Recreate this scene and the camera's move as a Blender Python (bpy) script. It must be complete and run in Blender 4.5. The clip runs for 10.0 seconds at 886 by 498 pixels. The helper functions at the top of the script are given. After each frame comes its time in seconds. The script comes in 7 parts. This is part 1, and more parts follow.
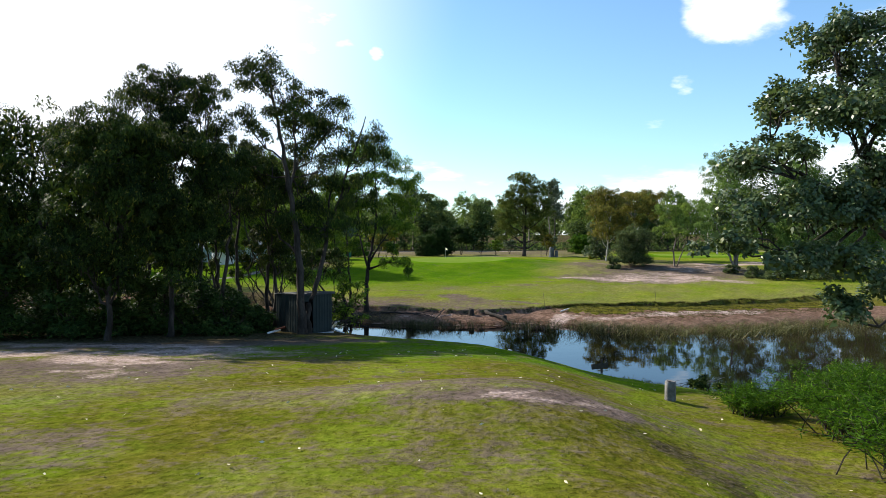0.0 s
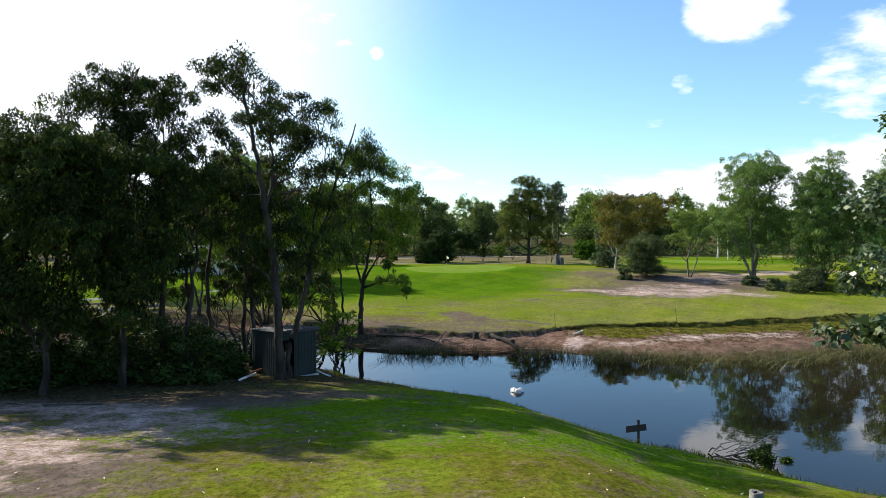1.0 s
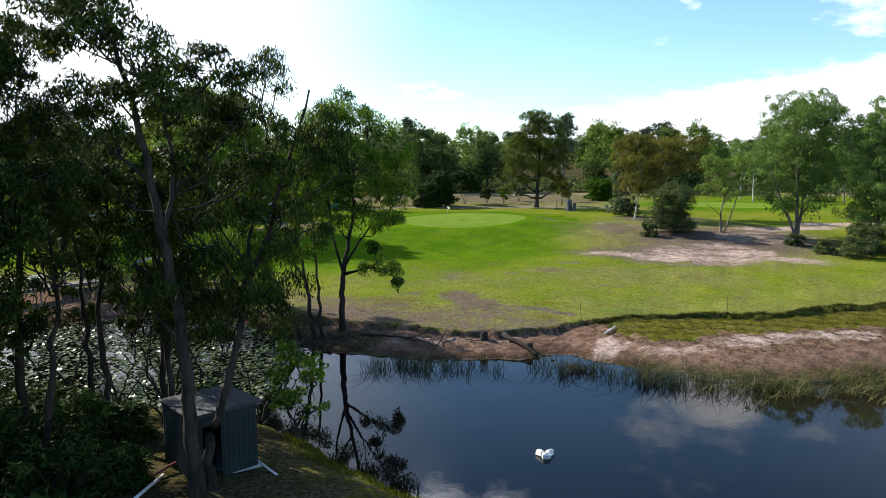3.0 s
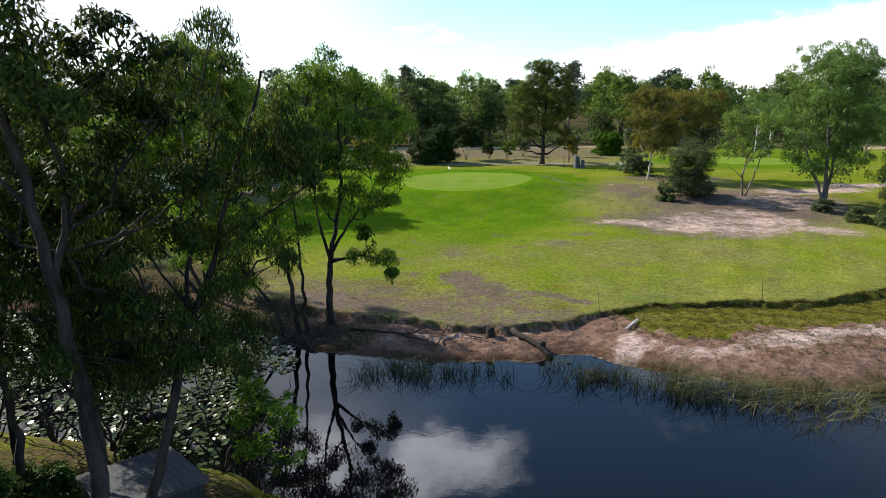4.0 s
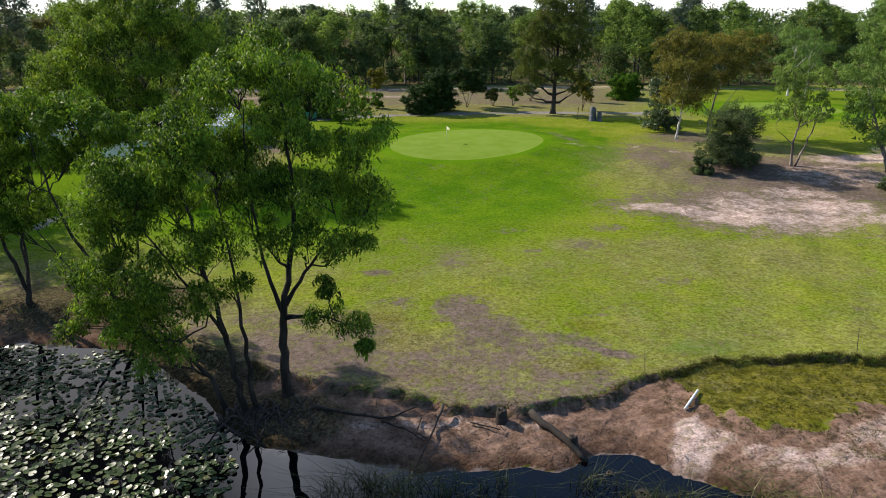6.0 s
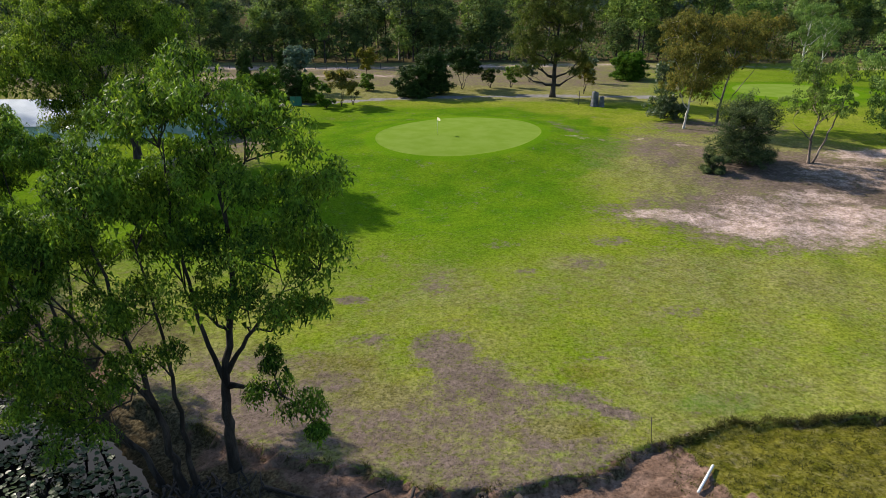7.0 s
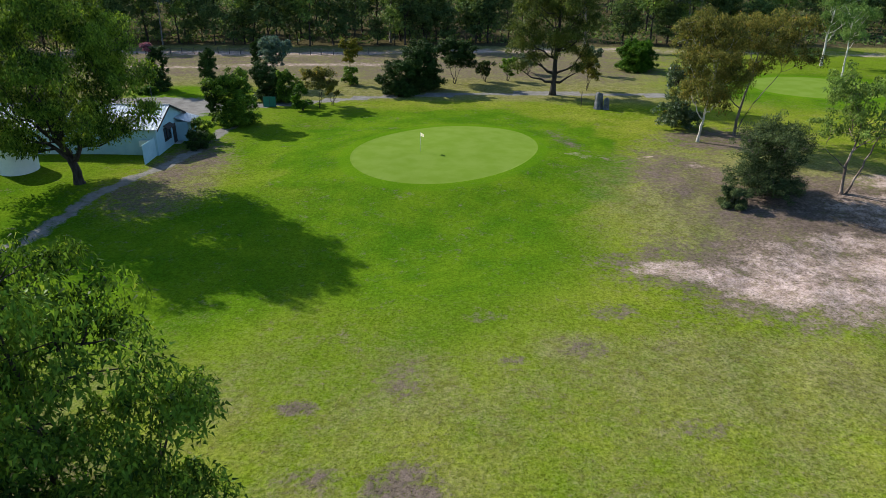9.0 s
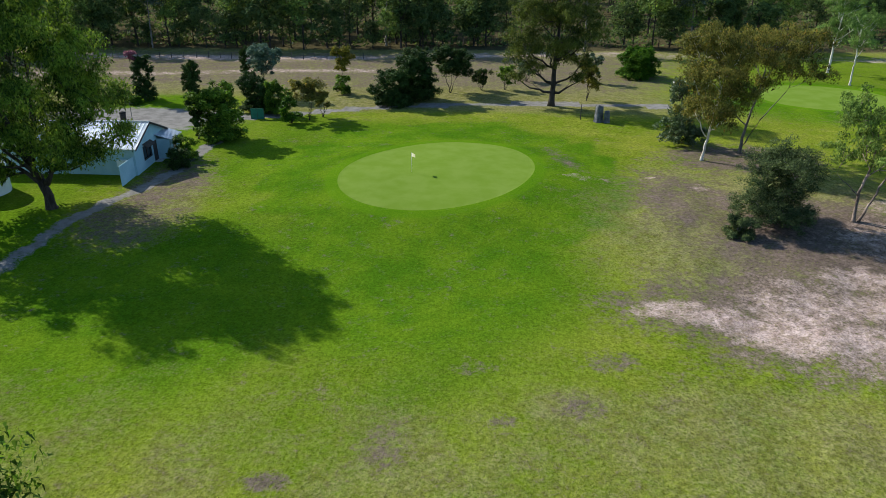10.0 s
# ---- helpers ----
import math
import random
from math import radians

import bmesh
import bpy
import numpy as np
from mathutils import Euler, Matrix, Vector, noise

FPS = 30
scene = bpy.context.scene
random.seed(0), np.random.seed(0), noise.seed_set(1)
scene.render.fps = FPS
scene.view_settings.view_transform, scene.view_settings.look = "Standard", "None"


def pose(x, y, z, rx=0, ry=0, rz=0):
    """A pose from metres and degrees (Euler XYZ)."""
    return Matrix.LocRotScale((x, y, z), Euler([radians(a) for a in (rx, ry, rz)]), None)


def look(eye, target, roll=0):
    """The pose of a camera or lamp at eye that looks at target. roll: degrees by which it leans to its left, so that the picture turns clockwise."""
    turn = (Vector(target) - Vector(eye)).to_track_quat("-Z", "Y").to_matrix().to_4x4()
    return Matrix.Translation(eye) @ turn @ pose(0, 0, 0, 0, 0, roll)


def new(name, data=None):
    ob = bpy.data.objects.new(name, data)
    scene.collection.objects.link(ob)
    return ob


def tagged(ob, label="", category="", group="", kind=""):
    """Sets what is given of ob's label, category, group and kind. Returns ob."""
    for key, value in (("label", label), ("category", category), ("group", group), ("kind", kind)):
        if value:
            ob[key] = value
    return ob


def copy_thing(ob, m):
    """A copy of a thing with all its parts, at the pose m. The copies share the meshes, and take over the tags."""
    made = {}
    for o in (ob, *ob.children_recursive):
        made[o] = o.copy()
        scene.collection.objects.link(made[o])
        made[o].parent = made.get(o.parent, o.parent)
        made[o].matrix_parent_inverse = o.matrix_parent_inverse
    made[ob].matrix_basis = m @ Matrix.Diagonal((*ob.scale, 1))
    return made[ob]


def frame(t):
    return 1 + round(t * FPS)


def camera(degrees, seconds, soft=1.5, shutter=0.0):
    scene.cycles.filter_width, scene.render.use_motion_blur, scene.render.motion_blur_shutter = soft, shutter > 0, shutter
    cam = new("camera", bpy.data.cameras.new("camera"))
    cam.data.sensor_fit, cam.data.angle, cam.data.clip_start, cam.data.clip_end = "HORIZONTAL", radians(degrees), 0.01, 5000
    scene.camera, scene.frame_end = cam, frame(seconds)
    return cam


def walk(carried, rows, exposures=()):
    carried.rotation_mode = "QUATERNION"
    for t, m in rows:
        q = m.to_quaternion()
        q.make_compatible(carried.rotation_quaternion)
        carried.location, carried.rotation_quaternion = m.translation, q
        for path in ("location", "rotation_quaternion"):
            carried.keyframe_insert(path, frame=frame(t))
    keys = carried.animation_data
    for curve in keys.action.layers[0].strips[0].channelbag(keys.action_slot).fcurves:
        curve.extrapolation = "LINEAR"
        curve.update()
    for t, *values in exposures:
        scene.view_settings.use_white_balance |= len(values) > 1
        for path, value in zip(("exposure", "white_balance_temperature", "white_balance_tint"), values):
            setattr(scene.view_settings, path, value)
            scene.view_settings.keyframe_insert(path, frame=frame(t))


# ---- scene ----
cam = camera(66.1, 10.0, 0.4)
METRES, EYE, TILT, LEAN, TURN = 60.0, 8.35, -1.3, 0.0, 0.0
ROWS = [
    (0.0, 0.0, 0.0, 0.0, 0.0, 0.0, 0.0),
    (0.5, -0.0007, 0.0451, 0.0118, 0.0, -0.02, 0.03),
    (1.0, -0.0018, 0.096, 0.0254, 0.03, -0.04, 0.04),
    (1.5, -0.0023, 0.1438, 0.0414, 0.02, -0.36, 0.03),
    (2.0, -0.0021, 0.1975, 0.0584, 0.04, -1.52, 0.04),
    (2.5, -0.0024, 0.2476, 0.0747, 0.03, -3.8, 0.0),
    (3.0, -0.0026, 0.3027, 0.0906, 0.03, -6.57, -0.03),
    (4.5, -0.0046, 0.4613, 0.1317, 0.03, -12.96, 0.04),
    (5.0, -0.0061, 0.5181, 0.1463, -0.01, -14.66, 0.02),
    (5.5, -0.0048, 0.5713, 0.1607, 0.01, -16.03, 0.04),
    (7.0, 0.02, 0.7218, 0.2036, 0.1, -19.99, -0.05),
    (7.5, 0.0288, 0.7656, 0.2172, 0.16, -21.0, -0.08),
    (8.0, 0.0361, 0.8088, 0.2327, 0.23, -22.0, -0.14),
    (8.5, 0.0422, 0.8468, 0.2467, 0.27, -22.51, -0.17),
    (9.0, 0.049, 0.8855, 0.2616, 0.31, -22.95, -0.22),
    (9.5, 0.055, 0.9183, 0.2751, 0.33, -23.31, -0.29),
    (10.0, 0.0614, 0.9509, 0.288, 0.38, -23.47, -0.33),
]
walk(cam, [(t, pose(0, 0, EYE, TILT, LEAN, TURN) @ pose(METRES * x, METRES * y, METRES * z, 90 + pitch, roll, yaw)) for t, x, y, z, yaw, pitch, roll in ROWS],
     exposures=((0.0, 0.68, 6500, 10), (2.5, 0.70, 6450, 10), (5.5, 0.70, 6650, 12), (7.5, 0.64, 6600, 12), (8.5, 0.62, 6380, 10), (10.0, 0.54, 6100, 7)))

# ---- world, sun, exposure ----
SUN_DIR = Vector((-0.83, 0.56, 0.0)).normalized()
SUN_UP = radians(33.5)
world = bpy.data.worlds.new("sky")
scene.world = world
world.use_nodes = True
wn, wl = world.node_tree.nodes, world.node_tree.links
wn.clear()


def wnode(kind, **values):
    n = wn.new(kind)
    for k, v in values.items():
        n.inputs[k].default_value = v
    return n


sky = wn.new("ShaderNodeTexSky")
sky.sky_type = "NISHITA"
sky.sun_disc = False
sky.sun_elevation = SUN_UP
sky.sun_rotation = math.atan2(SUN_DIR.x, SUN_DIR.y)
sky.altitude = 50
sky.air_density, sky.dust_density, sky.ozone_density = 1.0, 0.25, 1.8
coord = wn.new("ShaderNodeTexCoord")
# clouds: soft noise on the dome, thicker towards the sun and low over the horizon
sep = wn.new("ShaderNodeSeparateXYZ")
wl.new(coord.outputs["Generated"], sep.inputs[0])
flat = wn.new("ShaderNodeVectorMath")
flat.operation = "DIVIDE"
zz = wn.new("ShaderNodeMath")
zz.operation = "ADD"
zz.inputs[1].default_value = 0.22
zz.use_clamp = False
wl.new(sep.outputs["Z"], zz.inputs[0])
comb = wn.new("ShaderNodeCombineXYZ")
for i in range(3):
    wl.new(zz.outputs[0], comb.inputs[i])
wl.new(coord.outputs["Generated"], flat.inputs[0])
wl.new(comb.outputs[0], flat.inputs[1])
puff = wnode("ShaderNodeTexNoise", Scale=1.7, Detail=9.0, Roughness=0.56)
shift = wn.new("ShaderNodeVectorMath")
shift.operation = "ADD"
shift.inputs[1].default_value = (3.3, 1.15, 0.4)
wl.new(flat.outputs[0], shift.inputs[0])
wl.new(shift.outputs[0], puff.inputs["Vector"])


def wmath(op, a, b, clamp=False):
    n = wn.new("ShaderNodeMath")
    n.operation = op
    n.use_clamp = clamp
    for i, v in enumerate((a, b)):
        if isinstance(v, (int, float)):
            n.inputs[i].default_value = v
        else:
            wl.new(v, n.inputs[i])
    return n.outputs[0]


def toward(direction, lo, hi):
    """0 to 1 as the dome nears a direction."""
    d = wn.new("ShaderNodeVectorMath")
    d.operation = "DOT_PRODUCT"
    d.inputs[1].default_value = Vector(direction).normalized()
    wl.new(coord.outputs["Generated"], d.inputs[0])
    r = wn.new("ShaderNodeMapRange")
    r.interpolation_type = "SMOOTHSTEP"
    r.inputs["From Min"].default_value, r.inputs["From Max"].default_value = lo, hi
    wl.new(d.outputs["Value"], r.inputs["Value"])
    return r.outputs["Result"]


sunward = toward((-0.80, 0.74, 0.42), 0.70, 0.97)
bank_a = toward((0.43, 1.0, 0.325), 0.9962, 1.0)
bank_b = toward((0.60, 1.0, 0.245), 0.9962, 1.0)
bank_c = toward((0.03, 1.0, 0.585), 0.9915, 1.0)
bank_d = toward((-0.17, 1.0, 0.68), 0.984, 1.0)
wisp_a = toward((0.350, 1.0, 0.222), 0.9996, 1.0)
wisp_b = toward((-0.095, 1.0, 0.262), 0.99985, 1.0)
wisp_c = toward((0.08, 1.0, 0.345), 0.9992, 1.0)
# a low bank of cloud whose upper edge climbs to the right
side, rise = wmath("DIVIDE", sep.outputs["X"], wmath("MAXIMUM", sep.outputs["Y"], 0.05)), wmath("DIVIDE", sep.outputs["Z"], wmath("MAXIMUM", sep.outputs["Y"], 0.05))
fluff = wnode("ShaderNodeTexNoise", Scale=9.0, Detail=7.0, Roughness=0.6)
wl.new(shift.outputs[0], fluff.inputs["Vector"])
above = wmath("SUBTRACT", wmath("ADD", rise, wmath("MULTIPLY", wmath("SUBTRACT", fluff.outputs["Fac"], 0.5), 0.05)), wmath("ADD", wmath("MULTIPLY", side, 0.174), 0.030))
low = wn.new("ShaderNodeMapRange")
low.interpolation_type = "SMOOTHSTEP"
low.inputs["From Min"].default_value, low.inputs["From Max"].default_value = 0.012, -0.022
wl.new(above, low.inputs["Value"])
right = wn.new("ShaderNodeMapRange")
right.interpolation_type = "SMOOTHSTEP"
right.inputs["From Min"].default_value, right.inputs["From Max"].default_value = 0.02, 0.24
wl.new(side, right.inputs["Value"])
amount = wmath("ADD", puff.outputs["Fac"], wmath("MULTIPLY", wmath("SUBTRACT", fluff.outputs["Fac"], 0.5), 0.22))
for extra, k in ((sunward, 0.20), (bank_a, 0.215), (bank_b, 0.205), (bank_c, 0.25), (bank_d, 0.09), (wisp_a, 0.20), (wisp_b, 0.16), (wisp_c, 0.14)):
    amount = wmath("ADD", amount, wmath("MULTIPLY", extra, k))
cover = wn.new("ShaderNodeMapRange")
cover.interpolation_type = "SMOOTHSTEP"
cover.inputs["From Min"].default_value, cover.inputs["From Max"].default_value = 0.60, 0.76
wl.new(amount, cover.inputs["Value"])
# thin bright veil round the sun's side
veil = toward((-0.80, 0.74, 0.36), 0.68, 0.95)
bank_low = wmath("MULTIPLY", wmath("MULTIPLY", low.outputs["Result"], right.outputs["Result"]), 0.85)
covered = wmath("MAXIMUM", wmath("MAXIMUM", cover.outputs["Result"], bank_low), wmath("MULTIPLY", veil, 0.92))
haze = wn.new("ShaderNodeMixRGB")
bright = wn.new("ShaderNodeMixRGB")
bright.inputs[1].default_value = (7.6, 7.8, 8.2, 1)
bright.inputs[2].default_value = (24.0, 25.0, 28.0, 1)
wl.new(wmath("ADD", bank_c, bank_d, True), bright.inputs[0])
wl.new(bright.outputs[0], haze.inputs[2])
wl.new(covered, haze.inputs[0])
tint = wn.new("ShaderNodeMixRGB")
tint.blend_type = "MULTIPLY"
tint.inputs[0].default_value = 1.0
tint.inputs[2].default_value = (0.86, 1.06, 1.16, 1)
wl.new(sky.outputs[0], tint.inputs[1])
wl.new(tint.outputs[0], haze.inputs[1])
back = wnode("ShaderNodeBackground", Strength=0.118)
wl.new(haze.outputs[0], back.inputs["Color"])
wl.new(back.outputs[0], wn.new("ShaderNodeOutputWorld").inputs[0])

sun = new("sun", bpy.data.lights.new("sun", "SUN"))
sun.data.energy, sun.data.angle, sun.data.color = 5.0, radians(0.53), (1.0, 0.93, 0.80)
sun.matrix_world = look((0, 0, 60), Vector((0, 0, 60)) - (SUN_DIR * math.cos(SUN_UP) + Vector((0, 0, math.sin(SUN_UP)))))


# ---- materials ----
class Nodes:
    """A small writer of node materials."""

    def __init__(self, name):
        self.mat = bpy.data.materials.new(name)
        self.mat.use_nodes = True
        self.n, self.l = self.mat.node_tree.nodes, self.mat.node_tree.links
        self.n.clear()
        self.out = self.n.new("ShaderNodeOutputMaterial")

    def put(self, socket, value):
        if hasattr(value, "is_linked"):
            self.l.new(value, socket)
        elif isinstance(value, (tuple, list)) and len(value) == 3 and socket.type == "RGBA":
            socket.default_value = (*value, 1)
        else:
            socket.default_value = value

    def node(self, kind, **values):
        n = self.n.new(kind)
        for k, v in values.items():
            self.put(n.inputs[k.replace("_", " ")], v)
        return n

    def place(self, scale=(1, 1, 1)):
        g = self.n.new("ShaderNodeNewGeometry")
        m = self.n.new("ShaderNodeVectorMath")
        m.operation = "MULTIPLY"
        m.inputs[1].default_value = scale
        self.l.new(g.outputs["Position"], m.inputs[0])
        return m.outputs[0]

    def local(self, scale=(1, 1, 1)):
        g = self.n.new("ShaderNodeTexCoord")
        m = self.n.new("ShaderNodeVectorMath")
        m.operation = "MULTIPLY"
        m.inputs[1].default_value = scale
        self.l.new(g.outputs["Object"], m.inputs[0])
        return m.outputs[0]

    def noise(self, scale, detail=4.0, rough=0.55, at=None):
        n = self.node("ShaderNodeTexNoise", Scale=scale, Detail=detail, Roughness=rough)
        self.l.new(at if at is not None else self.place(), n.inputs["Vector"])
        return n.outputs["Fac"]

    def math(self, op, a, b=0.0, clamp=False):
        n = self.n.new("ShaderNodeMath")
        n.operation, n.use_clamp = op, clamp
        self.put(n.inputs[0], a)
        self.put(n.inputs[1], b)
        return n.outputs[0]

    def step(self, v, lo, hi, a=0.0, b=1.0):
        n = self.n.new("ShaderNodeMapRange")
        n.interpolation_type = "SMOOTHSTEP"
        for k, x in zip(("Value", "From Min", "From Max", "To Min", "To Max"), (v, lo, hi, a, b)):
            self.put(n.inputs[k], x)
        return n.outputs["Result"]

    def mix(self, fac, a, b, how="MIX"):
        n = self.n.new("ShaderNodeMixRGB")
        n.blend_type = how
        for i, v in enumerate((fac, a, b)):
            self.put(n.inputs[i], v)
        return n.outputs[0]

    def bump(self, height, strength=0.5, distance=0.02):
        n = self.node("ShaderNodeBump", Strength=strength, Distance=distance, Height=height)
        return n.outputs["Normal"]

    def surface(self, shader):
        self.l.new(shader, self.out.inputs["Surface"])
        return self.mat

    def principled(self, color, rough=0.8, metal=0.0, normal=None, spec=0.5, **more):
        p = self.node("ShaderNodeBsdfPrincipled", Base_Color=color, Roughness=rough, Metallic=metal)
        p.inputs["Specular IOR Level"].default_value = spec
        if normal is not None:
            self.l.new(normal, p.inputs["Normal"])
        for k, v in more.items():
            self.put(p.inputs[k.replace("_", " ")], v)
        return self.surface(p.outputs[0])


def leaf_material(name, dark, light, tip, gloss=0.55, shine=0.07, through_light=0.30):
    m = Nodes(name)
    g = m.n.new("ShaderNodeNewGeometry")
    big, mid = m.noise(0.35, 2.0), m.noise(1.3, 2.0)
    k = m.math("MULTIPLY", m.math("SUBTRACT", g.outputs["Random Per Island"], 0.5), 0.62)
    k = m.math("ADD", k, m.math("ADD", m.math("MULTIPLY", m.math("SUBTRACT", big, 0.5), 1.1), m.math("MULTIPLY", m.math("SUBTRACT", mid, 0.5), 0.9)))
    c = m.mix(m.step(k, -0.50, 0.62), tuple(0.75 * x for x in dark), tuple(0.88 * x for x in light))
    c = m.mix(m.step(g.outputs["Random Per Island"], 0.94, 0.99), c, tip)
    p = m.node("ShaderNodeBsdfPrincipled", Base_Color=c, Roughness=gloss)
    p.inputs["Specular IOR Level"].default_value = shine
    t = m.node("ShaderNodeBsdfTranslucent", Color=m.mix(0.5, c, m.mix(1.0, c, (1.0, 0.95, 0.25), "MULTIPLY")))
    s = m.n.new("ShaderNodeMixShader")
    s.inputs[0].default_value = through_light
    m.l.new(p.outputs[0], s.inputs[1])
    m.l.new(t.outputs[0], s.inputs[2])
    return m.surface(s.outputs[0])


def bark_material(name, dark, light, patch=0.5):
    m = Nodes(name)
    v = m.place((1, 1, 0.25))
    n = m.noise(3.0, 6.0, 0.6, v)
    f = m.noise(22.0, 4.0, 0.6, v)
    c = m.mix(m.step(n, patch - 0.12, patch + 0.12), dark, light)
    c = m.mix(m.step(f, 0.45, 0.7, 0.0, 0.5), c, tuple(x * 0.45 for x in dark))
    return m.principled(c, 0.9, normal=m.bump(m.math("ADD", n, m.math("MULTIPLY", f, 0.6)), 0.8, 0.05), spec=0.2)


# darkened to stand for the shaded side of the grove's crowns
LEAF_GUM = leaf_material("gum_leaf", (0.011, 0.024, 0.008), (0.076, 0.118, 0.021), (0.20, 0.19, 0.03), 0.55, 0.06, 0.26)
# lightened to stand for sunlit crown tops on the far bank
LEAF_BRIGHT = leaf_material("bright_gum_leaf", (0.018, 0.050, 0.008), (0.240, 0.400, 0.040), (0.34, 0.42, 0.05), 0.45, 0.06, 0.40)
LEAF_LIME = leaf_material("lime_gum_leaf", (0.070, 0.138, 0.032), (0.260, 0.395, 0.095), (0.30, 0.36, 0.09))
LEAF_GREY = leaf_material("grey_gum_leaf", (0.050, 0.088, 0.036), (0.150, 0.215, 0.085), (0.28, 0.30, 0.14), 0.38, 0.45, 0.36)
LEAF_SAGE = leaf_material("sage_leaf", (0.036, 0.060, 0.024), (0.150, 0.200, 0.080), (0.22, 0.25, 0.10), 0.55, 0.06, 0.38)
LEAF_BROWN = leaf_material("brown_gum_leaf", (0.062, 0.076, 0.018), (0.320, 0.295, 0.066), (0.40, 0.25, 0.06), 0.5, 0.06, 0.44)
LEAF_PINE = leaf_material("dark_needle", (0.018, 0.042, 0.010), (0.068, 0.118, 0.026), (0.09, 0.11, 0.03), 0.55, 0.06, 0.22)
LEAF_VIVID = leaf_material("vivid_shrub_leaf", (0.034, 0.090, 0.008), (0.110, 0.235, 0.018), (0.20, 0.30, 0.03), 0.55, 0.06, 0.46)
LEAF_GOLD = leaf_material("golden_leaf", (0.080, 0.085, 0.012), (0.250, 0.230, 0.022), (0.32, 0.24, 0.03))
LEAF_BLUE = leaf_material("blue_green_leaf", (0.060, 0.110, 0.080), (0.140, 0.220, 0.160), (0.20, 0.26, 0.16))
LEAF_WOODS = leaf_material("woodland_leaf", (0.038, 0.068, 0.026), (0.195, 0.280, 0.080), (0.18, 0.20, 0.06), 0.6, 0.06, 0.36)
LEAF_DUSTY = leaf_material("dusty_gum_leaf", (0.050, 0.076, 0.052), (0.175, 0.220, 0.140), (0.17, 0.18, 0.11), 0.55, 0.06, 0.32)
LEAF_RUSSET = leaf_material("russet_gum_leaf", (0.056, 0.066, 0.020), (0.220, 0.205, 0.060), (0.20, 0.14, 0.05), 0.55, 0.06, 0.34)
LEAF_MEADOW = leaf_material("meadow_gum_leaf", (0.066, 0.120, 0.028), (0.300, 0.430, 0.092), (0.28, 0.32, 0.09), 0.55, 0.06, 0.42)
LEAF_OLIVE = leaf_material("olive_gum_leaf", (0.028, 0.046, 0.010), (0.165, 0.205, 0.038), (0.24, 0.21, 0.05), 0.5, 0.06, 0.38)
LEAF_SPREAD = leaf_material("shade_tree_leaf", (0.022, 0.056, 0.010), (0.280, 0.420, 0.044), (0.33, 0.38, 0.05), 0.5, 0.06, 0.42)
LEAF_PINK = leaf_material("pink_flower", (0.25, 0.08, 0.13), (0.45, 0.18, 0.25), (0.5, 0.3, 0.3))
BARK_DARK = bark_material("dark_bark", (0.024, 0.019, 0.015), (0.060, 0.050, 0.041))
BARK_PALE = bark_material("pale_gum_bark", (0.30, 0.25, 0.20), (0.62, 0.57, 0.50), 0.42)
BARK_ROSY = bark_material("rosy_bark", (0.095, 0.070, 0.058), (0.34, 0.265, 0.225))
BARK_GREY = bark_material("grey_bark", (0.10, 0.085, 0.07), (0.24, 0.21, 0.18))


def plain(name, a, b, rough=0.7, scale=3.0, fine=40.0, metal=0.0, relief=0.2, spec=0.4):
    m = Nodes(name)
    v = m.local()
    n, f = m.noise(scale, 5.0, 0.6, v), m.noise(fine, 3.0, 0.6, v)
    c = m.mix(m.step(m.math("ADD", n, m.math("MULTIPLY", m.math("SUBTRACT", f, 0.5), 0.5)), 0.3, 0.72), a, b)
    return m.principled(c, m.step(n, 0.3, 0.7, rough - 0.1, min(1.0, rough + 0.1)), metal, m.bump(f, relief, 0.01), spec)


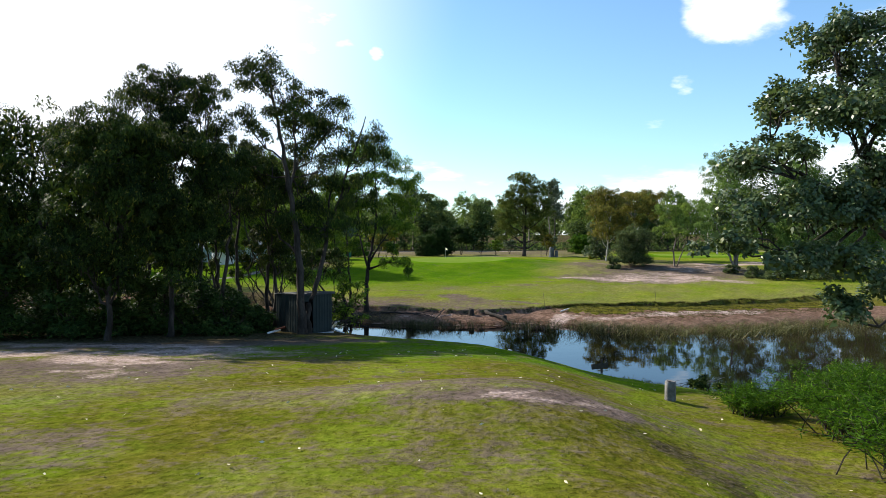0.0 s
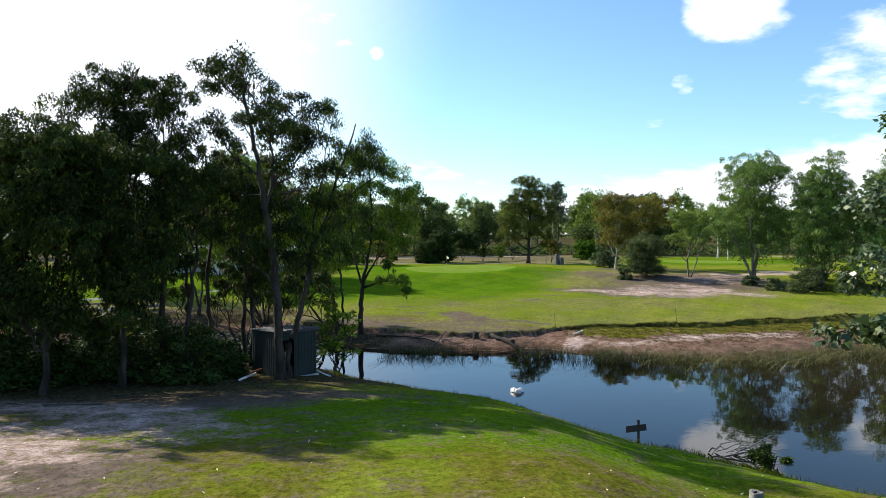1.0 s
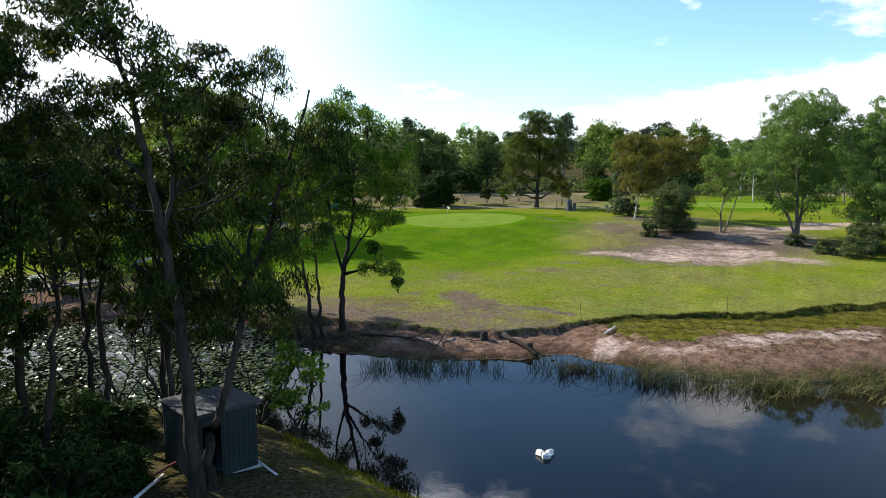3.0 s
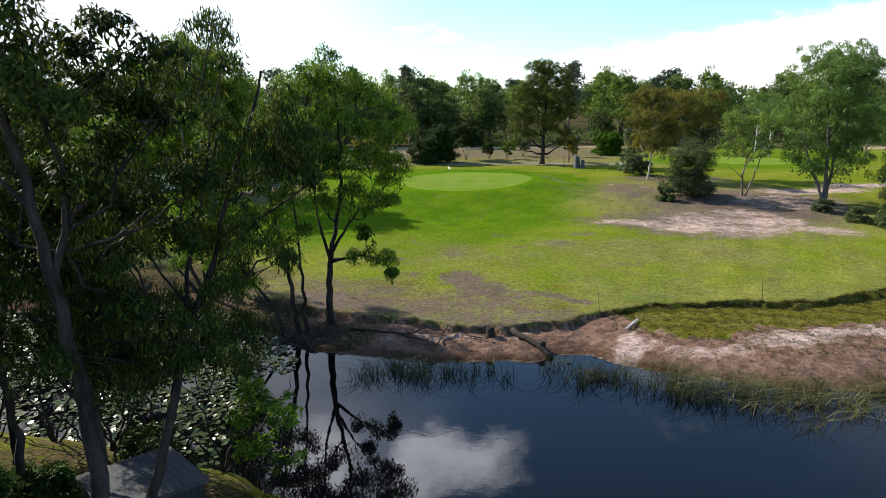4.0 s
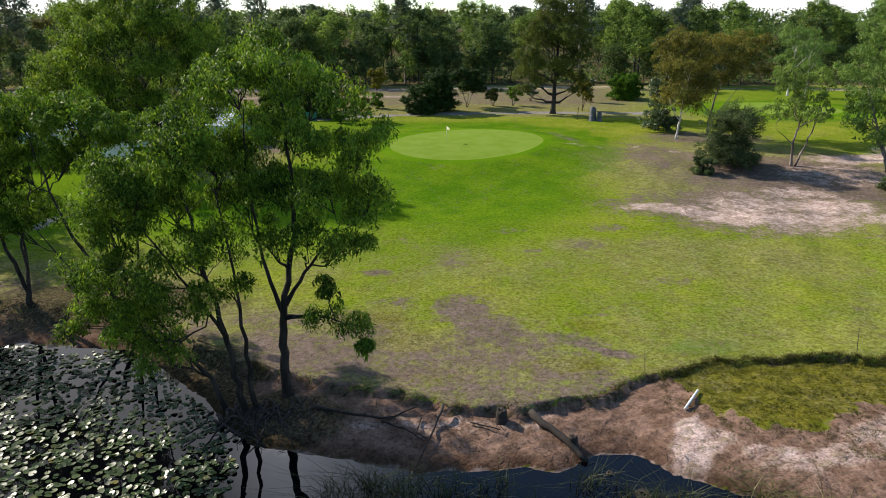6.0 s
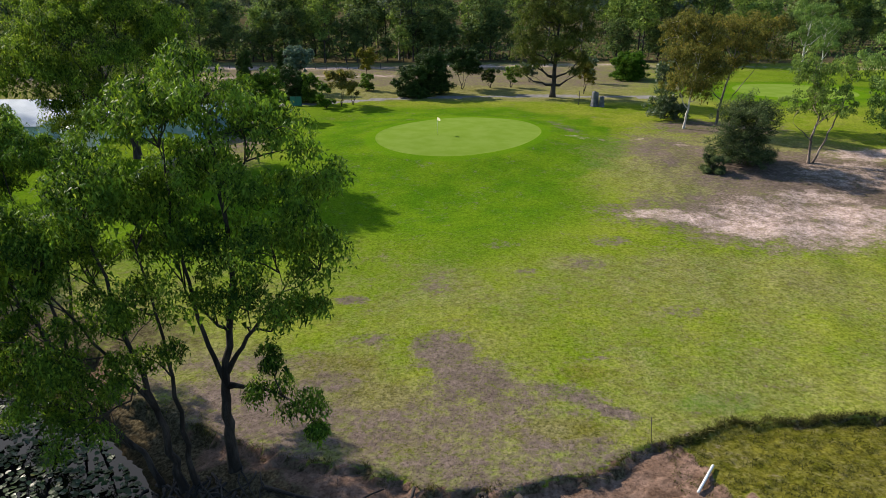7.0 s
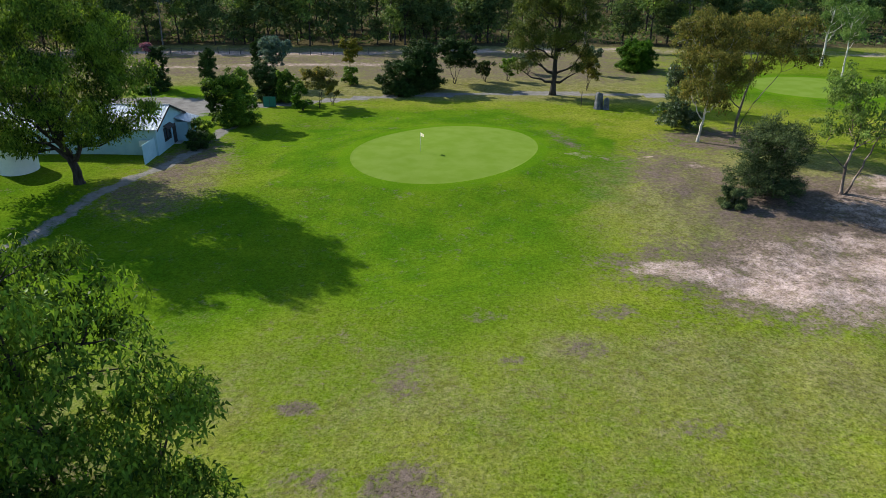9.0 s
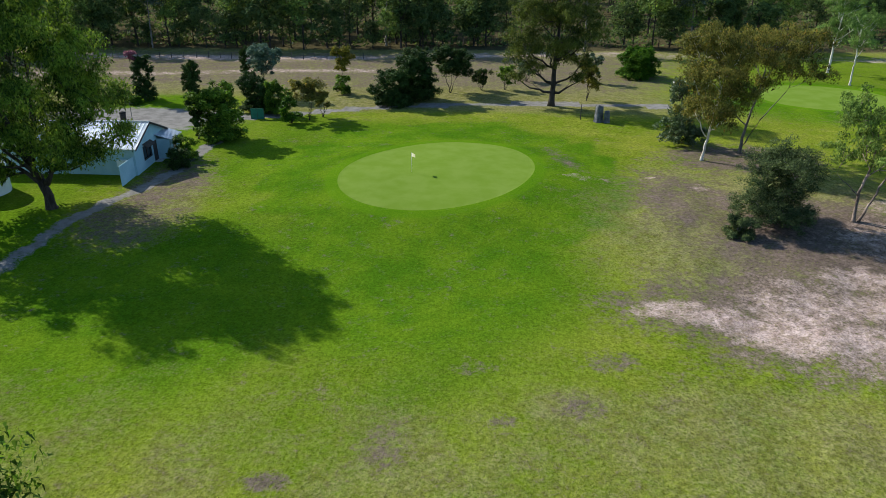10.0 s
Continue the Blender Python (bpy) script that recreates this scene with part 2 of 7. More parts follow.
def ground_material():
    m = Nodes("ground")
    one, two, three = m.n.new("ShaderNodeAttribute"), m.n.new("ShaderNodeAttribute"), m.n.new("ShaderNodeAttribute")
    one.attribute_name, two.attribute_name, three.attribute_name = "cover_a", "cover_b", "cover_c"
    sa, sb, sc = m.n.new("ShaderNodeSeparateColor"), m.n.new("ShaderNodeSeparateColor"), m.n.new("ShaderNodeSeparateColor")
    m.l.new(three.outputs["Color"], sc.inputs[0])
    clay, olive, _ = sc.outputs
    m.l.new(one.outputs["Color"], sa.inputs[0])
    m.l.new(two.outputs["Color"], sb.inputs[0])
    bare, sand, lush = sa.outputs
    green, path, litter = sb.outputs
    dry, damp = one.outputs["Alpha"], two.outputs["Alpha"]
    wide, mid = m.noise(0.22, 5.0, 0.6), m.noise(1.1, 6.0, 0.62)
    fine, tiny = m.noise(6.5, 4.0, 0.6), m.noise(32.0, 3.0, 0.6)
    patchy = m.noise(0.33, 4.0, 0.6)
    grain = m.noise(3.6, 4.0, 0.62)
    clump = m.noise(2.0, 3.0, 0.6, m.place((1.0, 1.25, 1.0)))
    def ragged(v, width=0.10, reach=0.9):
        k = m.math("ADD", v, m.math("MULTIPLY", m.math("SUBTRACT", m.math("ADD", m.math("ADD", m.math("MULTIPLY", mid, 0.28), m.math("MULTIPLY", clump, 0.25)), m.math("ADD", m.math("MULTIPLY", patchy, 0.20), m.math("MULTIPLY", fine, 0.27))), 0.5), reach * 3.0))
        return m.step(k, 0.5 - width, 0.5 + width)

    grass = m.mix(m.step(wide, 0.35, 0.68), (0.110, 0.160, 0.010), (0.178, 0.204, 0.024))
    grass = m.mix(m.step(mid, 0.40, 0.72, 0.0, 0.5), grass, (0.180, 0.190, 0.030))
    rich = m.mix(m.step(wide, 0.3, 0.7), (0.050, 0.118, 0.005), (0.100, 0.168, 0.008))
    col = m.mix(m.step(m.math("ADD", lush, m.math("MULTIPLY", m.math("SUBTRACT", wide, 0.5), 0.7)), 0.2, 0.85), grass, rich)
    drab = m.mix(m.step(mid, 0.32, 0.68), (0.066, 0.064, 0.008), (0.128, 0.112, 0.016))
    col = m.mix(m.math("MULTIPLY", ragged(olive, 0.34, 0.6), 0.92), col, drab)
    straw = m.mix(m.step(mid, 0.35, 0.65), (0.205, 0.180, 0.092), (0.130, 0.128, 0.034))
    col = m.mix(m.math("MULTIPLY", ragged(dry, 0.36, 0.8), 0.85), col, straw)
    soil = m.mix(m.step(mid, 0.3, 0.7), (0.094, 0.068, 0.062), (0.172, 0.126, 0.113))
    soil = m.mix(m.step(fine, 0.46, 0.66, 0.0, 0.55), soil, (0.070, 0.056, 0.048))
    col = m.mix(m.math("MULTIPLY", ragged(bare, 0.40, 1.5), 0.92), col, soil)
    earth = m.mix(m.step(mid, 0.30, 0.70), (0.118, 0.068, 0.051), (0.232, 0.145, 0.113))
    earth = m.mix(m.step(fine, 0.52, 0.68, 0.0, 0.6), earth, (0.085, 0.058, 0.046))
    col = m.mix(m.math("MULTIPLY", ragged(clay, 0.22, 0.6), 0.96), col, earth)
    grit = m.mix(m.step(mid, 0.30, 0.66), (0.35, 0.250, 0.220), (0.53, 0.412, 0.372))
    grit = m.mix(m.step(clump, 0.50, 0.62, 0.0, 0.50), grit, (0.150, 0.122, 0.046))
    grit = m.mix(m.step(fine, 0.52, 0.66, 0.0, 0.75), grit, (0.150, 0.112, 0.070))
    col = m.mix(m.math("MULTIPLY", ragged(sand, 0.26, 0.9), 0.94), col, grit)
    # litter colour: leaf litter, and the shade painted along the far bank's lip
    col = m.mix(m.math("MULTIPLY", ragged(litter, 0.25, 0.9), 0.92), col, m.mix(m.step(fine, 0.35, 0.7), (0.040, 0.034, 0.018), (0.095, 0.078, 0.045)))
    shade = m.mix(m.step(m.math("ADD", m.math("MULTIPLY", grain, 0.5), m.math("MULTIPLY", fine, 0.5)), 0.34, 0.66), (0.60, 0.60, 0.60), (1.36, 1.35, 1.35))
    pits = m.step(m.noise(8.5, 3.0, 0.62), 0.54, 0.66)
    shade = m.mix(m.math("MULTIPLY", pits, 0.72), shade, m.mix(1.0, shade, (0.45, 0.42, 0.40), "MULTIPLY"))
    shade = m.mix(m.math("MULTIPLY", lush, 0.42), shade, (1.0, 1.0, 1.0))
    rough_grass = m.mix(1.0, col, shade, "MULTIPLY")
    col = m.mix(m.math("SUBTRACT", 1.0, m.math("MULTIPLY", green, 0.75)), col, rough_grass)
    mown = m.mix(m.step(m.noise(0.5, 3.0), 0.3, 0.7), (0.122, 0.190, 0.022), (0.146, 0.212, 0.034))
    xyz = m.n.new("ShaderNodeSeparateXYZ")
    m.l.new(m.place(), xyz.inputs[0])
    px, py = xyz.outputs[0], xyz.outputs[1]

    def from_rim(cx, cy, rx, ry, skew):
        v = m.math("DIVIDE", m.math("SUBTRACT", py, cy), ry)
        u = m.math("DIVIDE", m.math("SUBTRACT", px, m.math("ADD", m.math("MULTIPLY", v, skew * ry), cx)), rx)
        return m.math("SQRT", m.math("ADD", m.math("MULTIPLY", u, u), m.math("MULTIPLY", v, v)))

    for rim in (from_rim(3.0, 119.6, 9.1, 9.7, 0.20), from_rim(58.0, 156.0, 9.5, 8.5, 0.0)):
        rim = m.math("ADD", rim, m.math("MULTIPLY", m.math("SUBTRACT", mid, 0.5), 0.012))
        ring = m.math("MULTIPLY", m.step(rim, 1.15, 1.10), 0.6)
        col = m.mix(ring, col, m.mix(m.step(fine, 0.35, 0.65), (0.066, 0.150, 0.004), (0.090, 0.178, 0.006)))
        col = m.mix(m.step(rim, 1.006, 0.994), col, mown)
    tar = m.mix(m.step(mid, 0.3, 0.7), (0.150, 0.140, 0.130), (0.240, 0.226, 0.210))
    col = m.mix(ragged(path, 0.20, 0.9), col, m.mix(m.step(tiny, 0.4, 0.7, 0.0, 0.4), tar, (0.12, 0.11, 0.10)))
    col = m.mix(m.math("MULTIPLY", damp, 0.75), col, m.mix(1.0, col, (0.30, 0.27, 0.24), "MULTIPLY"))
    h = m.math("ADD", m.math("MULTIPLY", fine, 0.9), m.math("ADD", m.math("MULTIPLY", tiny, 0.15), m.math("MULTIPLY", clump, 0.6)))
    h = m.math("MULTIPLY", h, m.math("SUBTRACT", 1.0, m.math("MULTIPLY", green, 0.85)))
    return m.principled(col, m.math("SUBTRACT", 0.95, m.math("MULTIPLY", damp, 0.4)), normal=m.bump(h, 0.8, 0.075), spec=0.0)


def water_material():
    m = Nodes("pond_water")
    a, b = m.noise(0.8, 3.0, 0.5), m.noise(5.0, 2.0, 0.5, m.place((1.0, 0.6, 1.0)))
    calm = m.step(m.noise(0.09, 2.0), 0.35, 0.7, 0.1, 1.0)
    h = m.math("ADD", a, m.math("MULTIPLY", m.math("MULTIPLY", b, calm), 0.30))
    xyz = m.n.new("ShaderNodeSeparateXYZ")
    m.l.new(m.place(), xyz.inputs[0])
    silt = m.step(m.math("ADD", xyz.outputs[0], m.math("MULTIPLY", m.math("SUBTRACT", m.noise(0.1, 3.0), 0.5), 12.0)), 11.0, 30.0)
    return m.principled(m.mix(silt, (0.0012, 0.0012, 0.0022), (0.020, 0.0145, 0.0085)), 0.012, normal=m.bump(h, 0.05, 0.06), spec=0.5, IOR=1.333)


GROUND, WATER = ground_material(), water_material()
WOOD_OLD = plain("weathered_wood", (0.10, 0.095, 0.09), (0.25, 0.24, 0.225), 0.9, 4.0, 60.0)
WOOD_DARK = plain("dark_wood", (0.030, 0.025, 0.022), (0.075, 0.060, 0.050), 0.85, 4.0, 50.0)
STUMP_GREY = plain("stump_wood", (0.055, 0.056, 0.060), (0.165, 0.168, 0.176), 0.9, 2.0, 24.0, relief=0.5)
ROOT = plain("root_wood", (0.012, 0.009, 0.007), (0.045, 0.034, 0.027), 0.9, 3.0, 30.0)
PLASTIC_WHITE = plain("white_plastic", (0.72, 0.70, 0.66), (0.84, 0.83, 0.80), 0.45, 3.0, 30.0, relief=0.05)
PIPE_WHITE = plain("white_pipe", (0.62, 0.62, 0.60), (0.78, 0.78, 0.76), 0.5, 2.0, 30.0, relief=0.05)
PIPE_RED = plain("rusty_red_pipe", (0.20, 0.055, 0.035), (0.32, 0.10, 0.06), 0.6)
# wall steel darkened: the shade of the trees is put into its colour
SHED_STEEL = plain("shed_steel", (0.020, 0.030, 0.028), (0.033, 0.046, 0.043), 0.7, 1.2, 25.0, 0.0, 0.1, 0.15)
SHED_ROOF = plain("shed_roof_steel", (0.040, 0.046, 0.052), (0.070, 0.076, 0.082), 0.75, 1.5, 25.0, 0.0, 0.1, 0.2)
DARK = plain("dark_interior", (0.010, 0.010, 0.010), (0.018, 0.018, 0.017), 0.9)
BOARD = plain("pale_blue_weatherboard", (0.30, 0.48, 0.56), (0.38, 0.56, 0.62), 0.6, 1.0, 20.0, relief=0.05)
ROOF_ZINC = plain("zinc_roof", (0.34, 0.38, 0.42), (0.46, 0.50, 0.54), 0.38, 0.8, 12.0, 0.3, 0.1)
TRIM = plain("white_trim", (0.70, 0.73, 0.74), (0.80, 0.82, 0.82), 0.5)
TANK = plain("pale_tank", (0.62, 0.66, 0.66), (0.74, 0.76, 0.75), 0.55, 0.9, 18.0, relief=0.05)
CONCRETE = plain("concrete", (0.33, 0.33, 0.33), (0.50, 0.50, 0.49), 0.85, 2.5, 30.0)
FLAG_CLOTH = leaf_material("flag_cloth", (0.80, 0.78, 0.76), (0.88, 0.86, 0.84), (0.88, 0.86, 0.84), 0.8, 0.1, 0.5)
POLE = plain("flag_pole", (0.60, 0.58, 0.50), (0.78, 0.76, 0.68), 0.4)
REED = leaf_material("reed", (0.060, 0.066, 0.016), (0.190, 0.185, 0.060), (0.36, 0.31, 0.17), 0.6, 0.2, 0.25)
RUSH = leaf_material("dark_rush", (0.026, 0.036, 0.012), (0.080, 0.090, 0.030), (0.18, 0.16, 0.08), 0.6, 0.2, 0.2)
TUFT = leaf_material("grass_tuft", (0.055, 0.075, 0.004), (0.190, 0.212, 0.012), (0.26, 0.23, 0.08), 0.7, 0.08, 0.4)
OLIVE = leaf_material("olive_tuft", (0.036, 0.040, 0.008), (0.130, 0.122, 0.024), (0.22, 0.19, 0.08), 0.7, 0.12, 0.25)
LAWN = leaf_material("lawn_blade", (0.080, 0.084, 0.006), (0.150, 0.145, 0.014), (0.26, 0.23, 0.08), 0.8, 0.04, 0.35)
TURF = leaf_material("turf", (0.110, 0.150, 0.006), (0.240, 0.285, 0.014), (0.30, 0.26, 0.06), 0.8, 0.06, 0.45)
PAD = leaf_material("lily_pad", (0.020, 0.044, 0.012), (0.070, 0.108, 0.030), (0.14, 0.13, 0.04), 0.36, 0.26, 0.15)
glass = Nodes("window_glass")
GLASS = glass.principled((0.02, 0.025, 0.03), 0.05, spec=0.6)


# ---- mesh writing ----
class Buf:
    """Collects quads and triangles for one mesh."""

    def __init__(self):
        self.v, self.q, self.t, self.n = [], [], [], 0

    def add(self, verts, quads=None, tris=None):
        verts = np.asarray(verts, float).reshape(-1, 3)
        if quads is not None and len(quads):
            self.q.append(np.asarray(quads, int).reshape(-1, 4) + self.n)
        if tris is not None and len(tris):
            self.t.append(np.asarray(tris, int).reshape(-1, 3) + self.n)
        self.v.append(verts)
        self.n += len(verts)

    def mesh(self, name, material, smooth=True):
        v = np.concatenate(self.v)
        q = np.concatenate(self.q) if self.q else np.zeros((0, 4), int)
        t = np.concatenate(self.t) if self.t else np.zeros((0, 3), int)
        me = bpy.data.meshes.new(name)
        me.vertices.add(len(v))
        me.vertices.foreach_set("co", v.ravel())
        me.loops.add(4 * len(q) + 3 * len(t))
        me.loops.foreach_set("vertex_index", np.concatenate((q.ravel(), t.ravel())).astype(np.int32))
        me.polygons.add(len(q) + len(t))
        starts = np.concatenate((np.arange(len(q)) * 4, 4 * len(q) + np.arange(len(t)) * 3))
        me.polygons.foreach_set("loop_start", starts.astype(np.int32))
        me.polygons.foreach_set("use_smooth", np.full(len(q) + len(t), smooth))
        me.update(calc_edges=True)
        me.validate()
        me.materials.append(material)
        return me


def unit(a):
    return a / np.maximum(np.linalg.norm(a, axis=-1, keepdims=True), 1e-9)


def tube(buf, pts, rad, sides=6, cap=True):
    pts = np.asarray(pts, float)
    rad = np.broadcast_to(np.asarray(rad, float), (len(pts),))
    d = unit(np.gradient(pts, axis=0))
    ref = np.where(np.abs(d[:, 2:3]) > 0.9, np.array([[1.0, 0, 0]]), np.array([[0, 0, 1.0]]))
    a = unit(np.cross(d, ref))
    b = np.cross(d, a)
    w = np.linspace(0, 2 * math.pi, sides, endpoint=False)
    ring = pts[:, None] + rad[:, None, None] * (np.cos(w)[None, :, None] * a[:, None] + np.sin(w)[None, :, None] * b[:, None])
    i = np.arange(len(pts) - 1)[:, None] * sides
    j = np.arange(sides)[None]
    k = (j + 1) % sides
    quads = np.stack((i + j, i + k, i + sides + k, i + sides + j), -1).reshape(-1, 4)
    tris = None
    verts = ring.reshape(-1, 3)
    if cap:
        verts = np.concatenate((verts, pts[:1], pts[-1:]))
        n = len(pts) * sides
        e = (len(pts) - 1) * sides
        tris = [(n, (s + 1) % sides, s) for s in range(sides)] + [(n + 1, e + s, e + (s + 1) % sides) for s in range(sides)]
    buf.add(verts, quads, tris)


def bend(a, b, n, sag, rng, wobble=0.0):
    """A curved line from a to b that bows by sag upwards, with some wobble."""
    a, b = np.asarray(a, float), np.asarray(b, float)
    s = np.linspace(0, 1, n)[:, None]
    p = a + (b - a) * s
    p[:, 2] += sag * np.sin(math.pi * s[:, 0])
    if wobble:
        k = rng.normal(0, wobble, (n, 3))
        k[0] = k[-1] = 0
        p += k
    return p


def leaf_quads(buf, rng, at, length, width, droop, spread=1.0, face=None, slim=False):
    """Leaves as diamonds, or as slim triangles; face: the ways that their upper sides turn to, more or less."""
    n = len(at)
    d = rng.normal(0, 1, (n, 3)) * np.array([spread, spread, 0.6])
    d[:, 2] -= droop
    d = unit(d)
    up = rng.normal(0, 1, (n, 3))
    if face is not None:
        up = 0.55 * up + face
    w = unit(np.cross(d, up))
    size = (length * rng.uniform(0.65, 1.3, n))[:, None]
    wide = size * (width / length) * 0.5
    if slim:
        v = np.stack((at - w * wide, at + w * wide, at + d * size), 1)
        buf.add(v.reshape(-1, 3), None, np.arange(3 * n).reshape(-1, 3))
        return
    v = np.stack((at, at + d * size * 0.42 + w * wide, at + d * size, at + d * size * 0.42 - w * wide), 1)
    buf.add(v.reshape(-1, 3), np.arange(4 * n).reshape(-1, 4))


def part(name, mesh, parent, label=""):
    ob = new(name, mesh)
    ob.parent = parent
    return tagged(ob, label)


def thing(name, at, label, category, group="", kind=""):
    ob = new(name)
    ob.location = at
    ob.empty_display_size = 0.3
    return tagged(ob, label, category, group, kind)


# ---- trees and shrubs ----
def lobes_for(rng, h, r, low, n=7):
    """Clumps of a crown that fills a rounded outline of radius r between low and h."""
    out = []
    for i in range(n):
        f = (i + rng.uniform(0.1, 0.9)) / n
        z = low + (h - low) * (0.10 + 0.80 * f)
        reach = r * math.sqrt(max(0.06, 1 - ((f - 0.52) / 0.60) ** 2)) * rng.uniform(0.25, 0.72)
        a = 2.4 * i + rng.uniform(-0.7, 0.7)
        out.append((reach * math.cos(a), reach * math.sin(a), z, r * rng.uniform(0.34, 0.58), min(0.55 * r, (h - low) * rng.uniform(0.13, 0.23))))
    if low < 0.7:
        for k in range(5):
            a = 1.26 * k + rng.uniform(-0.4, 0.4)
            out.append((0.5 * r * math.cos(a), 0.5 * r * math.sin(a), low + 0.13 * (h - low), 0.48 * r, 0.13 * (h - low)))
    for k in range(3):
        a = 2.1 * k + rng.uniform(-0.5, 0.5)
        out.append((0.42 * r * math.cos(a), 0.42 * r * math.sin(a), h - (h - low) * rng.uniform(0.08, 0.2), r * rng.uniform(0.30, 0.44), (h - low) * 0.10))
    return out


def grow(seed, stems, lobes, leaf, bark, density=1.0, length=0.21, width=0.060, droop=1.3, clump=0.55, per=84, trunk_r=0.16, sides=7, twigs=0.4, under=-0.40, slim=True, core=0.4):
    """The two meshes of a tree: wood and leaves. stems: lists of points from the ground up. lobes: x, y, z, radius, half height of each clump."""
    rng = np.random.default_rng(seed)
    wood, crown = Buf(), Buf()
    lines = []
    for k, stem in enumerate(stems):
        s = np.asarray(stem, float)
        u = np.linspace(0, len(s) - 1, 4 * len(s))
        p = np.stack([np.interp(u, np.arange(len(s)), s[:, c]) for c in range(3)], 1)
        p[1:-1] = 0.25 * p[:-2] + 0.5 * p[1:-1] + 0.25 * p[2:]
        p[1:, :2] += rng.normal(0, 0.05, (len(p) - 1, 2))
        f = np.linspace(0, 1, len(p))
        r = trunk_r * (0.75 if k else 1.0) * (1.0 if s[0, 2] < 0.5 else 0.55) * (1 - 0.82 * f)
        r[0] *= 1.55
        r[1] *= 1.12
        tube(wood, p, r, sides)
        lines.append((p, r))
    lobes = np.asarray(lobes, float)
    for cx, cy, cz, rr, rz in lobes:
        c = np.array((cx, cy, cz))
        best = None
        for p, r in lines:
            want = cz - 0.55 * math.hypot(*(p[-1, :2] - c[:2])) - 0.35 * rz - 0.5
            i = int(np.argmin(np.abs(p[:, 2] - max(want, p[2, 2])) + 0.25 * np.linalg.norm(p[:, :2] - c[:2], axis=1)))
            dist = np.linalg.norm(p[i] - c)
            if best is None or dist < best[0]:
                best = (dist, p[i], r[i])
        limb = bend(best[1], c, 6, -0.10 * best[0], rng, 0.06 * best[0] ** 0.5)
        tube(wood, limb, np.linspace(best[2] * 0.62, 0.025, 6), 5)
        rr, rz = rr * 1.08, rz * 1.25
        area = (rr * rr + 2 * rr * rz)
        n = max(3, int(density * area / (clump * clump) * 0.64))
        u = unit(rng.normal(0, 1, (n, 3)))
        u[:, 2] = np.where(u[:, 2] < under, -u[:, 2] * rng.random(n), u[:, 2])
        q = c + u * (rng.uniform(0.22, 1.08, n) ** 0.6)[:, None] * np.array([rr, rr, rz])
        for x in q[: int(twigs * n)]:
            j = rng.integers(2, 6)
            tw = bend(limb[j], x, 4, 0.08 * np.linalg.norm(x - limb[j]), rng, 0.05)
            tube(wood, tw, np.linspace(0.036, 0.010, 4), 3, cap=False)
        # each clump is a dome of leaves, thick above and ragged below
        m = int(per * (2.2 if slim else 1.25))
        tuft = clump * min(1.0, 0.30 + 0.55 * rr) * rng.uniform(0.60, 1.12, n)
        v = unit(rng.normal(0, 1, (n * m, 3)))
        v[:, 2] = np.where((v[:, 2] < 0) & (rng.random(n * m) < 0.5), -v[:, 2], v[:, 2])
        out = v * (rng.uniform(0.12, 1.0, n * m) ** 0.5)[:, None] * np.repeat(tuft[:, None] * rng.uniform(0.75, 1.3, (n, 3)) * np.array([1.0, 1.0, 0.85]), m, 0)
        out[:, 2] -= 0.28 * np.repeat(tuft, m) * (out[:, 0] ** 2 + out[:, 1] ** 2) / np.repeat(tuft, m) ** 2
        face = 0.9 * v + 0.7 * np.repeat(u, m, 0) + np.array([0, 0, 0.55])
        leaf_quads(crown, rng, np.repeat(q, m, 0) + out, length * (0.86 if slim else 1.12), width * (1.08 if slim else 1.20), droop, 1.0, face, slim)
        # broad leaves added in the heart block the sun and darken the crown inside
        big, broad = length * 1.6, width * 2.4
        k = int(core * 3.2 * rr * rz / (0.5 * big * broad))
        if k:
            heart = unit(rng.normal(0, 1, (k, 3))) * (rng.random(k) ** 0.4)[:, None] * np.array([0.66 * rr, 0.66 * rr, 0.60 * rz])
            leaf_quads(crown, rng, c + heart, big, broad, droop, slim=True)
    return wood.mesh("trunk", bark), crown.mesh("crown", leaf, smooth=False)


def plant(name, at, label, category, meshes, group="", turn=0.0, scale=1.0):
    t = thing(name, at, label, category, group)
    t.rotation_euler = (0, 0, turn)
    t.scale = (scale, scale, scale)
    part("trunk", meshes[0], t)
    part("crown", meshes[1], t)
    return t


# ---- the lie of the land ----
SHORE = np.array([(13.8, 27.6), (18, 24.5), (24, 21), (33, 17), (48, 15), (62, 24), (66, 42), (56, 56), (44, 62), (36, 62.5), (29.5, 60),
                  (23, 57.8), (18, 57.6), (14.5, 59.2), (11.8, 60.3), (9.6, 61.4), (8.2, 63.0), (6.5, 62.8), (5.0, 61.7), (2.6, 62.0), (0.0, 61.6),
                  (-3, 62.0), (-6, 62.9), (-8.6, 63.6), (-10.3, 65.4), (-13, 68.6), (-18, 72.8), (-25, 73.5), (-33, 70), (-36, 62),
                  (-29, 55.5), (-20, 52.5), (-12, 50.2), (-7.8, 48.8), (-5.6, 46.8), (-3.8, 44.6), (-1.3, 42.3), (1.4, 40.0), (4.2, 37.7), (6.5, 35.5), (8.6, 33.8), (10.7, 32.0), (12.4, 29.6)])
EDGE_X = (-40, -24, -17, -12.5, -9, -7, -3.2, 0.2, 3.5, 7, 10.3, 14, 18.5, 22, 26, 33, 45, 70, 120)
EDGE_Y = (78, 76, 75, 70.0, 68.3, 67.7, 66.5, 65.1, 65.3, 65.9, 67.7, 69.2, 69.8, 69.2, 70.0, 72.5, 76, 70, 66)


